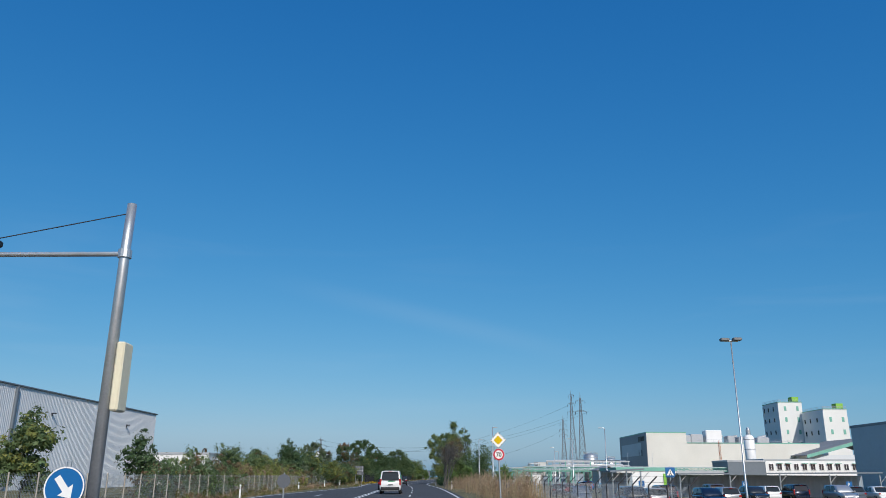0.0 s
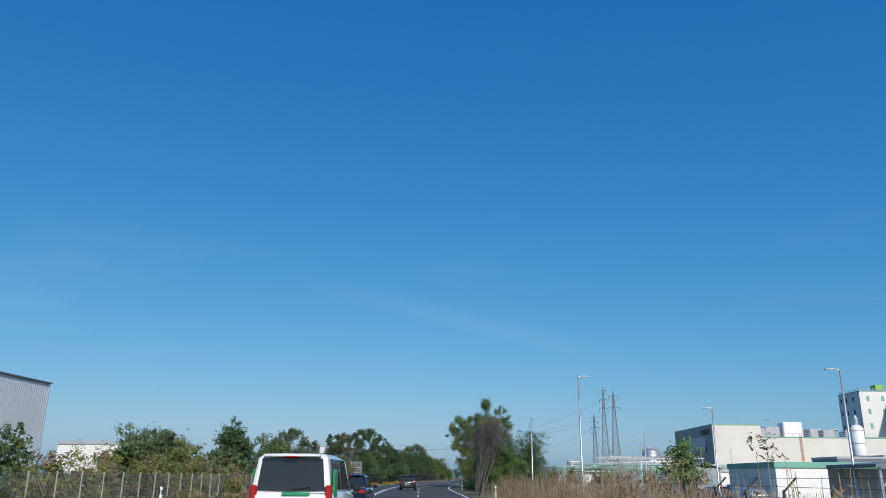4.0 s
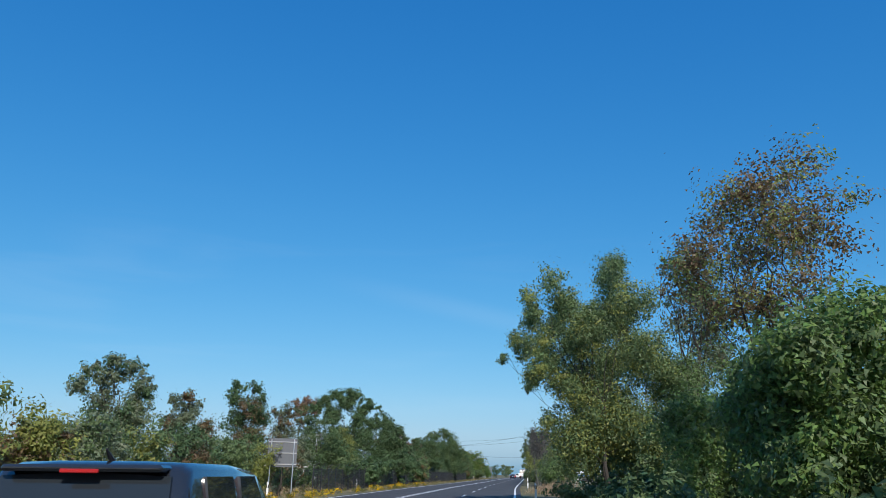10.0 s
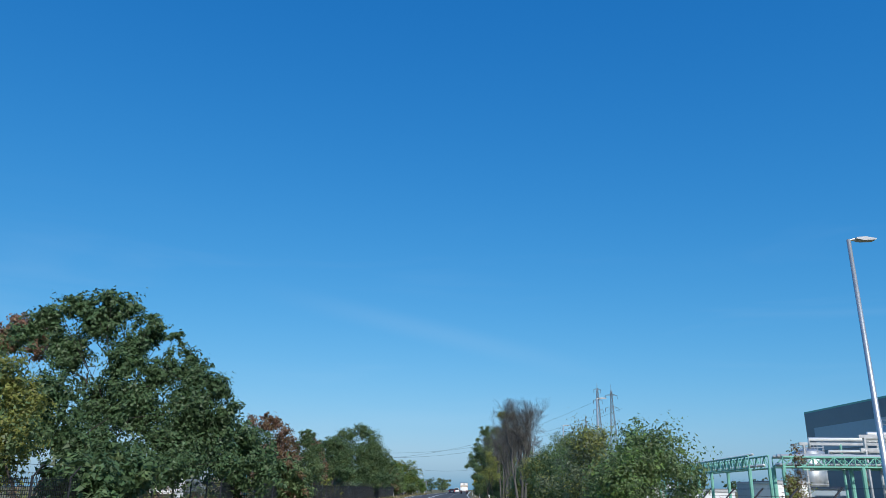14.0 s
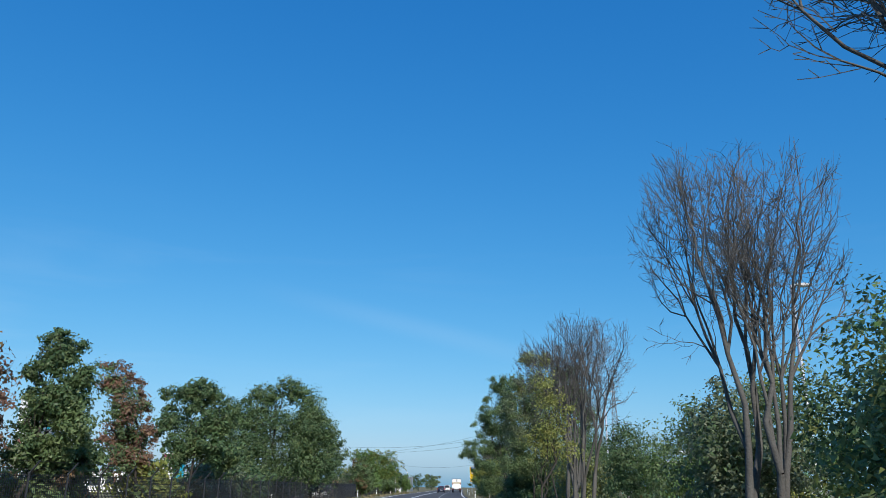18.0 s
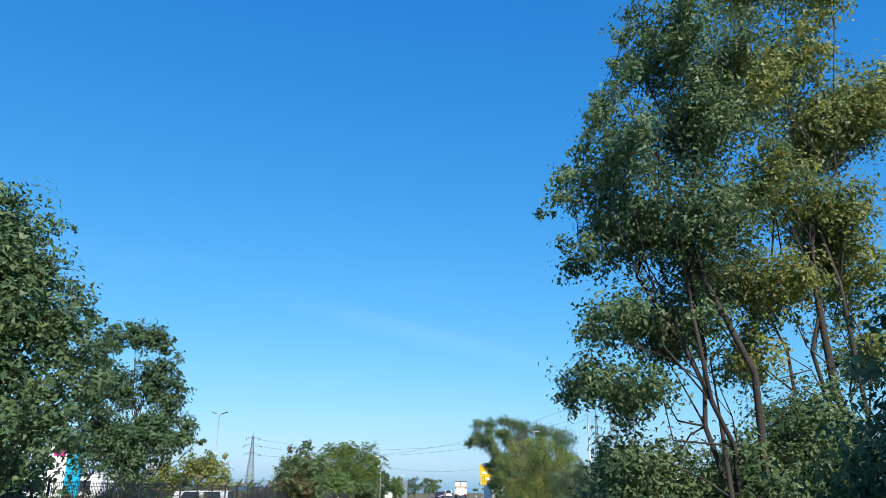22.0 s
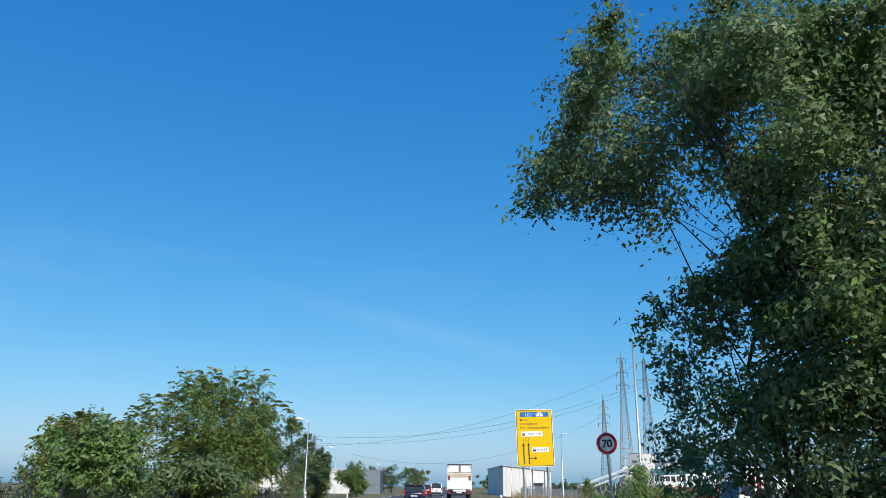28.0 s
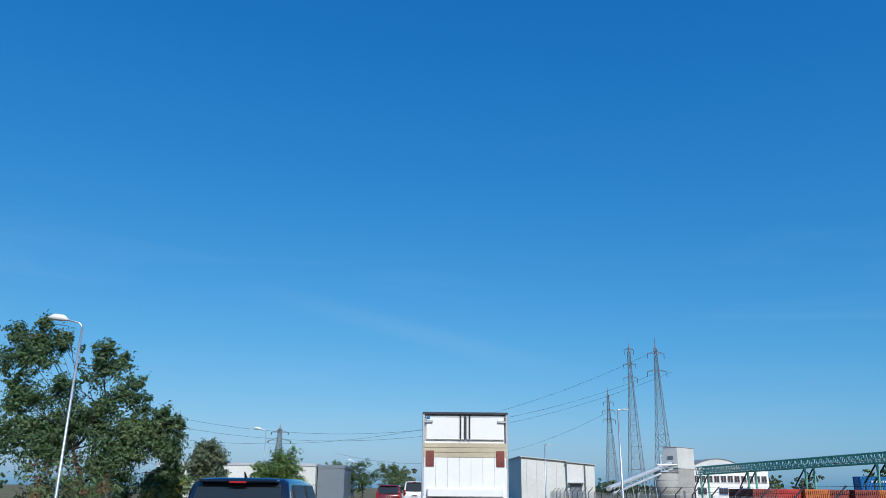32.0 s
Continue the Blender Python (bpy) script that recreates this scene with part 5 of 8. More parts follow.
tree(7.5, 375.4, 10.0, 4.6, MID, "broad tree hanging out over the lane", 32000, 0.13, 0.0,
     [(4.5, 376.0, 6.9, 0.61), (5.5, 376.6, 9.3, 0.78), (5.5, 377.2, 7.9, 1.02), (7.0, 376.3, 9.3, 0.88), (8.6, 376.9, 9.7, 0.79), (6.4, 376.0, 7.3, 1.41), (10.1, 376.6, 9.2, 1.11),
      (10.7, 373.0, 8.6, 0.92), (10.0, 373.6, 6.8, 1.70), (12.4, 374.2, 8.5, 0.97), (13.4, 373.3, 8.1, 0.93), (14.8, 373.9, 7.9, 0.86), (12.1, 373.0, 6.1, 1.66), (14.6, 373.6, 6.5, 0.94),
      (7.9, 374.2, 4.6, 1.16), (9.1, 373.3, 4.2, 1.87), (11.7, 373.9, 4.3, 1.72), (7.9, 373.6, 2.3, 1.11), (10.4, 373.6, 2.2, 2.08),
      (6.6, 375.6, 4.5, 0.41), (6.9, 376.2, 3.8, 0.47), (7.6, 376.8, 3.4, 0.55), (7.3, 375.9, 2.3, 0.56), (7.7, 376.5, 1.6, 0.58)], 261, None, DRK, 0.3, 0.3, 11, "tree", "tree", 3, deep=1.5, over=0.2)
tree(9.6, 373.6, 9.6, 3.4, MID, "tall leafy tree beside the roadside tree", 15000, 0.12, 0.05,
     [(4.5, 372.8, 7.3, 0.21), (4.7, 373.4, 7.1, 0.26), (6.6, 374.0, 8.4, 0.39), (6.7, 373.1, 7.2, 0.65), (7.9, 373.7, 8.0, 0.61), (7.2, 372.8, 6.0, 0.70), (8.7, 373.4, 8.1, 0.44),
      (8.9, 374.0, 7.1, 0.71), (8.5, 373.1, 5.3, 0.65), (7.5, 373.7, 4.9, 0.61), (7.7, 372.8, 3.8, 0.63), (8.3, 373.4, 2.8, 0.67), (7.5, 374.0, 2.8, 0.63)], 262, None, BRT, 0.2, 0.2, 22, "tree", "tree", 3, deep=1.0, over=0.15)

# ---- buildings and works ----
def walls(s, x0, x1, y0, y1, z0, z1, t=0.3):
    """Four walls with thickness."""
    zc, h = (z0 + z1) / 2, z1 - z0
    s.box(((x0 + x1) / 2, y0 + t / 2, zc), (x1 - x0, t, h)).box(((x0 + x1) / 2, y1 - t / 2, zc), (x1 - x0, t, h))
    s.box((x0 + t / 2, (y0 + y1) / 2, zc), (t, y1 - y0 - 2 * t, h)).box((x1 - t / 2, (y0 + y1) / 2, zc), (t, y1 - y0 - 2 * t, h))
    return s


def building(name, label, x0, x1, y0, y1, z0, z1, wall, roof=ROOFGREY, trim=None, trim_h=0.5):
    top = thing(name, label, "building")
    part("wall", walls(Shape(), x0, x1, y0, y1, z0, z1), wall, top)
    part("roof", Shape().box(((x0 + x1) / 2, (y0 + y1) / 2, z1 + 0.12), (x1 - x0 - 0.1, y1 - y0 - 0.1, 0.22)), roof, top)
    if trim:
        s, t = Shape(), 0.25
        for c, d in ((((x0 + x1) / 2, y0 - .06, z1), (x1 - x0 + .24, 0.12, trim_h)), ((x0 - .06, (y0 + y1) / 2, z1), (0.12, y1 - y0, trim_h)),
                     (((x0 + x1) / 2, y1 + .06, z1), (x1 - x0 + .24, 0.12, trim_h)), ((x1 + .06, (y0 + y1) / 2, z1), (0.12, y1 - y0, trim_h))):
            s.box(c, d, 0.02)
        part("roof_edge", s, trim, top, "metal roof edge strip")
    return top


def window(parent, x, y, z, w, h, face="y", frame_mat=WHITE, glass=WINDOW, bars=1):
    """A window: frame, sill and pane, set in the wall that faces -y or -x."""
    f = Shape()
    b = 0.09
    for cx, cz, sx, sz in ((0, h / 2 - b / 2, w, b), (0, -h / 2 + b / 2, w, b), (-w / 2 + b / 2, 0, b, h - 2 * b), (w / 2 - b / 2, 0, b, h - 2 * b)):
        f.box((cx, 0, cz), (sx, 0.12, sz))
    for k in range(bars):
        f.box((-w / 2 + w * (k + 1) / (bars + 1), 0, 0), (0.06, 0.1, h - 2 * b))
    fr = part("window", f, frame_mat, parent, "", False, pose(x, y, z, 0, 0, 0 if face == "y" else -90))
    part("pane", Shape().box((0, 0.02, 0), (w - 2 * b, 0.02, h - 2 * b)), glass, fr)
    part("sill", Shape().box((0, -0.06, -h / 2 - 0.04), (w + 0.16, 0.16, 0.06)), GALV, fr)
    return fr


# the large pale hall beyond the carriageway
hall = thing("warehouse_hall", "long pale grey hall with ribbed metal cladding", "building", -53.3, 145.6, 0, -1.0)
part("wall", walls(Shape(), -60, 0, -86, 0, -0.5, 12.3, 0.3), CLAD, hall)
part("roof", Shape().box((-30, -43, 12.42), (60.4, 86.4, 0.2), 0.04), CLADDARK, hall, "dark grey roof edge")
rib = Shape()
for i in range(215):
    rib.box((0.016, -0.2 - i * 0.4, 5.85), (0.032, 0.2, 12.7), 0.012)
tagged(part("cladding_ribs", rib, CLAD, hall), "vertical ribs of pale metal cladding", kind="stuff")
for y in (-23.6, -47.5, -72):
    part("downpipe", Shape().box((0.2, y, 5.9), (0.3, 0.5, 12.6), 0.05), CLADDARK, hall, "dark grey rain pipe")
for y in (-13, -38):
    lampb = part("wall_lamp", Shape().box((0.35, y, 9.6), (0.6, 0.35, 0.16), 0.03).box((0.14, y, 9.45), (0.12, 0.2, 0.5), 0.03), DARKSTEEL, hall)
building("low_building", "low white building far behind the trees", -64, -50, 170, 190, -0.5, 6.0, WHITE, ROOFGREY, GREYPAINT)

# the works: the big hall with a grey end and a cream long side
works = building("factory_hall", "large cream factory hall with dark grey gable side", 82.6, 98.5, 311, 357, -0.9, 18.8, RENDERWALL, ROOFGREY, GREENPAINT, 0.4)
part("side_cladding", Shape().box((82.5, 334, 9.0), (0.16, 46, 19.2)), CLADDARK, works, "dark grey cladding")
part("light_band", Shape().box((82.38, 336, 12.6), (0.1, 34, 5.0)), BLUEGREY, works, "pale blue-grey wall panel band")
for i, w in enumerate((1.4, 1.4, 1.6, 1.3, 1.2)):
    part("letter_shape", Shape().box((82.3, 322.5 - i * 2.0, 16.6), (0.1, w, 1.9), 0.03), SIGNBLACK, works, "black sign shape")
for i in range(2):
    window(works, 82.35, 319 + 4 * i, 11.0, 1.2, 2.2, "x", DARKSTEEL)
wing = building("factory_wing", "long low cream factory wing with plant on its roof", 98.5, 152, 312, 352, -0.9, 14.8, RENDERWALL, ROOFGREY, GREENPAINT, 0.35)
for k in range(4):
    part("ladder", Shape().tube([(111.5 + 0.6 * (k % 2), 311.7, 4), (111.5 + 0.6 * (k % 2), 311.7, 16)], 0.06, 6), ORANGE, wing) if k < 2 else None
for k in range(22):
    part("rung", Shape().tube([(111.5, 311.7, 4.4 + k * 0.5), (112.1, 311.7, 4.4 + k * 0.5)], 0.04, 5), ORANGE, wing)
plant = thing("roof_plant", "pale ventilation units and ducts on the factory roof", "machinery", 0, 0, 15.0)
for x, w, h in ((101, 3, 3.2), (105, 5, 3.6), (112, 6.5, 5.2), (119, 3, 3.0), (124, 4, 2.6), (132, 5, 2.4)):
    part("unit", Shape().box((x, 320, h / 2), (w, 5, h), 0.3), WHITE if w > 6 else GREYPAINT, plant)
for k in range(9):
    part("rail_post", Shape().tube([(100 + k * 5, 313.2, -0.1), (100 + k * 5, 313.2, 1.2)], 0.05, 5), GREYPAINT, plant)
part("rail", Shape().tube([(99.5, 313.2, 1.15), (146, 313.2, 1.15)], 0.05, 5).tube([(99.5, 313.2, 0.6), (146, 313.2, 0.6)], 0.04, 5), GREYPAINT, plant)
for k in range(5):
    part("duct", Shape().tube([(108 + k * 6, 322, 0.2), (108 + k * 6, 322, 2.6), (111 + k * 6, 322, 3.1)], 0.5, 10), GALV, plant)
silo = thing("silo", "tall white cylindrical silo with a filter on top", "silo", 97.7, 246, -0.9)
part("vessel", Shape().tube([(0, 0, 2.5), (0, 0, 4.0), (0, 0, 14.6), (0, 0, 15.4)], [0.5, 1.6, 1.6, 0.9], 24), WHITE, silo, "", True)
for z in (5, 8, 11, 14):
    part("hoop", Shape().tube([(0, 0, z - 0.1), (0, 0, z + 0.1)], 1.66, 24), GREYPAINT, silo)
part("filter", Shape().tube([(0, 0, 15.4), (0, 0, 17.0)], 0.7, 14).tube([(0, 0, 17.0), (0, 0, 17.8)], [0.7, 0.25], 14), GALV, silo)
for a in range(4):
    part("leg", Shape().tube([(1.45 * math.cos(a * 1.57 + .78), 1.45 * math.sin(a * 1.57 + .78), 0), (1.45 * math.cos(a * 1.57 + .78), 1.45 * math.sin(a * 1.57 + .78), 4.4)], 0.16, 8), GALV, silo)


def tower(x0, x1, y0, y1, h, label, rows, hut):
    t = building("factory_tower", label, x0, x1, y0, y1, -0.9, h, TOWERWALL, ROOFGREY, GREENPAINT, 0.35)
    part("side_wall", Shape().box((x0 - 0.08, (y0 + y1) / 2, h / 2 - 0.6), (0.14, y1 - y0 + .1, h - 0.6)), TOWERWALL, t)
    for z in rows:
        for k in (0.28, 0.8):
            part("shutter", Shape().box((x0 + (x1 - x0) * k, y0 - 0.07, z), (1.1, 0.14, 2.1), 0.03), GREENPAINT, t, "green window shutter")
        for k in (0.3, 0.62, 0.88):
            window(t, x0 - 0.17, y0 + (y1 - y0) * k, z, 1.1, 1.9, "x", DARKSTEEL)
    part("roof_hut", Shape().box((x1 - 2.4, y0 + 3, h + 1.4), (3.2, 4, 2.4), 0.05), LIMEGREEN, t, "lime green roof hut")
    rail = Shape()
    for z in (0.6, 1.1):
        rail.tube([(x0 + .1, y0 + .1, h + z), (x1 - .1, y0 + .1, h + z)], 0.05, 5).tube([(x0 + .1, y0 + .1, h + z), (x0 + .1, y1 - .1, h + z)], 0.05, 5)
    part("rail", rail, GREYPAINT, t)
    for k in range(9):
        part("rail_post", Shape().tube([(x0 + .1 + (x1 - x0 - .2) * k / 8, y0 + .1, h), (x0 + .1 + (x1 - x0 - .2) * k / 8, y0 + .1, h + 1.1)], 0.05, 5), GREYPAINT, t)
    return t


tower(162.8, 174.2, 370, 388, 36.6, "tall white factory tower with green shutters", (11, 16.8, 22.6, 28.4, 33.6), True)
tower(173.4, 184.2, 348.6, 369, 31.6, "white factory tower with green shutters", (16, 21.5, 27), True)
shed = thing("storage_shed", "grey shed with pitched roof and green gable trim", "building", 0, 0, -0.9)
part("wall", walls(Shape(), 142, 186, 300, 330, 0, 11), CLAD, shed)
part("roof", Shape().poly([(140, 11), (164, 17.5), (188, 11), (188, 10.6), (164, 17.0), (140, 10.6)], 33, 298.5), ROOFGREY, shed)
part("gable_trim", Shape().poly([(140, 10.9), (164, 17.3), (188, 10.9), (188, 9.7), (164, 16.0), (140, 9.7)], 0.2, 298.2), GREENPAINT, shed)
office = building("office_block", "low white office block with green window awnings", 95, 124, 230, 242, -0.9, 6.6, WHITE, ROOFGREY, GREYPAINT)
for k in range(11):
    window(office, 97 + k * 2.45, 229.95, 4.6, 1.5, 1.8, "y", WHITE)
    if k % 3:
        part("awning", Shape().poly([(0, 0), (0, 0.25), (0.01, 0.25)], 0.01).box((97 + k * 2.45, 229.5, 5.6), (1.6, 0.8, 0.12)), GREENPAINT, office)
annex = building("annex", "dark grey flat-roofed annex", 84, 95, 229, 242, -0.9, 6.2, CLADDARK, ROOFGREY, GREYPAINT)
building("grey_hall", "plain blue-grey metal hall beside the car park", 84.8, 118, 130, 160, -0.9, 11.6, BLUEGREY, ROOFGREY, CLADDARK)
wall_w = building("low_works_building", "low white works building with lime green door panel", 26.5, 35.4, 118, 130, -0.9, 2.6, WHITE, ROOFGREY, GREENPAINT)
part("door_panel", Shape().box((34.3, 117.9, 0.6), (1.7, 0.12, 2.8), 0.03), LIMEGREEN, wall_w, "lime green roller door")
hut = thing("gate_house", "small blue-grey hut with gabled roof", "building", 36.4, 170, -0.9)
part("wall", walls(Shape(), -2.1, 2.1, 0, 7, 0, 3.9, 0.2), BLUEGREY, hut)
part("roof", Shape().poly([(-2.5, 3.8), (0, 4.75), (2.5, 3.8), (2.5, 3.65), (0, 4.55), (-2.5, 3.65)], 7.6, -0.3), ROOFGREY, hut)
building("white_works_range", "long low white works building", 39, 62, 172, 184, -0.9, 2.6, WHITE, ROOFGREY, GREYPAINT)


def carport(x0, x1, y, z, name, label):
    c = thing(name, label, "carport", 0, 0, 0)
    part("roof", Shape().poly([(x0, z), (x1, z + 0.25), (x1, z + 0.42), (x0, z + 0.17)], 5.0, y), CLADDARK, c)
    n = max(2, int((x1 - x0) / 6))
    for k in range(n + 1):
        x = x0 + 0.3 + (x1 - x0 - 0.6) * k / n
        part("post", Shape().tube([(x, y + 0.3, -0.9), (x, y + 0.3, z + 0.1)], 0.09, 8), GALV, c)
        part("brace", Shape().tube([(x, y + 0.3, z - 0.9), (x + 0.9, y + 0.3, z + 0.05)], 0.05, 6), GALV, c)
    n = int((x1 - x0) / 0.2)
    fold = [(x0 + 0.2 * k, y + 4.86 + 0.05 * (k % 4 > 1), z) for z in (0, 1) for k in range(n + 1)]
    back = Shape().add([(a, b, -0.9 if q == 0 else z) for a, b, q in fold], [(k, k + 1, n + 2 + k, n + 1 + k) for k in range(n)])
    back.add([(a, b + 0.03, -0.9 if q == 0 else z) for a, b, q in fold], [(n + 1 + k, n + 2 + k, k + 1, k) for k in range(n)])
    part("back_wall", back, BLUEGREY, c)
    return c


carport(28.7, 53.5, 95, 1.75, "carport", "long grey carport over parked cars")
carport(18.6, 22.3, 86, 1.95, "bicycle_shelter", "small open shelter with white posts")


def truss(name, label, p0, p1, w, h, material, legs=(), leg_to=-0.9, rods=0.09, pipes=0, fine=1.0, struts=False):
    """A lattice bridge between two points, with diagonals and, at the given shares of its length, legs."""
    p0, p1 = Vector(p0), Vector(p1)
    top = thing(name, label, "pipe bridge", *p0)
    d = p1 - p0
    ln = d.length
    d.normalize()
    sd = Vector((-d.y, d.x, 0)).normalized() * (w / 2)
    up = Vector((0, 0, h))
    for o in (sd, -sd, sd + up, -sd + up):
        part("chord", Shape().tube([o, o + d * ln], rods * 1.5, 6), material, top)
    n = max(3, int(ln / h / 1.1 * fine))
    for side in (sd, -sd):
        s = Shape()
        for k in range(n):
            a, b = d * (ln * k / n), d * (ln * (k + 1) / n)
            s.tube([side + a, side + a + up], rods, 5)
            s.tube([side + a + (up if k % 2 else up * 0), side + b + (up * 0 if k % 2 else up)], rods, 5)
        part("lattice", s, material, top)
    for f in legs:
        for o in (sd, -sd):
            q = o + d * ln * f
            part("leg", Shape().tube([q, Vector((q.x, q.y, leg_to - p0.z))], 0.26 if struts else 0.16, 8), material, top)
            if struts:
                part("strut", Shape().tube([q, q + Vector((-0.2, 4.2, -3.4)), Vector((q.x - 0.2, q.y + 4.2, leg_to - p0.z))], 0.16, 6), DARKSTEEL, top, "dark slanting strut")
    for k in range(pipes):
        o = sd * (1 - 2 * (k + .5) / pipes) + up * (0.25 if k % 2 else 1.12)
        part("pipe", Shape().tube([o, o + d * ln], 0.085 + 0.035 * (k % 3), 8), PIPEWHITE, top, "pale insulated pipe", True)
    return top


truss("pipe_bridge", "green steel pipe bridge with pale pipes", (21.5, 236, 3.1), (75, 238, 3.1), 1.6, 0.7, GREENPAINT, [k / 9 for k in range(10)], -0.9, 0.045, 5)
truss("pipe_bridge", "green lattice walkway bridge leading away", (23, 243, 3.2), (36, 352, 3.2), 1.6, 1.0, GREENPAINT, [k / 8 for k in range(9)], -0.9, 0.05, 2)
truss("pipe_bridge", "green steel pipe rack carrying pale pipes across the works", (24, 224, 3.2), (96, 232, 3.2), 2.0, 1.0, GREENPAINT, [k / 10 for k in range(11)], -0.9, 0.05, 6)
truss("conveyor_bridge", "long green lattice conveyor bridge on green posts", (76.5, 610, 5.3), (96, 520, 7.3), 2.0, 1.7, GREENPAINT, (0.02, .22, .42, .62, .82, .99), -0.9, 0.085, 2, 2.0, True)
gantry = truss("pipe_gantry", "open grey-green steel gantry with pipes", (29.2, 366.6, 3.2), (48, 367.5, 3.6), 3.2, 2.1, GANTRYPAINT, (0.0, .25, .5, .75, 1.0), -0.9, 0.07, 9)
truss("pipe_gantry", "green lattice pipe bridge behind the yard", (14, 372, 2.6), (29.2, 367, 3.0), 1.6, 1.1, GREENPAINT, (0.05, 0.5), -0.9, 0.07, 2)
canopy = thing("loading_canopy", "white flat canopy roof on steel posts", "canopy", 44.5, 371, -0.9)
part("roof", Shape().box((0, 0, 8.5), (5, 6, 0.45), 0.12), CLAD, canopy)
for a in (-2.2, 2.2):
    for b in (-2.6, 2.6):
        part("post", Shape().tube([(a, b, 0), (a, b, 8.4)], 0.13, 8), GANTRYPAINT, canopy)

# process plant with tanks and pipework
def tank(x, y, r, z0, z1, label):
    t = thing("process_tank", label, "tank", x, y, z0)
    h = z1 - z0
    part("vessel", Shape().tube([(0, 0, 0), (0, 0, h), (0, 0, h + r * 0.25)], [r, r, r * 0.3], 28), GALV, t, "", True)
    for k in range(4):
        part("band", Shape().tube([(0, 0, h * (k + .8) / 4.2), (0, 0, h * (k + .8) / 4.2 + 0.12)], r + 0.04, 28), GREYPAINT, t)
    rl = Shape()
    for z in (0.5, 1.0):
        rl.tube([(r * math.cos(a * 0.3491), r * math.sin(a * 0.3491), h + z) for a in range(19)], 0.04, 5)
    part("rail", rl, GREYPAINT, t)
    for a in range(9):
        part("rail_post", Shape().tube([(r * math.cos(a * 0.698), r * math.sin(a * 0.698), h), (r * math.cos(a * 0.698), r * math.sin(a * 0.698), h + 1.0)], 0.04, 5), GREYPAINT, t)
    return t


tank(52, 270, 2.4, -0.9, 8.8, "shiny steel process tank with railing on top")
tank(60, 276, 1.8, -0.9, 7.6, "slim steel process tank with railing")
tank(46, 282, 2.0, -0.9, 6.4, "steel storage tank among pipework")
rng = np.random.default_rng(77)
frame_s = thing("pipework_rack", "steel frame crowded with pale pipes", "pipework", 0, 0, -0.9)
for k in range(7):
    for j in range(2):
        part("post", Shape().tube([(36 + 4 * k, 250 + 12 * j, 0), (36 + 4 * k, 250 + 12 * j, 7.2)], 0.15, 6), GREENPAINT if k % 2 else GALV, frame_s)
for z in (4.6, 6.0, 7.2):
    for j in range(2):
        part("beam", Shape().box((48, 250 + 12 * j, z), (25, 0.25, 0.3)), GREENPAINT if z < 5 else GALV, frame_s)
for k in range(16):
    y, z = 249 + rng.uniform(0, 13), rng.choice((4.9, 6.3, 7.5))
    x0, x1 = 35 + rng.uniform(0, 9), 50 + rng.uniform(0, 12)
    part("pipe", Shape().tube([(x0, y, z - rng.uniform(0, 3)), (x0, y, z), (x1, y, z), (x1, y + rng.uniform(-2, 2), z - rng.uniform(0, 3))], 0.13 + 0.1 * rng.uniform(), 8), PIPEWHITE, frame_s, "", True)


tree(39.3, 560, 3.9, 0.8, DRK, "small dark columnar tree by the hall", 900, 0.22, 0.0, None, 540, -0.9, None, .2, 0, 8)
# ---- the far end: white hall, silo house, containers ----
wh = thing("white_storage_hall", "weathered off-white storage hall with shallow sloping roof", "building", 24.2, 520, -0.9)
part("wall", Shape().poly([(-4.9, 0), (-4.9, 6.35), (1.0, 5.85), (1.0, 0)], 34, 0), PALEWALL, wh)
part("front_bay", Shape().poly([(1.0, 0), (1.0, 5.72), (4.6, 5.4), (4.6, 0)], 33, -0.5), PALEWALL, wh, "bay with lower roof")
part("roof", Shape().poly([(-5.1, 6.47), (1.15, 5.94), (1.15, 5.82), (-5.1, 6.35)], 34.6, -0.3), GREYPAINT, wh)
part("bay_roof", Shape().poly([(0.9, 5.82), (4.8, 5.48), (4.8, 5.38), (0.9, 5.72)], 33.6, -0.75), GREYPAINT, wh)
part("door", Shape().box((2.1, -0.56, 1.5), (1.5, 0.12, 3.0), 0.02), CLADDARK, wh, "dark door")
part("door_canopy", Shape().box((2.1, -0.9, 3.15), (2.0, 0.8, 0.12), 0.02), GREYPAINT, wh)
part("downpipe", Shape().tube([(3.3, -0.62, 0), (3.3, -0.62, 5.4)], 0.09, 8), CLADDARK, wh)
for k in range(4):
    part("wall_joint", Shape().box((-4.2 + 1.3 * k, -0.012, 3.0), (0.05, 0.03, 5.9)), GREYPAINT, wh)

# the silo house stands corner-on
sh = thing("silo_house", "grey rendered cubic silo house on a concrete base", "building", 79.5, 634, -0.9, 42.5)
part("wall", walls(Shape(), 0, 9.6, 0, 4.3, 8.3, 14.0), PALEWALL, sh)
part("base", walls(Shape(), 0.15, 9.4, 0.15, 4.15, 0, 8.3), CONCRETE, sh, "grey concrete base")
part("roof", Shape().box((4.8, 2.15, 14.06), (9.9, 4.6, 0.16), 0.03), GREYPAINT, sh)
for z in (9.4, 11.2):
    part("louvre", Shape().box((-0.06, 2.1, z), (0.14, 1.7, 0.9), 0.03), CLADDARK, sh, "dark louvre")
part("side_door", Shape().box((2.6, 0.1, 1.2), (1.2, 0.12, 2.3), 0.02), CLADDARK, sh)

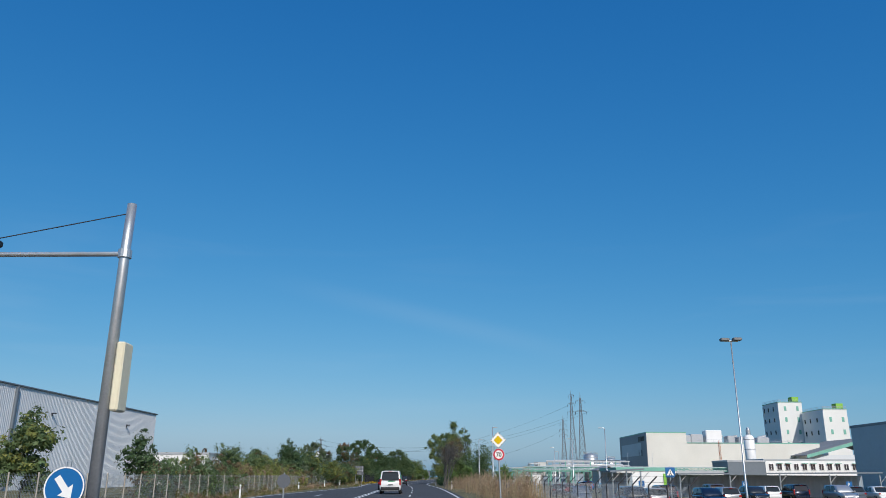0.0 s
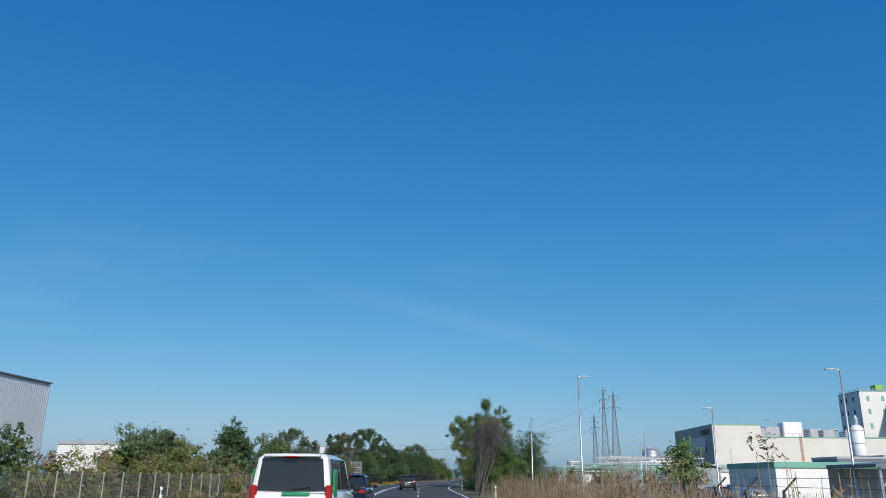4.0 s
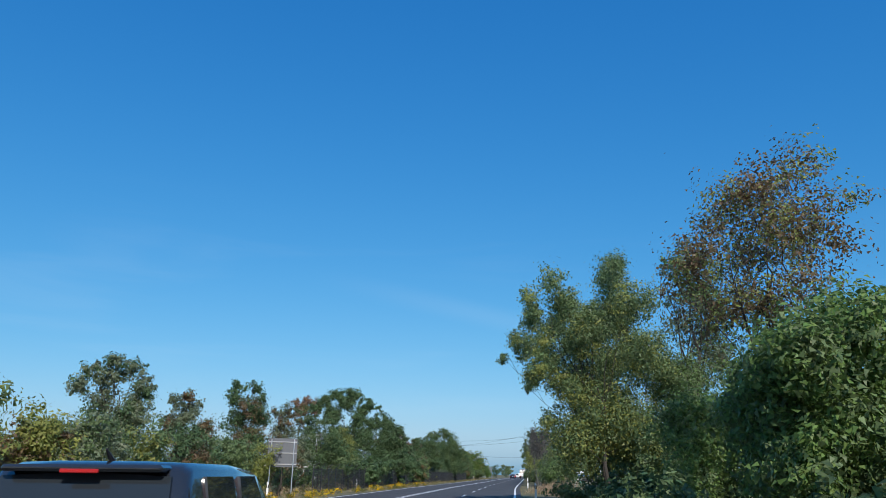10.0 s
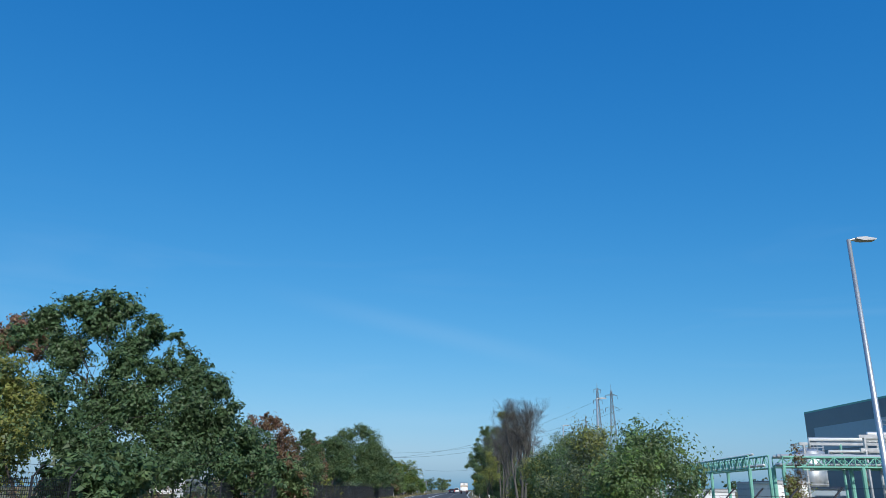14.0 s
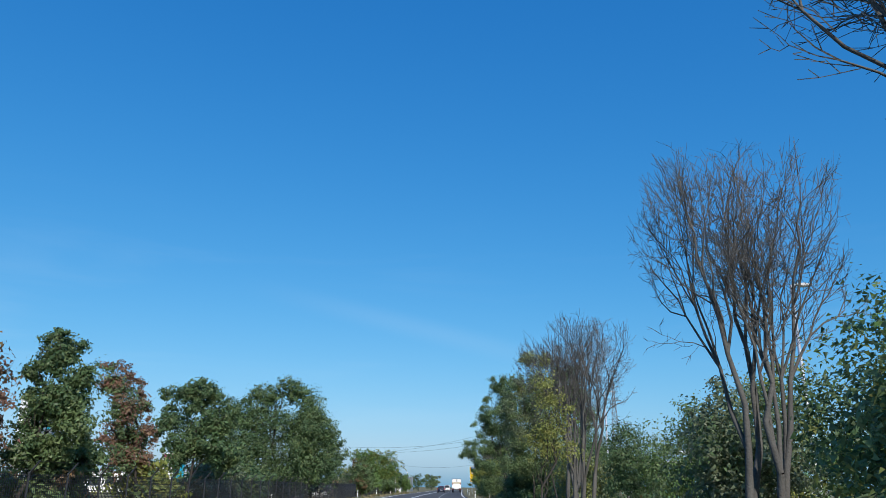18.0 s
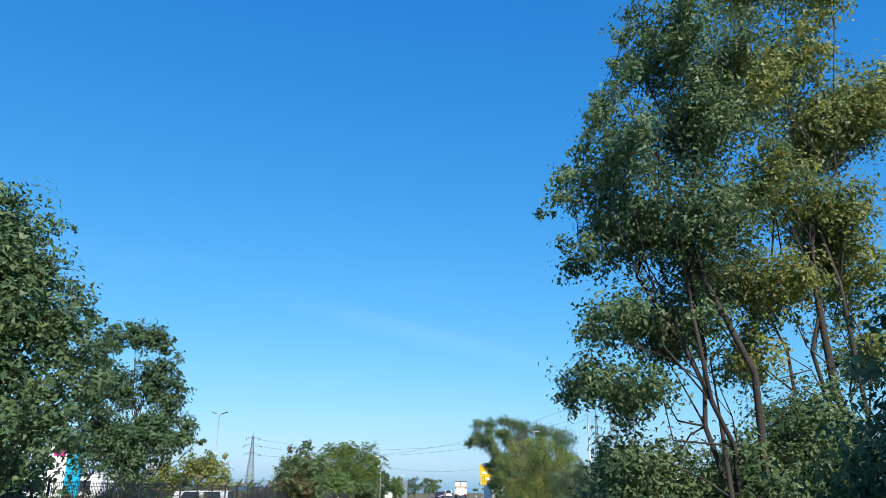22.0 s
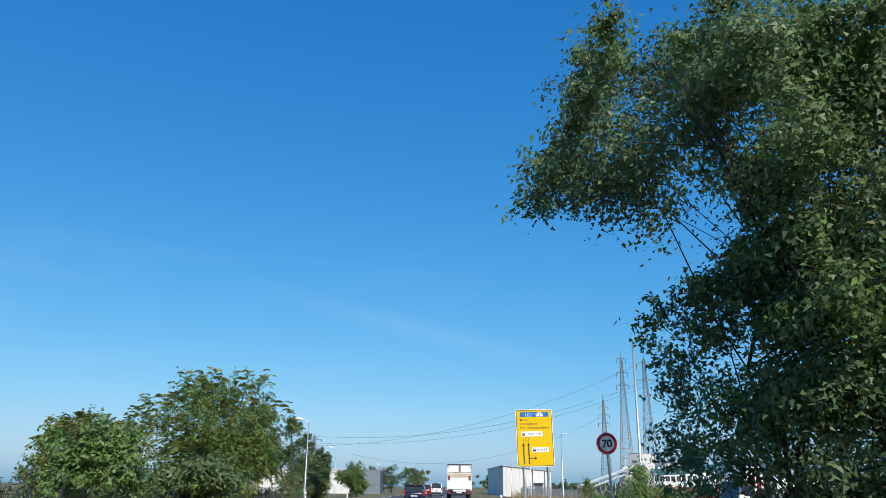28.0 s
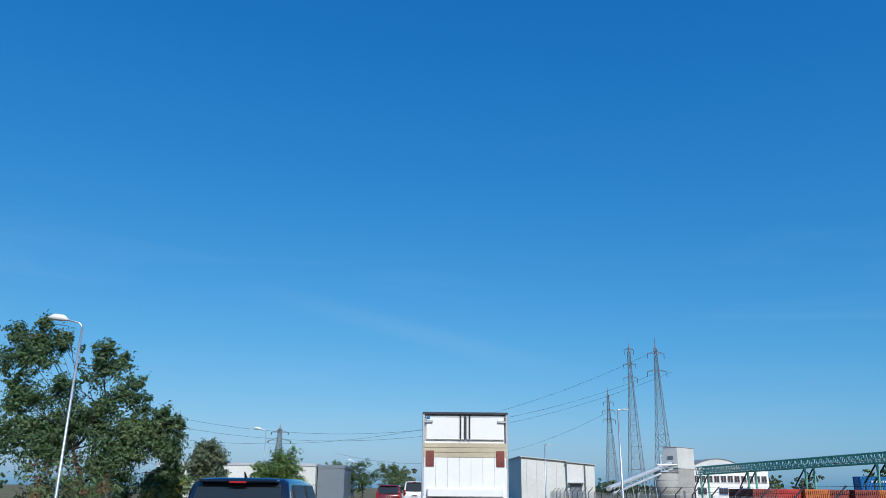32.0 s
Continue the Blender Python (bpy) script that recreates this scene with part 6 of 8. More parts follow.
bs = building("works_office", "white works building with a band of windows", 86.4, 109.4, 644, 656, -0.9, 7.3, WHITE, ROOFGREY, GREYPAINT, 0.3)
for k in range(11):
    window(bs, 88 + k * 2.0, 643.9, 4.8, 1.6, 1.9, "y", GREYPAINT)
for k in range(3):
    window(bs, 89.5 + k * 6.2, 643.9, 1.4, 2.6, 1.8, "y", SIGNBLUE)
vh = thing("vaulted_hall", "cream hall with shallow vaulted roof", "building", 101, 660, -0.9)
arc = [(-7.4 + 14.8 * k / 12, 10.0 + 2.0 * math.sin(math.pi * k / 12)) for k in range(13)]
part("wall", Shape().poly([(-7.4, 0)] + arc + [(7.4, 0)], 40, 0), PALEWALL, vh)
part("roof", Shape().poly([(x * 1.02, z + 0.16) for x, z in arc] + [(x * 1.02, z + 0.02) for x, z in reversed(arc)], 40.6, -0.3), ROOFGREY, vh)

conv = thing("conveyor", "inclined pale grey conveyor on steel trestles", "conveyor", 0, 0, -0.9)
c0, c1 = Vector((50.9, 600, 2.6)), Vector((77.6, 634.6, 9.6))
part("belt_housing", Shape().tube([c0, c1], 0.55, 8), PIPEWHITE, conv)
part("return_pipe", Shape().tube([c0 + Vector((1.2, 0, -1.0)), c1 + Vector((0, -1.0, -1.5))], 0.3, 8), PIPEWHITE, conv)
part("walkway", Shape().tube([c0 + Vector((-0.9, 0, 0.2)), c1 + Vector((-0.9, 0, 0.2))], 0.09, 5), GALV, conv)
for f in (0.12, 0.3, 0.48, 0.66, 0.84):
    q = c0.lerp(c1, f)
    for o in (-1.1, 1.1):
        part("leg", Shape().tube([(q.x + o, q.y, 0), (q.x + o * 0.4, q.y, q.z)], 0.12, 6), GALV, conv)
    part("brace", Shape().tube([(q.x - 1.0, q.y, q.z * 0.12), (q.x + 0.6, q.y, q.z * 0.8)], 0.07, 5), GALV, conv)
hop = thing("hopper", "round concrete hopper silo with steel platform", "silo", 74.1, 628.5, -0.9)
part("vessel", Shape().tube([(0, 0, 0), (0, 0, 7.0)], 3.3, 28), CONCRETE, hop, "", True)
for z in (1.4, 3.2, 5.0, 6.8):
    part("hoop", Shape().tube([(0, 0, z - 0.06), (0, 0, z + 0.06)], 3.35, 28), GREYPAINT, hop)
part("platform", Shape().tube([(0, 0, 7.0), (0, 0, 7.14)], 3.6, 20), GALV, hop)
for k in range(10):
    a = k * math.tau / 10
    part("rail_post", Shape().tube([(3.5 * math.cos(a), 3.5 * math.sin(a), 7.1), (3.5 * math.cos(a), 3.5 * math.sin(a), 8.2)], 0.05, 5), GALV, hop)
part("handrail", Shape().tube([(3.5 * math.cos(k * math.tau / 20), 3.5 * math.sin(k * math.tau / 20), 8.2) for k in range(21)], 0.06, 5), GALV, hop)
part("vent_pipe", Shape().tube([(-1.2, 0, 7.1), (-1.2, 0, 11.2), (-0.9, 0, 11.6)], 0.28, 8), PIPEWHITE, hop)
part("cross_pipe", Shape().tube([(-2.4, -0.5, 8.9), (3.4, 0.5, 9.1)], 0.26, 8), PIPEWHITE, hop)


def container(x, y, z, material, label, w=2.44, ln=6.06, h=2.6, rz=0):
    c = thing("shipping_container", label, "container", x, y, z, rz, "stacked containers")
    s = Shape()
    n = int(w / 0.22)
    for k in range(n):
        s.box((-w / 2 + 0.15 + k * (w - 0.3) / (n - 1), -ln / 2 - 0.02, h / 2), (0.11, 0.05, h - 0.3))
    n = int(ln / 0.28)
    for k in range(n):
        for sx in (-1, 1):
            s.box((sx * (w / 2 + 0.01), -ln / 2 + 0.2 + k * (ln - 0.4) / (n - 1), h / 2), (0.05, 0.14, h - 0.3))
    part("body", Shape().box((0, 0, h / 2), (w - 0.06, ln - 0.06, h - 0.04), 0.02), material, c)
    part("corrugation", s, material, c)
    for a in (-1, 1):
        for b in (-1, 1):
            part("corner_post", Shape().box((a * w / 2, b * ln / 2, h / 2), (0.12, 0.12, h), 0.02), material, c)
    return c


for x, y, z, m, lab in ((40.8, 500, -0.9, RUSTRED, "dark red steel container with ribbed sides"), (43.5, 500.6, -0.9, BRIGHTRED, "bright red steel container with ribbed sides"),
                        (46.2, 500, -0.9, ORANGE, "orange steel container with ribbed sides"), (48.9, 501.2, -0.9, RUSTRED, "dark red steel container with ribbed sides"),
                        (51.6, 500.4, -0.9, RUSTRED, "faded red steel container with ribbed sides"), (54.6, 503, -0.9, ORANGE, "orange steel container with ribbed sides"),
                        (57.4, 500, -0.9, SIGNBLUE, "blue steel container with ribbed sides"),
                        (36.5, 372, -0.9, ORANGE, "orange steel container with ribbed sides")):
    container(x, y, z, m, lab)
for z in (-0.9, 1.7):
    c = container(91.2, 562, z, SIGNBLUE, "large blue steel container in a stack of two", rz=90)
    for k in range(7):
        part("letter_bar", Shape().box((-1.27, -1.6 + k * 0.42, 1.7), (0.03, 0.24, 0.34)), PALEWALL, c, "pale lettering bar")
heap = solid("sand_heap", Shape().add([(5 * math.cos(a * .3927) * (0.6 + .4 * ((a * 7) % 3) / 2) * q, 4 * math.sin(a * .3927) * q, (1 - q) * 2.0) for q in (1, .7, .4, .1) for a in range(16)],
                                     [(i * 16 + a, i * 16 + (a + 1) % 16, (i + 1) * 16 + (a + 1) % 16, (i + 1) * 16 + a) for i in range(3) for a in range(16)] + [tuple(range(48, 64))]),
             SAND, "heap of brown sand and rubble", "sand heap", "", pose(24, 440, -0.9), True)

# beyond the carriageway, far end
building("white_logistics_hall", "long low pale grey hall behind the trees", -40, -12, 560, 590, -0.5, 5.2, PALEWALL, ROOFGREY, GREYPAINT)
building("dark_logistics_hall", "dark grey flat hall behind the trees", -11.8, -7.0, 562, 590, -0.5, 5.0, CLADDARK, ROOFGREY, CLADDARK)
lw = building("white_depot", "low white depot with glazed front", -100, -64, 440, 470, -0.5, 4.6, WHITE, ROOFGREY, GREYPAINT)
for k in range(8):
    window(lw, -97 + 4.2 * k, 439.9, 2.2, 3.0, 2.0, "y", DARKSTEEL)
ban = thing("sign_pylon", "tall bright blue advertising pylon with magenta panel", "sign", -61.7, 419.7, -0.5)
part("blue_panel", Shape().box((0.9, 0, 5.4), (2.4, 0.9, 10.8), 0.06), CYAN, ban)
part("white_panel", Shape().box((-1.9, 0.05, 4.6), (3.0, 0.7, 9.2), 0.06), WHITE, ban)
part("magenta_panel", Shape().box((-1.7, -0.34, 8.2), (2.0, 0.14, 1.4), 0.02), MAGENTA, ban)
bt = thing("company_building", "grey tower block with blue sign shapes", "building", -48.5, 324, -0.5)
part("wall", walls(Shape(), -2.6, 1.0, 0, 9, 0, 11.6), CLAD, bt)
part("front", Shape().box((0.4, -0.1, 6.0), (2.6, 0.16, 11.0)), CLADDARK, bt)
part("roof", Shape().box((-0.8, 4.5, 11.7), (3.4, 8.8, 0.2)), ROOFGREY, bt)
for k in range(3):
    part("sign_shape", Shape().box((-0.3 + k * 0.75, -0.24, 8.6), (0.5, 0.08, 1.0), 0.02), CYAN, bt, "blue sign shape")


# ---- power line ----
def pylon(x, y, h, base, arms, label, leg=0.22, rod=0.11):
    p = thing("electricity_pylon", label, "pylon", x, y, -0.9)
    wt = max(1.2, h * 0.016)

    def half(z):
        return base / 2 + (wt / 2 - base / 2) * min(1, (z / (h * 0.86))) ** 0.8

    for a, b in ((-1, -1), (1, -1), (1, 1), (-1, 1)):
        part("leg", Shape().tube([(a * half(z), b * half(z), z) for z in [h * 0.93 * k / 6 for k in range(7)]], [leg, leg, leg * .9, leg * .8, leg * .7, leg * .6, leg * .5], 6), PYLONGREY, p)
    s, n = Shape(), 15
    zs = [h * 0.92 * (1 - (1 - k / n) ** 1.25) for k in range(n + 1)]
    for k in range(n):
        u, v = half(zs[k]), half(zs[k + 1])
        for i, (a, b, c, d) in enumerate(((-1, -1, 1, -1), (1, -1, 1, 1), (1, 1, -1, 1), (-1, 1, -1, -1))):
            s.tube([(a * u, b * u, zs[k]), (c * v, d * v, zs[k + 1])], rod, 4, False)
            s.tube([(c * u, d * u, zs[k]), (a * v, b * v, zs[k + 1])], rod, 4, False)
            s.tube([(a * v, b * v, zs[k + 1]), (c * v, d * v, zs[k + 1])], rod, 4, False)
    part("lattice", s, PYLONGREY, p)
    for z, w in arms:
        q = half(z)
        part("crossarm", Shape().tube([(-w, 0, z), (w, 0, z)], rod * 1.3, 5).tube([(-w, 0, z), (0, -q, z + w * .3), (w, 0, z)], rod, 4).tube([(-w, 0, z), (0, q, z + w * .3), (w, 0, z)], rod, 4), PYLONGREY, p)
        for sx in (-1, 1):
            part("insulator", Shape().tube([(sx * w, 0, z), (sx * w, 0, z - h * 0.035)], [0.22, 0.16], 6), DARKSTEEL, p)
    part("spike", Shape().tube([(0, 0, h * 0.92), (0, 0, h)], [wt * 0.3, 0.08], 5), PYLONGREY, p)
    return p


pylon(165.7, 970, 109, 11.5, ((102, 3.5), (91, 4.5), (81, 5)), "tall grey lattice electricity pylon")
pylon(166.4, 911, 100, 11.5, ((89, 5.5), (77, 6.5)), "tall grey lattice electricity pylon with two crossarms")
pylon(164.0, 1031, 82, 10, ((70, 4), (63, 5), (56, 5)), "grey lattice electricity pylon further off")
pylon(-137, 900, 47, 8, ((42, 5), (36, 7), (30, 6)), "distant grey lattice electricity pylon", 0.2, 0.1)
pylon(-42, 700, 24, 5, ((21, 3), (18, 4)), "small distant lattice electricity pylon", 0.14, 0.07)
for k, (a, b) in enumerate((((168, 911, 76), (-137, 900, 41)), ((176, 911, 76), (-132, 900, 35)), ((160, 911, 87), (-142, 900, 29)), ((165, 1031, 62), (-60, 1100, 30)))):
    a, b = Vector(a), Vector(b)
    pts = [a.lerp(b, i / 16) - Vector((0, 0, 22 * (1 - (2 * i / 16 - 1) ** 2))) for i in range(17)]
    solid("power_line", Shape().tube(pts, 0.07, 4), DARKSTEEL, "thin sagging overhead power cable", "cable")
far = np.random.default_rng(4)
for k in range(40):  # low woods on the horizon
    if k < 22:
        x, y, h = -190 + k * 24 + far.uniform(-8, 8), 640 + far.uniform(0, 200), 9 + far.uniform(-2, 3)
    else:  # the wooded rise behind the container yard
        x, y, h = 60 + 15 * (k - 22) + far.uniform(-4, 4), 790 + far.uniform(-30, 60), 12 + far.uniform(-3, 3)
    if -20 < x < 30:
        y = 660
    h = 4.5 if 40 < x < 128 else h * 0.85
    tree(x, y, h, 9 if k < 22 else 12, (MID, DRK, GRY)[k % 3], "distant wood on the horizon", 700, 1.35, 0.0, None, 400 + k, -0.7, None, .2, 0, 9, "wood", "wood")
# small sheds and vehicles' loading bays low in the works
for x0, x1, y0, y1, h, m in ((22.5, 28, 262, 268, 1.4, CLAD), (30, 33, 256, 262, 2.2, WHITE), (35, 43, 268, 274, 1.7, BLUEGREY), (24, 27.5, 296, 301, 1.9, BLUEGREY), (29, 38, 310, 318, 2.2, CLAD), (46, 56, 300, 308, 2.6, BLUEGREY)):
    building("works_shed", "small flat-roofed shed among the pipework", x0, x1, y0, y1, -0.9, h, m, ROOFGREY, GREYPAINT, 0.2)

# ---- signs and lamps ----
def round_70(x, y, zc, r, diamond, label, lean=-2.0):
    """A speed sign on its post, facing the traffic, if asked with a priority road sign above it."""
    t = thing("speed_limit_sign", label, "road sign", x, y, 0, 2)
    t.matrix_basis = t.matrix_basis @ pose(0, 0, 0, 0, lean, 0)
    top = zc + (1.12 * r / 0.3 if diamond else r + 0.03)
    zg = height(x - lane(y))
    part("post", Shape().tube([(0, 0.06, zg - 0.1), (0, 0.06, top)], 0.038, 12), GALV, t)
    part("plate", Shape().disc((0, 0, zc), r, 0.012, 40), SIGNBACK, t)
    part("face", Shape().disc((0, -0.010, zc), r * 0.985, 0.006, 40), SIGNWHITE, t)
    part("red_ring", Shape().ring((0, -0.016, zc), r * 0.70, r * 0.955, 0.006), SIGNRED, t)
    me = text_mesh("70", r * 1.0, SIGNBLACK, 0.002, 0.95, 0.022)
    xs = [v.co.x for v in me.vertices]
    zs = [v.co.z for v in me.vertices]
    part("number", me, None, t, "black figures 70", False, pose(-(min(xs) + max(xs)) / 2, -0.021, zc - (min(zs) + max(zs)) / 2))
    for z in (zc - r * .4, zc + r * .4):
        part("clamp", Shape().box((0, 0.045, z), (0.14, 0.09, 0.03), 0.005), GALV, t)
    if diamond:
        zd, q = zc + 0.72 * r / 0.3, 0.42 * r / 0.3
        for nm, k, dy, m in (("diamond_plate", 1.0, 0.0, SIGNBACK), ("diamond_border", 0.985, -0.008, SIGNWHITE), ("diamond_line", 0.945, -0.012, SIGNBLACK), ("diamond_white", 0.90, -0.016, SIGNWHITE),
                             ("diamond_yellow", 0.56, -0.020, YELLOW)):
            c = 0.06 * q
            o = [(s * (q * k - c) if a else s * c * 0, 0) for a, s in ()]
            pts = [(-q * k, -0.0), (-q * k + c, -c), (-c, -q * k + c), (c, -q * k + c), (q * k - c, -c), (q * k, 0.0), (q * k - c, c), (c, q * k - c), (-c, q * k - c), (-q * k + c, c)]
            part(nm, Shape().poly([(a, zd + b) for a, b in pts], 0.006 if dy else 0.012, dy), m, t)
    return t


round_70(3.14, 40.45, 2.5, 0.30, True, "round 70 speed limit sign under a yellow priority diamond")
round_70(7.65, 385.3, 2.60, 0.30, False, "round red-rimmed 70 speed limit sign on a post", -3.8)

# the yellow direction board
board = thing("direction_board", "large yellow direction board with black arrows and place names", "road sign", 9.26, 409.7, 0, -1.5)
board.matrix_basis = board.matrix_basis @ pose(0, 0, 0, 0, -1.6, 0)
BW, BH, BZ = 2.22, 3.34, 2.55


def rounded(w, h, z0, r=0.12, n=5):
    pts = []
    for cx, cz, a0 in ((w / 2 - r, z0 + r, -90), (w / 2 - r, z0 + h - r, 0), (-w / 2 + r, z0 + h - r, 90), (-w / 2 + r, z0 + r, 180)):
        pts += [(cx + r * math.cos(radians(a0 + 90 * k / n)), cz + r * math.sin(radians(a0 + 90 * k / n))) for k in range(n + 1)]
    return pts


part("plate", Shape().poly(rounded(BW, BH, BZ), 0.04, 0), SIGNBACK, board, "grey metal back")
part("white_rim", Shape().poly(rounded(BW - 0.01, BH - 0.01, BZ + 0.005), 0.004, -0.004), SIGNWHITE, board)
part("black_line", Shape().poly(rounded(BW - 0.075, BH - 0.075, BZ + 0.0375, 0.1), 0.004, -0.008), SIGNBLACK, board)
part("yellow_face", Shape().poly(rounded(BW - 0.145, BH - 0.145, BZ + 0.0725, 0.09), 0.004, -0.012), YELLOW, board)
BT = BZ + BH


def flat(name, x, z, w, h, m, dy=-0.016, label="", parent=None):
    return part(name, Shape().box((x, dy, z), (w, 0.004, h)), m, parent or board, label)


def words(txt, x, z, size, m, dy=-0.0165, width=None, name="lettering"):
    me = text_mesh(txt, size, m, 0.0015, 1.06, 0.006)
    k = 1.0
    if width:
        k = width / max(v.co.x for v in me.vertices)
    ob = part(name, me, None, board, "", False, pose(x, dy, z) @ Matrix.Diagonal((k, 1, 1, 1)))
    return ob


flat("blue_panel", 0.03, BT - 0.30, 1.72, 0.29, SIGNBLUE)
part("motorway_frame", Shape().poly(rounded(0.36, 0.20, BT - 0.405, 0.05), 0.004, -0.022), SIGNWHITE, board, "", False, pose(-0.32, 0, 0))
part("motorway_badge", Shape().poly(rounded(0.33, 0.17, BT - 0.39, 0.04), 0.003, -0.024), SIGNBLUE, board, "", False, pose(-0.32, 0, 0))
words("61", -0.41, BT - 0.37, 0.17, SIGNWHITE, -0.0265)
part("motorway_symbol", Shape().poly([(0.12, BT - 0.42), (0.26, BT - 0.18), (0.32, BT - 0.18), (0.32, BT - 0.42)], 0.004, -0.022), SIGNWHITE, board)
part("motorway_symbol", Shape().poly([(0.36, BT - 0.42), (0.36, BT - 0.18), (0.42, BT - 0.18), (0.56, BT - 0.42)], 0.004, -0.022), SIGNWHITE, board)
flat("motorway_symbol", 0.34, BT - 0.29, 0.60, 0.022, SIGNWHITE, -0.024)
words("Mainz", -0.86, BT - 0.68, 0.185, SIGNBLACK, width=0.50)
words("Oppenheim", -0.86, BT - 0.91, 0.185, SIGNBLACK, width=1.02)
words("Wo.-Rheindürkheim", -0.86, BT - 1.14, 0.185, SIGNBLACK, width=1.74)
flat("white_panel", -0.17, BT - 1.44, 1.26, 0.29, SIGNWHITE)
words("Nord I+II", -0.42, BT - 1.50, 0.19, SIGNBLACK, -0.021, 0.78)
flat("white_panel", 0.30, BT - 2.36, 0.98, 0.29, SIGNWHITE)
words("Nord I/5", 0.10, BT - 2.42, 0.19, SIGNBLACK, -0.021, 0.58)
for px, pz in ((-0.66, BT - 1.44), (-0.05, BT - 2.36)):
    s = Shape()
    s.box((px, -0.021, pz - 0.06), (0.20, 0.004, 0.07))
    for k in range(3):
        s.box((px - 0.06 + 0.06 * k, -0.021, pz + 0.02), (0.025, 0.004, 0.11))
    part("factory_symbol", s, SIGNBLACK, board, "small black factory symbol")
part("road_badge", Shape().poly(rounded(0.34, 0.19, BT - 1.84, 0.04), 0.003, -0.016), SIGNBLACK, board, "", False, pose(-0.54, 0, 0))
part("road_badge_face", Shape().poly(rounded(0.31, 0.16, BT - 1.825, 0.035), 0.003, -0.019), YELLOW, board, "", False, pose(-0.54, 0, 0))
words("9", -0.59, BT - 1.80, 0.15, SIGNBLACK, -0.022)
for px in (-0.70, -0.40):
    part("arrow", Shape().poly([(px - 0.036, BZ + 0.17), (px + 0.036, BZ + 0.17), (px + 0.036, BT - 2.10), (px + 0.10, BT - 2.12), (px, BT - 1.95), (px - 0.10, BT - 2.12), (px - 0.036, BT - 2.10)], 0.004, -0.017), SIGNBLACK, board, "black lane arrow")
part("arrow", Shape().poly([(-0.375, BZ + 0.475), (-0.05, BZ + 0.475), (-0.07, BZ + 0.41), (0.09, BZ + 0.5), (-0.07, BZ + 0.59), (-0.05, BZ + 0.525), (-0.375, BZ + 0.525)], 0.004, -0.017), SIGNBLACK, board, "black turning arrow")
for px in (-0.72, 0.72):
    for py in (0.07, 0.55):
        part("post", Shape().tube([(px, py if py < .3 else py + 0.5, height(4.5) - 0.1), (px, 0.09 if py < .3 else 0.16, BZ + 2.4)], 0.045, 10), GALV, board)
    for z in (0.9, 1.7):
        part("strut", Shape().tube([(px, 0.08, z), (px, 0.95 - 0.27 * z, z)], 0.022, 6), GALV, board)

# the board for the traffic coming the other way, seen from behind
back = thing("direction_board", "grey back of a direction board on two lattice posts", "road sign", -18.3, 179.7, 0, 15)
part("plate", Shape().poly(rounded(2.0, 1.95, 1.75, 0.08), 0.03, 0.06), SIGNBACK, back)
for z in (1.95, 2.7, 3.45):
    part("rail", Shape().box((0, 0.02, z), (1.96, 0.05, 0.06), 0.008), GALV, back)
for px in (-0.78, 0.78):
    part("post", Shape().tube([(px - .04, 0.0, -0.6), (px, 0, 3.65)], 0.04, 8), GALV, back)
    part("post", Shape().tube([(px - .04, -0.75, -0.6), (px, -0.05, 3.5)], 0.035, 8), GALV, back)
    for z in (0.2, 1.1, 2.0):
        part("strut", Shape().tube([(px, 0, z), (px, -0.62 + 0.17 * z, z + 0.3)], 0.018, 5), GALV, back)


def small_sign(x, y, z, r, kind_of, label, rz=0):
    t = thing("road_sign", label, "road sign", x, y, 0, rz)
    zg = height(x - lane(y))
    part("post", Shape().tube([(0, 0.06, zg - 0.1), (0, 0.06, z + r + 0.08)], 0.035, 10), GALV, t)
    if kind_of == "arrow":
        part("plate", Shape().disc((0, 0, z), r, 0.03, 40), SIGNBLUE, t)
        part("rim", Shape().ring((0, -0.018, z), r * 0.93, r, 0.006), SIGNWHITE, t)
        a = Shape().poly([(-0.05, 0.20), (0.05, 0.20), (0.05, -0.04), (0.14, -0.04), (0, -0.2), (-0.14, -0.04), (-0.05, -0.04)], 0.006)
        part("arrow", a, SIGNWHITE, t, "white arrow", False, pose(0, -0.024, z, 0, -38, 0))
    elif kind_of == "back":
        part("plate", Shape().disc((0, 0, z), r, 0.02, 36), SIGNBACK, t)
    else:
        part("plate", Shape().poly(rounded(2 * r, 2 * r, z - r, 0.05), 0.03, 0), SIGNBLUE, t)
        part("white_triangle", Shape().poly([(-r * .8, z - r * .62), (r * .8, z - r * .62), (0, z + r * .72)], 0.006, -0.008), SIGNWHITE, t)
        part("symbol", Shape().poly([(-.10, z - .2), (.0, z + .02), (.12, z - .2), (.06, z - .2), (0, z - .06), (-.05, z - .2)], 0.004, -0.013).disc((0, -0.012, z + 0.08), 0.04, 0.006, 12), SIGNBLACK, t, "black crossing symbol")
    return t


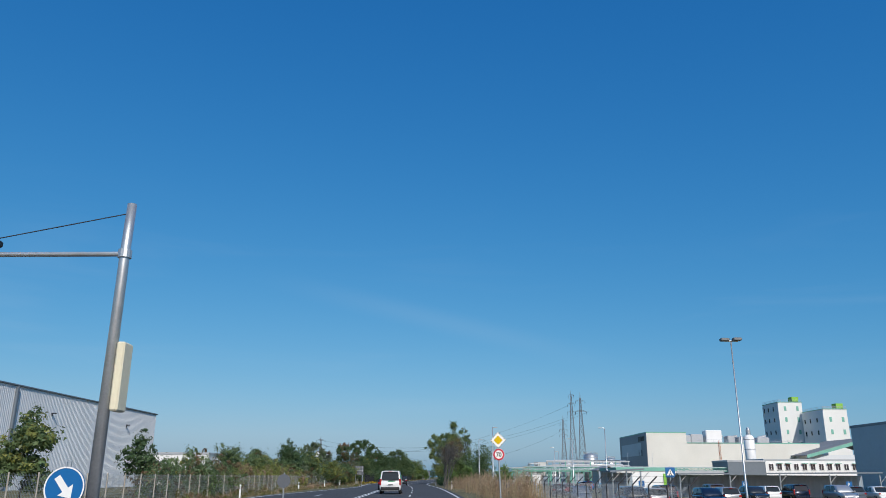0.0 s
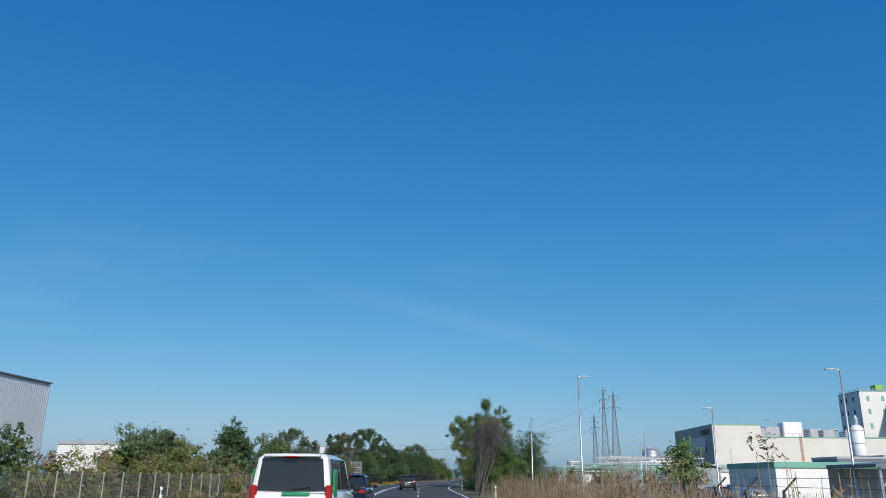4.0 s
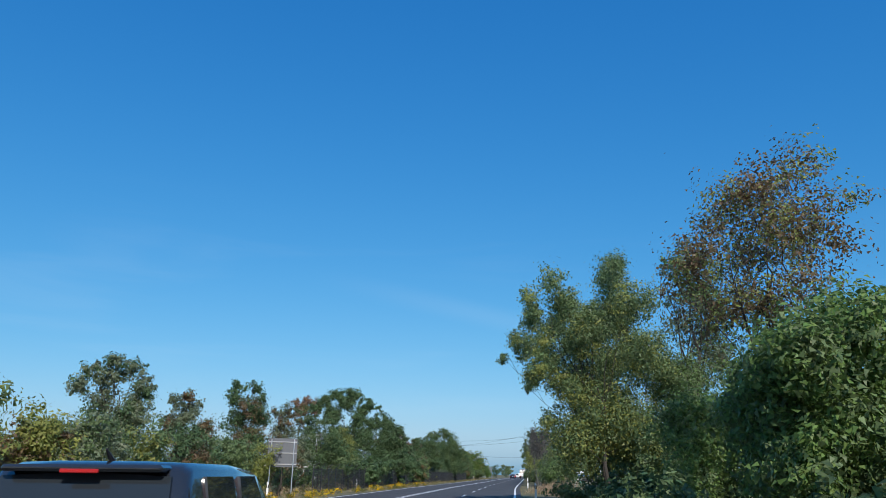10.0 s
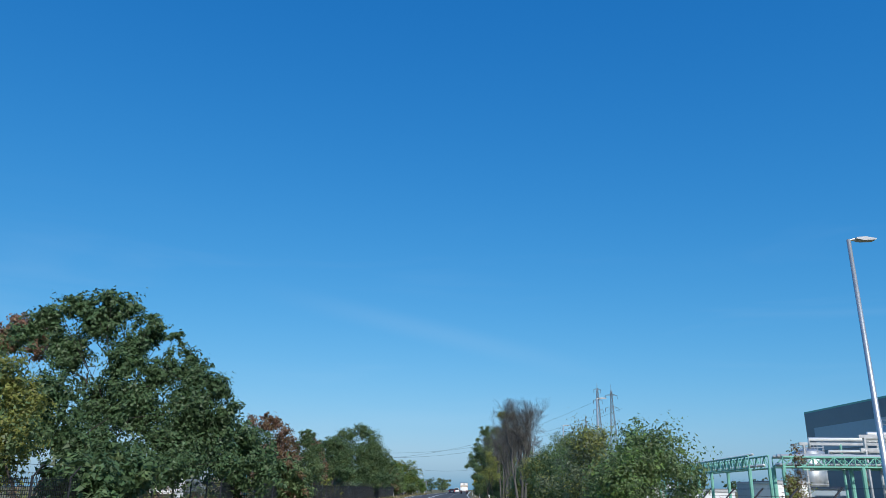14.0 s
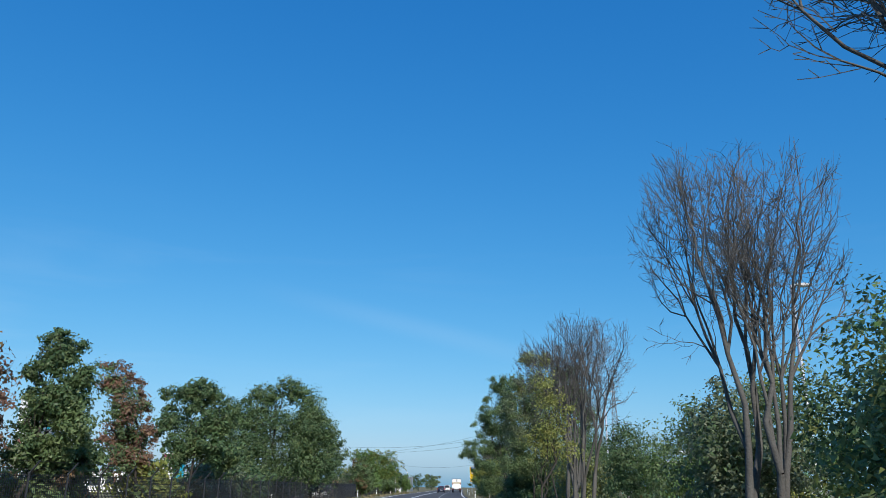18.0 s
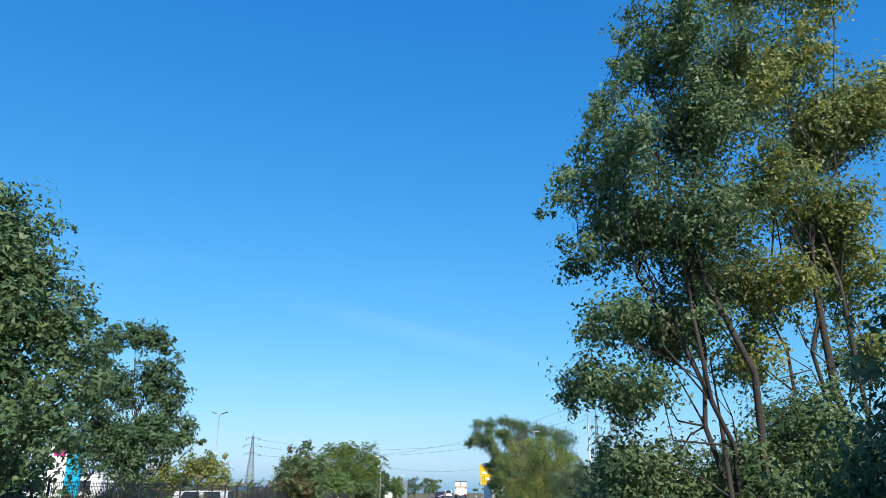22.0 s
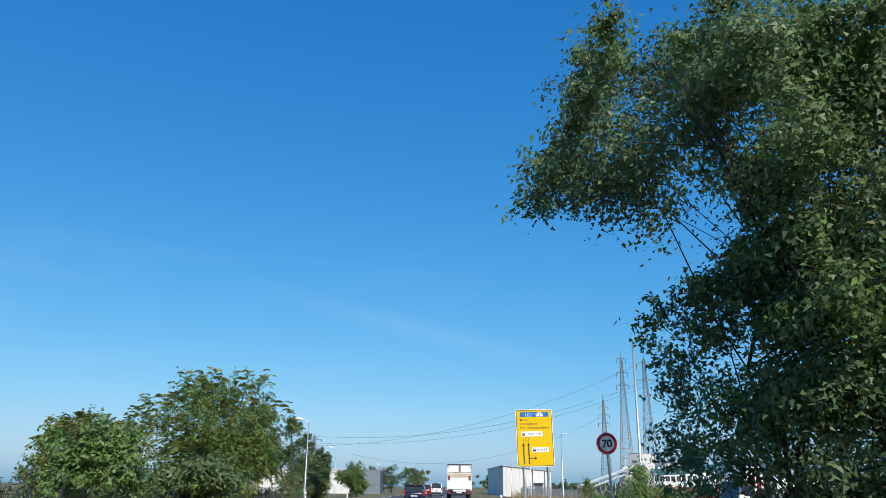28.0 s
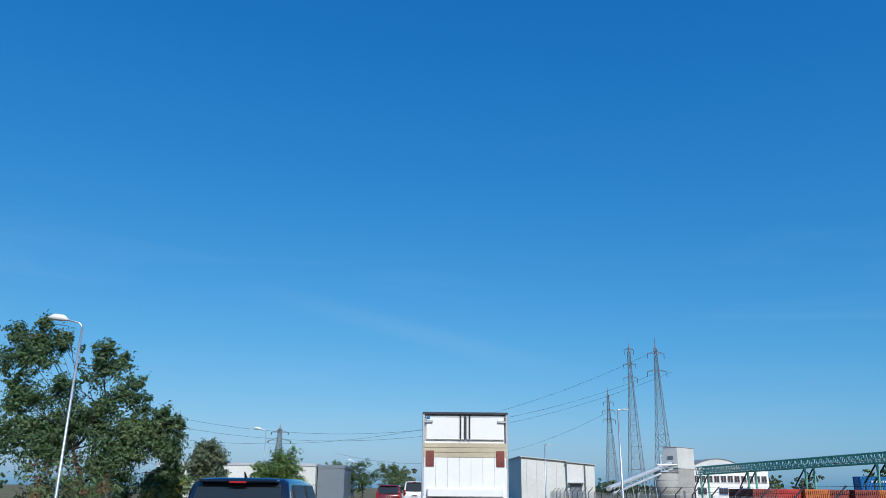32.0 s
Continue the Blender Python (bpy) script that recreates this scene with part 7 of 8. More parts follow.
small_sign(-5.75, 12.2, 1.2, 0.31, "arrow", "round blue direction sign with a white slanting arrow")
small_sign(-7.9, 40.2, 1.15, 0.33, "back", "grey back of a round traffic sign")
small_sign(-10.5, 107.2, 1.78, 0.22, "back", "grey back of a round traffic sign on a post")
small_sign(15.95, 54.5, 1.75, 0.33, "crossing", "square blue pedestrian crossing sign")
for x, y in ((36.5, 94.6), (49.0, 94.6), (24.0, 94)):
    t = thing("parking_sign", "small blue parking sign with white letter", "road sign", x, y, -0.9)
    part("post", Shape().tube([(0, 0.05, 0), (0, 0.05, 2.0)], 0.03, 8), GALV, t)
    part("plate", Shape().box((0, 0, 1.6), (0.7, 0.03, 0.7), 0.01), SIGNBLUE, t)
    part("letter", text_mesh("P", 0.6, SIGNWHITE), None, t, "", False, pose(-0.2, -0.02, 1.38))


def lamp(x, y, h, arm, label, side=1, style="flat", tilt=0.0, rz=0, zg=None):
    """A street lamp: tapered pole, arm and lantern."""
    zg = height(x - lane(y)) if zg is None else zg
    t = thing("street_lamp", label, "street lamp", x, y, zg, rz)
    hh = h - zg
    part("pole", Shape().tube([(0, 0, -0.1), (0, 0, 1.2), (0, 0, 1.25), (0, 0, hh)], [0.085, 0.085, 0.07, 0.045], 12), GALV, t, "", True)
    part("door", Shape().box((0, -0.085, 0.8), (0.09, 0.02, 0.35), 0.005), GREYPAINT, t)
    if style == "flat":
        part("arm", Shape().tube([(0, 0, hh - 0.02), (side * arm * 0.4, 0, hh + 0.03)], 0.03, 8), GALV, t)
        part("lantern", Shape().poly([(0.0, 0.0), (0.16, -0.035), (0.44, -0.02), (0.47, 0.012), (0.22, 0.055), (0.0, 0.035)], 0.2, -0.10), GREYPAINT, t, "flat grey lantern", False, pose(side * arm * 0.25, 0, hh) @ Matrix.Diagonal((side, 1, 1, 1)))
    elif style == "goose":
        part("arm", Shape().tube([(0, 0, hh - 0.05), (side * 0.15, 0, hh + 0.12), (side * arm, 0, hh + 0.28)], 0.035, 8), GALV, t)
        part("lantern", Shape().tube([(side * (arm - 0.05), 0, hh + 0.26), (side * (arm + 0.15), 0, hh + 0.34), (side * (arm + 0.55), 0, hh + 0.38), (side * (arm + 0.85), 0, hh + 0.36)], [0.06, 0.15, 0.16, 0.05], 10), WHITE, t, "long white lantern", True)
    elif style == "double":
        for s in (-1, 1):
            part("arm", Shape().tube([(0, 0, hh), (s * 0.35, 0, hh + 0.12)], 0.035, 8), GALV, t)
            part("lantern", Shape().poly([(0.0, -0.04), (0.75, 0.24), (0.72, 0.32), (0.0, 0.06)], 0.3, -0.15), DARKSTEEL, t, "dark flat lantern", False, pose(s * 0.3, 0, hh + 0.1) @ Matrix.Diagonal((s, 1, 1, 1)))
    else:
        part("bracket", Shape().tube([(-0.5, 0, hh), (0.5, 0, hh)], 0.05, 8), GALV, t)
        for s in (-1, 1):
            part("floodlight", Shape().box((s * 0.42, -0.1 * s, hh + 0.12), (0.62, 0.5, 0.22), 0.05), PYLONGREY, t, "grey boxy floodlight", False, pose(0, 0, 0, 0, s * 9 * 0, 0))
    return t


ROAD_LAMP = "slim grey street lamp with flat lantern"
for x, y, h in ((6.45, 95, 7.2), (6.45, 128.1, 7.3), (3.6, 161.5, 7.2), (5.6, 194.7, 7.0), (6.4, 227, 7.0), (8.4, 252.2, 7.3), (8.9, 279, 7.3), (9.2, 330.5, 7.1), (10.4, 363, 7.4), (11.5, 396.1, 7.7), (14.4, 429.5, 5.8), (16.05, 459.6, 5.6), (17.6, 492, 5.5)):
    lamp(x, y, h, 0.6, ROAD_LAMP)
for x, y, h in ((18.8, 88.5, 6.8), (18.3, 107.8, 6.5), (20.5, 140, 6.5), (24.0, 158, 6.4)):
    lamp(x, y, h, 1.2, "grey yard lamp with bent arm", -1, "flat")
for x, y, h in ((31.3, 362.4, 7.1), (60, 250, 9), (70, 258, 9)):
    lamp(x, y, h, 0.5, "thin yard lamp post of the works", 1, "flat")
lamp(21.3, 55, 11.0, 1, "tall mast with two grey floodlights over a car park", 1, "flood")
lamp(-27.2, 383.2, 10.7, 1, "tall lamp mast with two angled lanterns", 1, "double")
lamp(-40, 384, 8.2, 1, "lamp mast with two angled lanterns", 1, "double")
lamp(-10.3, 452.5, 8.3, 0.75, "galvanised street lamp with long white lantern", -1, "goose")
lamp(-14.0, 520, 8.3, 0.75, "galvanised street lamp with long white lantern", -1, "goose")
lamp(-9.4, 620, 7.8, 0.75, "galvanised street lamp with long white lantern", -1, "goose")

# signal mast at the junction
mast = thing("signal_mast", "galvanised signal mast with long arm and backing board", "signal mast", -6.16, 14.2, 0)
part("pole", Shape().tube([(-0.02, 0, -0.05), (0, 0, 5.5), (0.02, 0, 6.55)], [0.115, 0.095, 0.09], 16), GALV, mast, "", True)
part("arm", Shape().tube([(0.1, 0, 5.52), (-7.0, 0, 5.45)], 0.05, 12), GALV, mast)
part("stay_cable", Shape().tube([(-0.05, 0, 6.35), (-3.0, 0, 5.72), (-6.5, 0, 5.5)], 0.012, 6), DARKSTEEL, mast)
part("collar", Shape().tube([(0, 0, 5.44), (0, 0, 5.6)], 0.13, 14), GALV, mast)
part("camera", Shape().box((-2.55, 0, 5.72), (0.2, 0.22, 0.13), 0.03).tube([(-2.55, 0, 5.5), (-2.55, 0, 5.7)], 0.03, 8), BLACK, mast, "small black detector camera")
part("backing_board", Shape().box((0.18, 0.12, 3.15), (0.16, 0.42, 1.28), 0.03), mat("cream_plastic", (0.72, 0.66, 0.48), 0.5, 0, 0.08, 3), mast, "cream signal housing side")
for z in (2.6, 3.7):
    part("bracket", Shape().box((0.1, 0.05, z), (0.14, 0.06, 0.05), 0.01), GALV, mast)

# delineator posts
def delineator(y, off):
    t = thing("delineator_post", "white roadside marker post with black band", "marker post", at(y, off), y, height(off), 0, "marker posts")
    part("body", Shape().poly([(-0.06, -0.1), (0.06, -0.1), (0.06, 0.93), (-0.06, 1.0)], 0.10, -0.05), WHITE, t)
    part("band", Shape().box((0, 0, 0.72), (0.125, 0.105, 0.2)), SIGNBLACK, t)
    part("reflector", Shape().box((0, -0.055, 0.72), (0.05, 0.012, 0.16)), SIGNWHITE, t)
    return t


first = delineator(60, -14.4)
for k in range(1, 15):
    y = 60 + 29.3 * k
    copy_thing(first, pose(at(y, -14.4), y, height(-14.4)))
near_post = delineator(97, 3.2)
for k in range(1, 9):
    y = 97 + 40 * k
    copy_thing(near_post, pose(at(y, 3.2), y, height(3.2)))

# ---- fences ----
def fence(name, label, ys, off, top, post_mat, wire_mat, bay=2.6, arms=0.0, pitch=0.16, wire=0.006):
    """Posts and wire-mesh panels along the road, from ys[0] to ys[1]."""
    f = thing(name, label, "fence", at(ys[0], off), ys[0], height(off))
    hh = top - height(off)
    n = int((ys[1] - ys[0]) / bay)
    post = Shape().box((0, 0, hh / 2), (0.07, 0.07, hh + 0.1), 0.01)
    if arms:
        post.tube([(0, 0, hh), (arms, 0, hh + 0.4)], 0.03, 6)
    pm = post.mesh("post", post_mat)
    s = Shape()
    for k in range(int(hh / pitch)):
        s.tube([(0, 0, 0.1 + k * pitch), (0, bay, 0.1 + k * pitch)], wire, 3, False)
    for k in range(int(bay / 0.13)):
        s.tube([(0, 0.06 + k * 0.13, 0.06), (0, 0.06 + k * 0.13, hh)], wire, 3, False)
    wm = s.mesh("mesh_panel", wire_mat)
    if arms:
        wires = Shape()
        for q in (0.35, 0.95):
            wires.tube([(arms * q, 0, hh + 0.4 * q), (arms * q, bay, hh + 0.4 * q)], 0.008, 3, False)
        wires_m = wires.mesh("barbed_wire", DARKSTEEL)
    for k in range(n):
        y = ys[0] + k * bay
        dx = at(y, off) - at(ys[0], off)
        turn = -math.degrees(math.atan2(at(y + bay, off) - at(y, off), bay))
        part("post", pm, None, f, "", False, pose(dx, y - ys[0], 0))
        part("mesh_panel", wm, None, f, "", False, pose(dx, y - ys[0], 0, 0, 0, turn))
        if arms:
            part("barbed_wire", wires_m, None, f, "", False, pose(dx, y - ys[0], 0, 0, 0, turn))
    return f


PALEPOST = mat("pale_weathered_post", (0.42, 0.38, 0.32), 0.8, 0.0, 0.25, 4)
fence("roadside_fence", "wire fence with pale weathered posts", (26, 178), -18.2, 1.45, PALEPOST, GALV, 2.6)
fence("roadside_fence", "dark wire fence with outward-bent post tops", (186, 345), -13.7, 1.72, DARKSTEEL, DARKSTEEL, 2.6, 0.3, 0.12, 0.011)
fence("roadside_fence", "low dark wire fence", (345, 440), -16.2, 1.2, DARKSTEEL, DARKSTEEL, 2.6)
fence("works_fence", "wire fence of the works with slanted post tops", (30, 112), 9.6, 1.05, DARKSTEEL, GREYPAINT, 2.8, 0.4)
fence("works_fence", "wire fence of the works with slanted post tops", (186, 214), 10.5, 1.1, DARKSTEEL, GREYPAINT, 2.8, 0.4)
fence("works_fence", "wire fence of the works with slanted post tops", (300, 324), 12.5, 1.2, DARKSTEEL, GREYPAINT, 2.8, 0.4)
fence("works_fence", "wire fence of the works with slanted post tops", (404, 516), 12.5, 1.2, DARKSTEEL, GALV, 3.0, 0.4)


# ---- vehicles ----
def loft(stations, n=1):
    """A skin over cross-sections; each is a list of (x, z) for one half, at its y."""
    s = Shape()
    m = len(stations[0][1])
    for y, half in stations:
        s.v += [(x, y, z) for x, z in half] + [(-x, y, z) for x, z in half[::-1]]
    w = 2 * m
    for i in range(len(stations) - 1):
        for k in range(w - 1):
            s.f.append((i * w + k, (i + 1) * w + k, (i + 1) * w + k + 1, i * w + k + 1))
        s.f.append((i * w + w - 1, (i + 1) * w + w - 1, (i + 1) * w, i * w))
    s.f.append(tuple(range(w)))
    s.f.append(tuple(range((len(stations) - 1) * w, len(stations) * w))[::-1])
    return s


def wheel(parent, x, y, r, w):
    t = part("wheel", Shape().tube([(x - w / 2, y, r), (x - w * .4, y, r), (x + w * .4, y, r), (x + w / 2, y, r)], [r * 0.93, r, r, r * 0.93], 24), RUBBER, parent, "black tyre", True)
    sx = 1 if x > 0 else -1
    part("rim", Shape().tube([(x + sx * w * 0.42, y, r), (x + sx * w * 0.53, y, r)], [r * 0.66, r * 0.6], 20), RIM, t)
    return t


def car(name, label, category, x, y, rz, paint, ln=4.1, w=1.76, h=1.46, kind_of="hatch", stripe=None, z=0.0, group="", plate=True, lit=False):
    """A car with its tail at y: body, glazing, lights, wheels. The car points along +y before it is turned."""
    t = thing(name, label, category, x, y, z, rz, group)
    hw = w / 2
    belt = h * (0.60 if kind_of != "van" else 0.56)
    tail = {"hatch": (0.10, 0.42, 0.62), "suv": (0.06, 0.30, 0.62), "van": (0.04, 0.10, 0.70), "saloon": (0.75, 1.25, 0.60)}[kind_of]
    zb = 0.24

    def lower(k, zt):
        return [(hw * 0.80 * k, zb), (hw * 0.96 * k, zb + 0.10), (hw * k, zb + 0.34), (hw * 0.995 * k, belt - 0.12), (hw * 0.955 * k, zt), (hw * 0.30 * k, zt + 0.015)]

    bonnet = belt * 0.98 if kind_of != "van" else belt
    body = loft([(0.0, lower(0.86, belt - 0.06)), (0.07, lower(0.95, belt - 0.01)), (0.35, lower(1, belt)), (ln * 0.5, lower(1, belt)), (ln * 0.72, lower(1, belt - 0.02)), (ln * 0.86, lower(0.97, bonnet - 0.10)),
                 (ln * 0.96, lower(0.9, bonnet - 0.2)), (ln, lower(0.76, bonnet - 0.32))])
    part("body", body, paint, t, "", True)

    def upper(k, zt, z0=belt - 0.03):
        a = hw * 0.95
        return [(a, z0), (a - (a - hw * k) * 0.5, (z0 + zt) / 2), (hw * k, zt - 0.06), (hw * k * 0.9, zt - 0.012), (hw * 0.4, zt)]

    y0, y1, fr = tail[0], tail[1], ln * tail[2]
    wind = ln * (0.76 if kind_of != "van" else 0.80)
    part("cabin", loft([(y0, upper(0.92, belt + 0.02)), (y0 + (y1 - y0) * 0.85, upper(0.82, h - 0.05)), (y1 + 0.15, upper(0.80, h)), (ln * 0.42, upper(0.80, h)), (fr, upper(0.79, h - 0.05)), (wind, upper(0.90, belt + 0.01))]), paint, t, "", True)
    # glazing, just proud of the cabin
    zt, zl = h - 0.11, belt + 0.05
    yb = y0 + (y1 - y0) * 0.85
    def tail_y(zz):
        return y0 + (yb - y0) * (zz - belt) / (h - 0.05 - belt) - 0.035
    gl = Shape()
    o = [(hw * 0.80, zl), (hw * 0.72, zt), (0, zt + 0.03), (-hw * 0.72, zt), (-hw * 0.80, zl), (0, zl - 0.02)]
    gl.add([(a, tail_y(b), b) for a, b in o] + [(a, tail_y(b) + 0.03, b) for a, b in o], [tuple(range(6)), tuple(range(11, 5, -1))] + [(i, i + 6, (i + 1) % 6 + 6, (i + 1) % 6) for i in range(6)])
    part("rear_window", gl, GLASS, t, "dark tinted rear window")
    for sx in (-1, 1):
        for a, b in ((0.10, 0.46), (0.50, 0.93)):
            ya, yb2 = y1 + 0.05 + (wind - y1) * a * 0.9, y1 + 0.05 + (wind - y1) * b * 0.86
            xa, xb = sx * (hw * 0.945 + 0.012), sx * (hw * 0.83 + 0.012)
            cut = 0.30 if b > 0.9 else 0.0
            v = [(xa, ya, zl), (xa, yb2, zl), (xb, yb2 - cut * (1 + ln * .03), zt), (xb, ya + 0.08, zt)]
            v += [(p[0] - sx * 0.05, p[1], p[2]) for p in v]
            part("side_window", Shape().add(v, [(0, 1, 2, 3), (7, 6, 5, 4), (0, 4, 5, 1), (1, 5, 6, 2), (2, 6, 7, 3), (3, 7, 4, 0)]), GLASS, t)
        part("tail_light", Shape().box((sx * hw * 0.80, 0.045, belt - 0.13), (hw * 0.30, 0.12, 0.17), 0.03) if kind_of not in ("van", "suv") else Shape().box((sx * hw * 0.885, 0.05, belt - 0.10), (0.16, 0.12, 0.52), 0.04), REDLENS, t, "red tail light")
        mir = part("door_mirror", Shape().box((sx * (hw + 0.10), wind - 0.25, belt + 0.06), (0.20, 0.10, 0.15), 0.04), BLACK if paint is CARWHITE else paint, t)
        for yy in (ln * 0.18, ln * 0.80):
            wheel(t, sx * (hw - 0.11), yy, 0.32, 0.21)
    part("bumper", Shape().box((0, 0.0, 0.42), (w * 0.86, 0.16, 0.26), 0.06), BLACK if kind_of == "van" else paint, t)
    part("spoiler", Shape().box((0, y0 + (y1 - y0) * 0.9 - 0.08, h - 0.055), (w * 0.68, 0.22, 0.05), 0.02), paint, t)
    part("brake_lamp", Shape().box((0, y0 + (y1 - y0) * 0.86 - 0.19, h - 0.075), (0.28, 0.03, 0.03), 0.005), REDLENS, t)
    part("wiper", Shape().tube([(0.02, tail_y(zl) - 0.02, zl + 0.01), (0.42, tail_y(zl + .07) - 0.02, zl + 0.07)], 0.012, 5), BLACK, t)
    part("aerial", Shape().tube([(0, y1 + 0.3, h - 0.01), (0, y1 + 0.16, h + 0.09)], [0.03, 0.008], 6), BLACK, t)
    if plate:
        pl = part("number_plate", Shape().box((0, -0.045, belt - 0.30 if kind_of != "saloon" else belt - 0.22), (0.52, 0.02, 0.11), 0.004), SIGNWHITE, t)
        part("plate_bar", Shape().box((0.03, -0.058, belt - 0.30 if kind_of != "saloon" else belt - 0.22), (0.40, 0.006, 0.06)), SIGNBLACK, pl)
    if stripe:
        for sx in (-1, 1):
            part("stripe", Shape().box((sx * (hw * 0.96), 0.5, belt + 0.14), (0.05, 0.45, 0.7), 0.02), stripe, t, "green side graphic")
        part("logo_bar", Shape().box((0.12, -0.03, belt - 0.02), (0.6, 0.012, 0.06)), GREENSTRIPE, t, "green logo bars")
    return t


car("van", "white delivery van with green side graphic and dark rear window", "van", -4.1, 66.0, 0.8, CARWHITE, 4.4, 1.82, 1.86, "van", GREENSTRIPE)
car("car", "dark blue saloon car driving in the next lane", "car", -5.6, 83.6, 1.0, NAVY, 4.7, 1.86, 1.46, "saloon")
car("car", "dark blue-grey hatchback with red tail lights", "car", -6.2, 131.0, 3.0, ANTHRACITE, 4.05, 1.75, 1.47, "hatch")
car("car", "dark blue estate car with tall red tail lights", "car", 1.97, 430.6, -2.5, NAVY, 4.6, 1.86, 1.53, "suv")
car("car", "dark red car far ahead in the next lane", "car", 3.3, 474, -2.5, REDCAR, 4.3, 1.8, 1.6, "suv")
car("van", "white van far ahead on the road", "van", 5.2, 486, -2.5, CARWHITE, 4.8, 1.9, 1.95, "van")
for k, (x, y, p, kd, lab) in enumerate(((14.6, 62, ANTHRACITE, "suv", "dark"), (17.4, 63, SILVERCAR, "hatch", "silver"), (20.2, 70, NAVY, "suv", "dark blue"), (23.0, 70, NAVY, "hatch", "dark blue"), (25.8, 70, SILVERCAR, "hatch", "silver"),
                                        (29.5, 84, GREYCAR, "suv", "grey-blue"), (32.4, 84, ANTHRACITE, "hatch", "dark grey"), (35.4, 84, CARWHITE, "hatch", "white"), (38.4, 84, NAVY, "suv", "dark blue"), (41.4, 84, SILVERCAR, "suv", "silver"),
                                        (44.4, 84, GREYCAR, "hatch", "grey-blue"), (47.4, 84, CARWHITE, "saloon", "white"), (13.4, 78, GREYCAR, "saloon", "grey-blue"), (18.6, 112, REDCAR, "hatch", "red"), (21.8, 118, NAVY, "suv", "dark blue"),
                                        (25.2, 122, SILVERCAR, "hatch", "silver"), (15.2, 100, NAVY, "hatch", "dark blue"), (28.4, 150, SIGNBLUE, "suv", "blue"), (34, 152, CARWHITE, "suv", "white"))):
    car("parked_car", f"{lab} car parked in the works car park", "car", x, y, 180 if k % 3 == 0 else 0, p, 4.3, 1.8, 1.5 if kd != "suv" else 1.66, kd, None, -0.9, "parked cars", False)
pv = car("parked_van", "white panel van parked behind the fence", "van", -15.3, 344, 90, CARWHITE, 5.6, 2.0, 1.95, "van", None, -0.5, "", False)

tk = thing("tank_truck", "pale grey tank trailer with blue stripe in the yard", "truck", 27.6, 357, -0.9, 90)
part("tank", Shape().tube([(0, 0, 2.5), (0, 0.25, 2.5), (0, 9.6, 2.5), (0, 9.85, 2.5)], [1.0, 1.25, 1.25, 1.0], 24), PIPEWHITE, tk, "", True)
part("stripe", Shape().box((-1.24, 5.5, 2.35), (0.06, 7.0, 0.35), 0.02), SIGNBLUE, tk, "blue stripe")
for k in range(4):
    part("band", Shape().tube([(0, 1.5 + 2.3 * k, 2.5), (0, 1.62 + 2.3 * k, 2.5)], 1.27, 24), GALV, tk)
part("end_mark", Shape().disc((0, -0.02, 2.6), 0.6, 0.03, 20), CYAN, tk, "blue round mark")
part("chassis", Shape().box((0, 5, 0.95), (1.2, 9.5, 0.3), 0.03), DARKSTEEL, tk)
for yy in (1.2, 2.5, 3.8):
    for sx in (-1, 1):
        wheel(tk, sx * 1.0, yy, 0.5, 0.3)

# the tanker lorry standing across the works drive
tl = thing("tanker_lorry", "white lorry cab with red trim and silver tank trailer", "truck", 25.2, 421.5, -0.9, -78)
SILVERTANK = mat("brushed_tank_steel", (0.55, 0.58, 0.61), 0.35, 0.7, 0.06, 1.5, 0.03, 20)
part("cab", Shape().add([(sx * 1.24, y, z) for sx in (-1, 1) for y, z in ((0.12, 0.75), (0.0, 1.6), (0.35, 2.9), (0.95, 3.75), (2.1, 4.0), (2.15, 0.75))],
                        [(0, 1, 7, 6), (1, 2, 8, 7), (2, 3, 9, 8), (3, 4, 10, 9), (4, 5, 11, 10), (5, 0, 6, 11), (5, 4, 3, 2, 1, 0), (6, 7, 8, 9, 10, 11)]), WHITE, tl, "white cab with roof fairing")
part("windscreen", Shape().add([(sx * 1.08, y - 0.03, z) for sx in (-1, 1) for y, z in ((0.02, 1.68), (0.31, 2.8), (0.36, 2.8), (0.07, 1.68))],
                               [(0, 1, 5, 4), (1, 2, 6, 5), (2, 3, 7, 6), (3, 0, 4, 7), (0, 3, 2, 1), (4, 5, 6, 7)]), GLASS, tl, "dark windscreen")
part("fairing_stripe", Shape().add([(sx * 1.1, y - 0.025, z) for sx in (-1, 1) for y, z in ((0.45, 3.02), (0.82, 3.5), (0.88, 3.5), (0.5, 3.02))],
                                   [(0, 1, 5, 4), (1, 2, 6, 5), (2, 3, 7, 6), (3, 0, 4, 7), (0, 3, 2, 1), (4, 5, 6, 7)]), RED, tl, "red roof fairing stripe")
part("grille", Shape().box((0, 0.04, 1.15), (1.7, 0.08, 0.55), 0.02), BLACK, tl)
part("bumper", Shape().box((0, 0.1, 0.55), (2.4, 0.4, 0.4), 0.06), CARWHITE, tl)
for sx in (-1, 1):
    part("side_window", Shape().box((sx * 1.25, 0.9, 2.2), (0.03, 0.9, 0.75), 0.01), GLASS, tl)
    part("side_mark", Shape().box((sx * 1.25, 1.75, 2.5), (0.03, 0.4, 1.5), 0.01), RED, tl, "red side graphic")
    part("headlight", Shape().box((sx * 0.95, 0.06, 0.95), (0.4, 0.1, 0.2), 0.03), SIGNWHITE, tl)
    part("mirror", Shape().box((sx * 1.42, 0.25, 2.35), (0.14, 0.16, 0.6), 0.04), BLACK, tl)
    part("air_deflector", Shape().box((sx * 1.2, 2.45, 2.4), (0.08, 0.5, 2.8), 0.02), BLACK, tl, "black gap panel")
    for yy in (1.1, 4.0, 9.6, 10.9, 12.2):
        wheel(tl, sx * 1.0, yy, 0.5, 0.32)
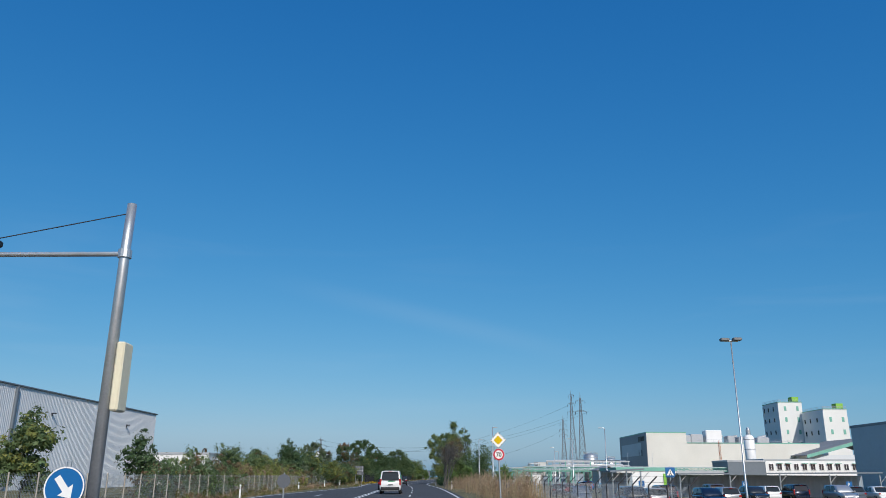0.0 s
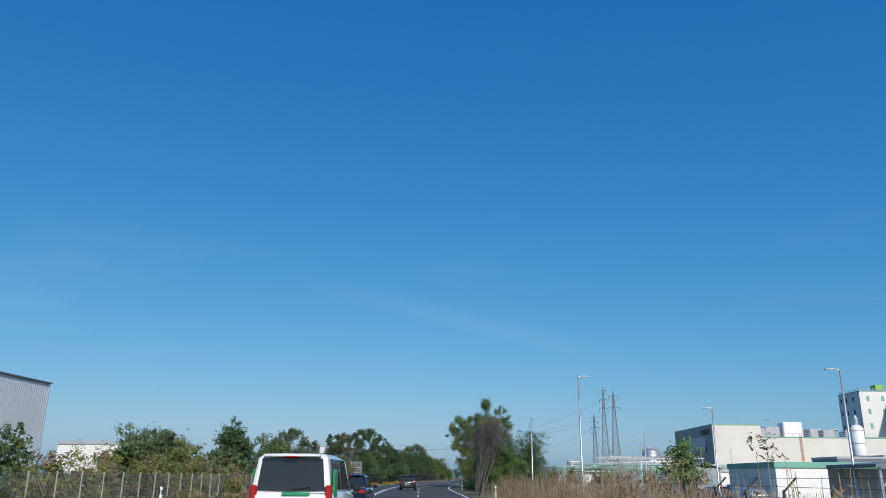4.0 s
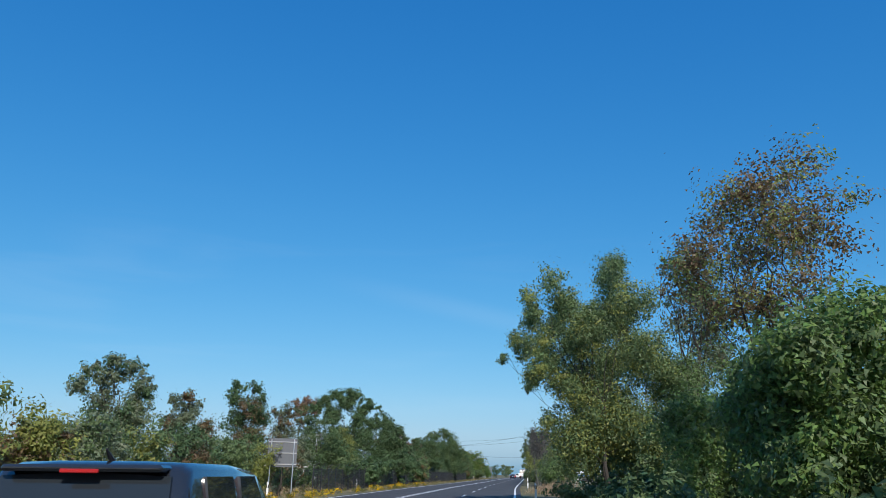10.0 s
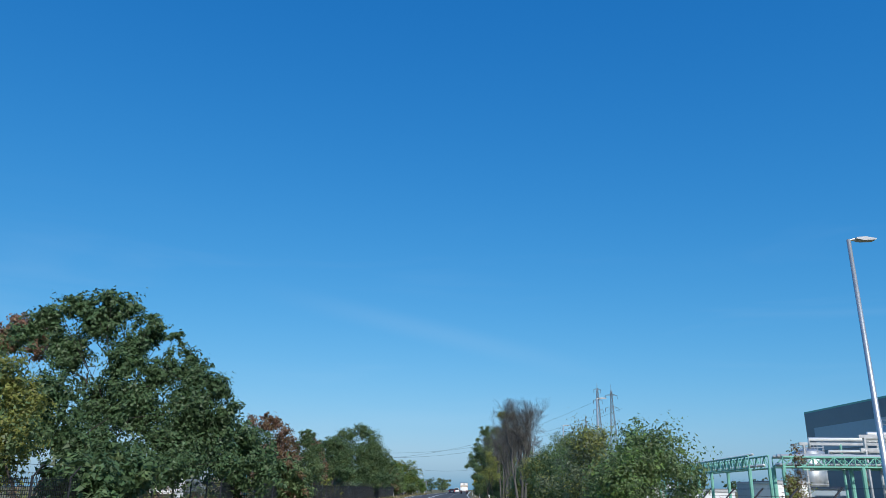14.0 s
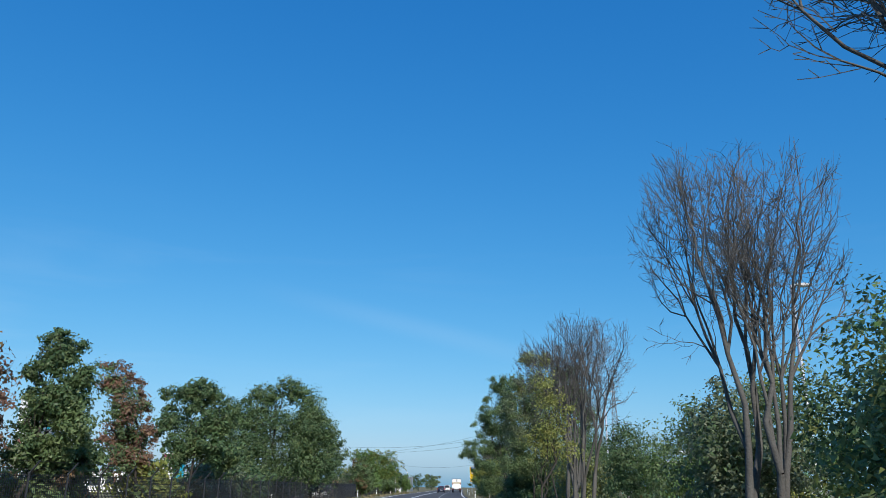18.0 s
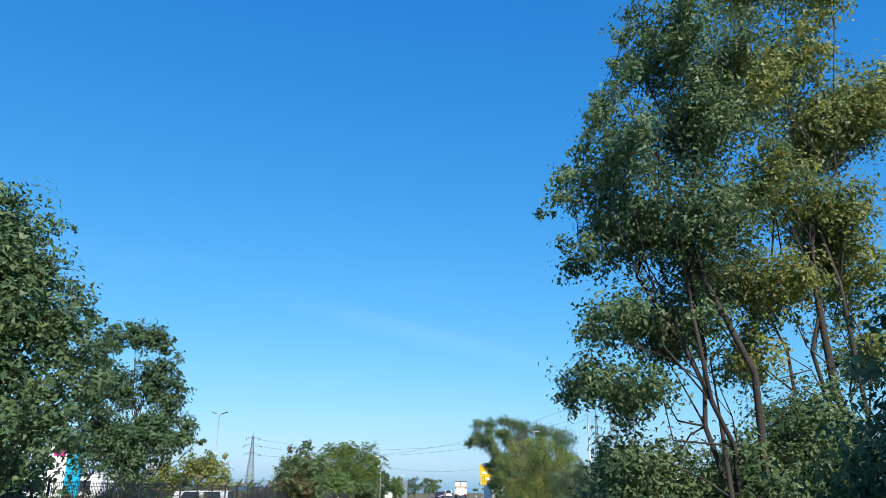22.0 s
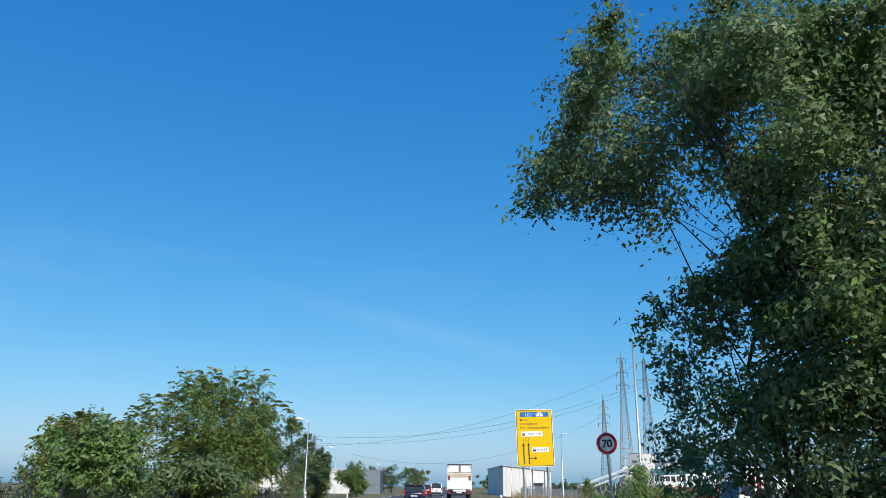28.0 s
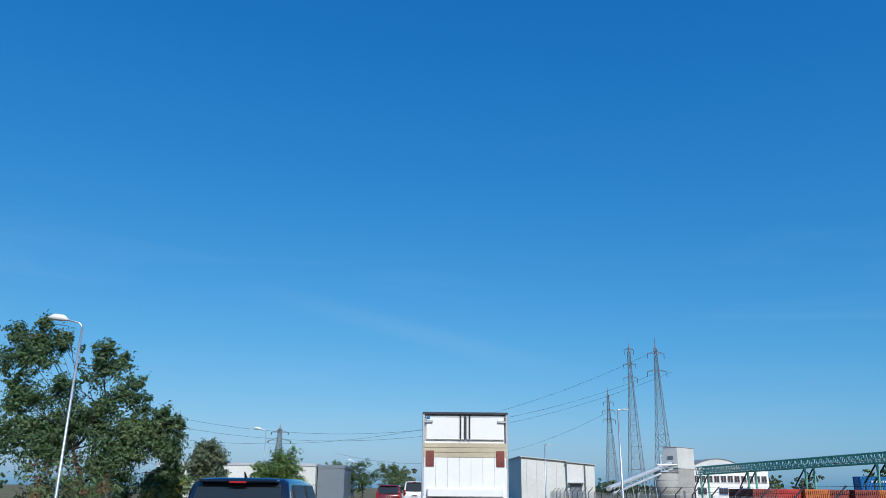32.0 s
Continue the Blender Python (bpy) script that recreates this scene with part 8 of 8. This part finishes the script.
part("tank", Shape().tube([(0, 3.0, 2.35), (0, 3.25, 2.35), (0, 13.2, 2.35), (0, 13.5, 2.35)], [0.85, 1.22, 1.22, 0.85], 28), SILVERTANK, tl, "silver tank", True)
for k in range(5):
    part("tank_band", Shape().tube([(0, 4.0 + 2.1 * k, 2.35), (0, 4.1 + 2.1 * k, 2.35)], 1.24, 28), GALV, tl)
part("walkway", Shape().box((0, 8.2, 3.6), (0.6, 9.6, 0.06), 0.01), GALV, tl)
part("walkway_rail", Shape().tube([(-0.45, 3.6, 3.6), (-0.45, 3.6, 4.1), (-0.45, 12.8, 4.1), (-0.45, 12.8, 3.6)], 0.025, 6), GALV, tl)
for k, w in enumerate((0.12, 0.55, 0.5, 0.5, 0.5)):
    part("lettering_bar", Shape().box((-1.235, 6.2 + 0.75 * k, 2.35), (0.03, w, 0.6), 0.005), SIGNBLUE, tl, "dark blue sign shape")
part("chassis", Shape().box((0, 7.5, 0.95), (1.0, 12.5, 0.3), 0.03), DARKSTEEL, tl)

# the box truck ahead
truck = thing("box_truck", "white box truck with folded tail lift and beige board", "truck", 6.29, 440.2, 0, -2.6)
TW, TT = 2.46, 3.50
part("box_body", Shape().box((0, 3.6, (TT + 1.05) / 2), (TW, 7.1, TT - 1.05), 0.03), TRUCKWHITE, truck, "white panelled box body")
for sx in (-1, 1):
    part("side_post", Shape().box((sx * (TW / 2 - 0.035), -0.01, (TT + 1.0) / 2), (0.07, 0.10, TT - 1.0), 0.012), GALV, truck)
    part("door", Shape().box((sx * 0.58, 0.01, 3.06), (1.08, 0.06, 0.66), 0.012), TRUCKWHITE, truck, "white rear door")
    part("hinge", Shape().box((sx * 1.06, -0.05, 3.23), (0.26, 0.05, 0.07), 0.015), GALV, truck)
    part("lock_rod", Shape().tube([(sx * 0.13, -0.05, 2.74), (sx * 0.13, -0.05, 3.42)], 0.022, 8), DARKSTEEL, truck)
    part("warning_flag", Shape().add([(sx * 1.0 + a, -0.10 - 0.02 * math.sin(b * 9), 1.98 + b) for b in (0, 0.12, 0.24, 0.36, 0.44) for a in (-0.115, 0.115)], [(2 * k, 2 * k + 1, 2 * k + 3, 2 * k + 2) for k in range(4)]), FLAGRED, truck, "faded red warning flag")
    part("tail_light", Shape().box((sx * 0.95, 0.0, 0.86), (0.42, 0.10, 0.14), 0.02), REDLENS, truck, "red tail light cluster")
    part("lift_arm", Shape().box((sx * 0.72, -0.06, 0.98), (0.12, 0.22, 0.30), 0.03), DARKSTEEL, truck)
    part("roller", Shape().tube([(sx * 0.66, -0.12, 1.04), (sx * 0.80, -0.12, 1.04)], 0.06, 10), BLACK, truck)
    part("mudguard", Shape().box((sx * 0.95, 1.4, 0.98), (0.5, 1.5, 0.06), 0.02), BLACK, truck)
    for yy in (1.4, 5.6):
        wheel(truck, sx * 0.98, yy, 0.42, 0.42)
part("top_rail", Shape().box((0, -0.015, TT - 0.035), (TW, 0.12, 0.07), 0.012), DARKSTEEL, truck)
part("inner_rail", Shape().box((0, 0.0, TT - 0.13), (TW - 0.16, 0.05, 0.05), 0.01), GALV, truck)
part("door_gap", Shape().box((0, -0.03, 3.06), (0.05, 0.03, 0.66), 0.005), DARKSTEEL, truck)
for z in (2.30, 2.435, 2.57):
    part("board_plank", Shape().box((0, -0.05, z), (TW - 0.10, 0.05, 0.128), 0.008), WOODBAND, truck, "weathered beige plank")
for k in range(7):
    part("lift_panel", Shape().box((-0.999 + 0.333 * k, -0.06, 1.72), (0.329, 0.05, 1.02), 0.006), TRUCKWHITE, truck, "white aluminium tail lift panel")
part("lift_lip", Shape().box((0, -0.12, 1.28), (2.14, 0.10, 0.24), 0.03), TRUCKWHITE, truck)
part("lift_side", Shape().box((-1.12, -0.05, 1.5), (0.12, 0.05, 0.86), 0.01), TRUCKWHITE, truck)
part("lift_side", Shape().box((1.12, -0.05, 1.5), (0.12, 0.05, 0.86), 0.01), TRUCKWHITE, truck)
part("bumper_panel", Shape().box((0, -0.06, 1.04), (1.24, 0.08, 0.20), 0.015), TRUCKWHITE, truck)
part("underrun_bar", Shape().box((0, -0.02, 0.74), (2.2, 0.12, 0.12), 0.02), DARKSTEEL, truck)
part("maker_mark", Shape().box((-1.06, -0.026, 3.34), (0.09, 0.02, 0.08), 0.004), SIGNBLUE, truck, "small blue mark")
part("chassis", Shape().box((0, 4.5, 0.80), (0.9, 8.6, 0.26), 0.03), DARKSTEEL, truck)
part("cab", Shape().box((0, 8.4, 1.6), (2.2, 1.8, 2.2), 0.15), TRUCKWHITE, truck)
part("plate", Shape().box((0, -0.10, 0.86), (0.52, 0.02, 0.11), 0.004), SIGNWHITE, truck)
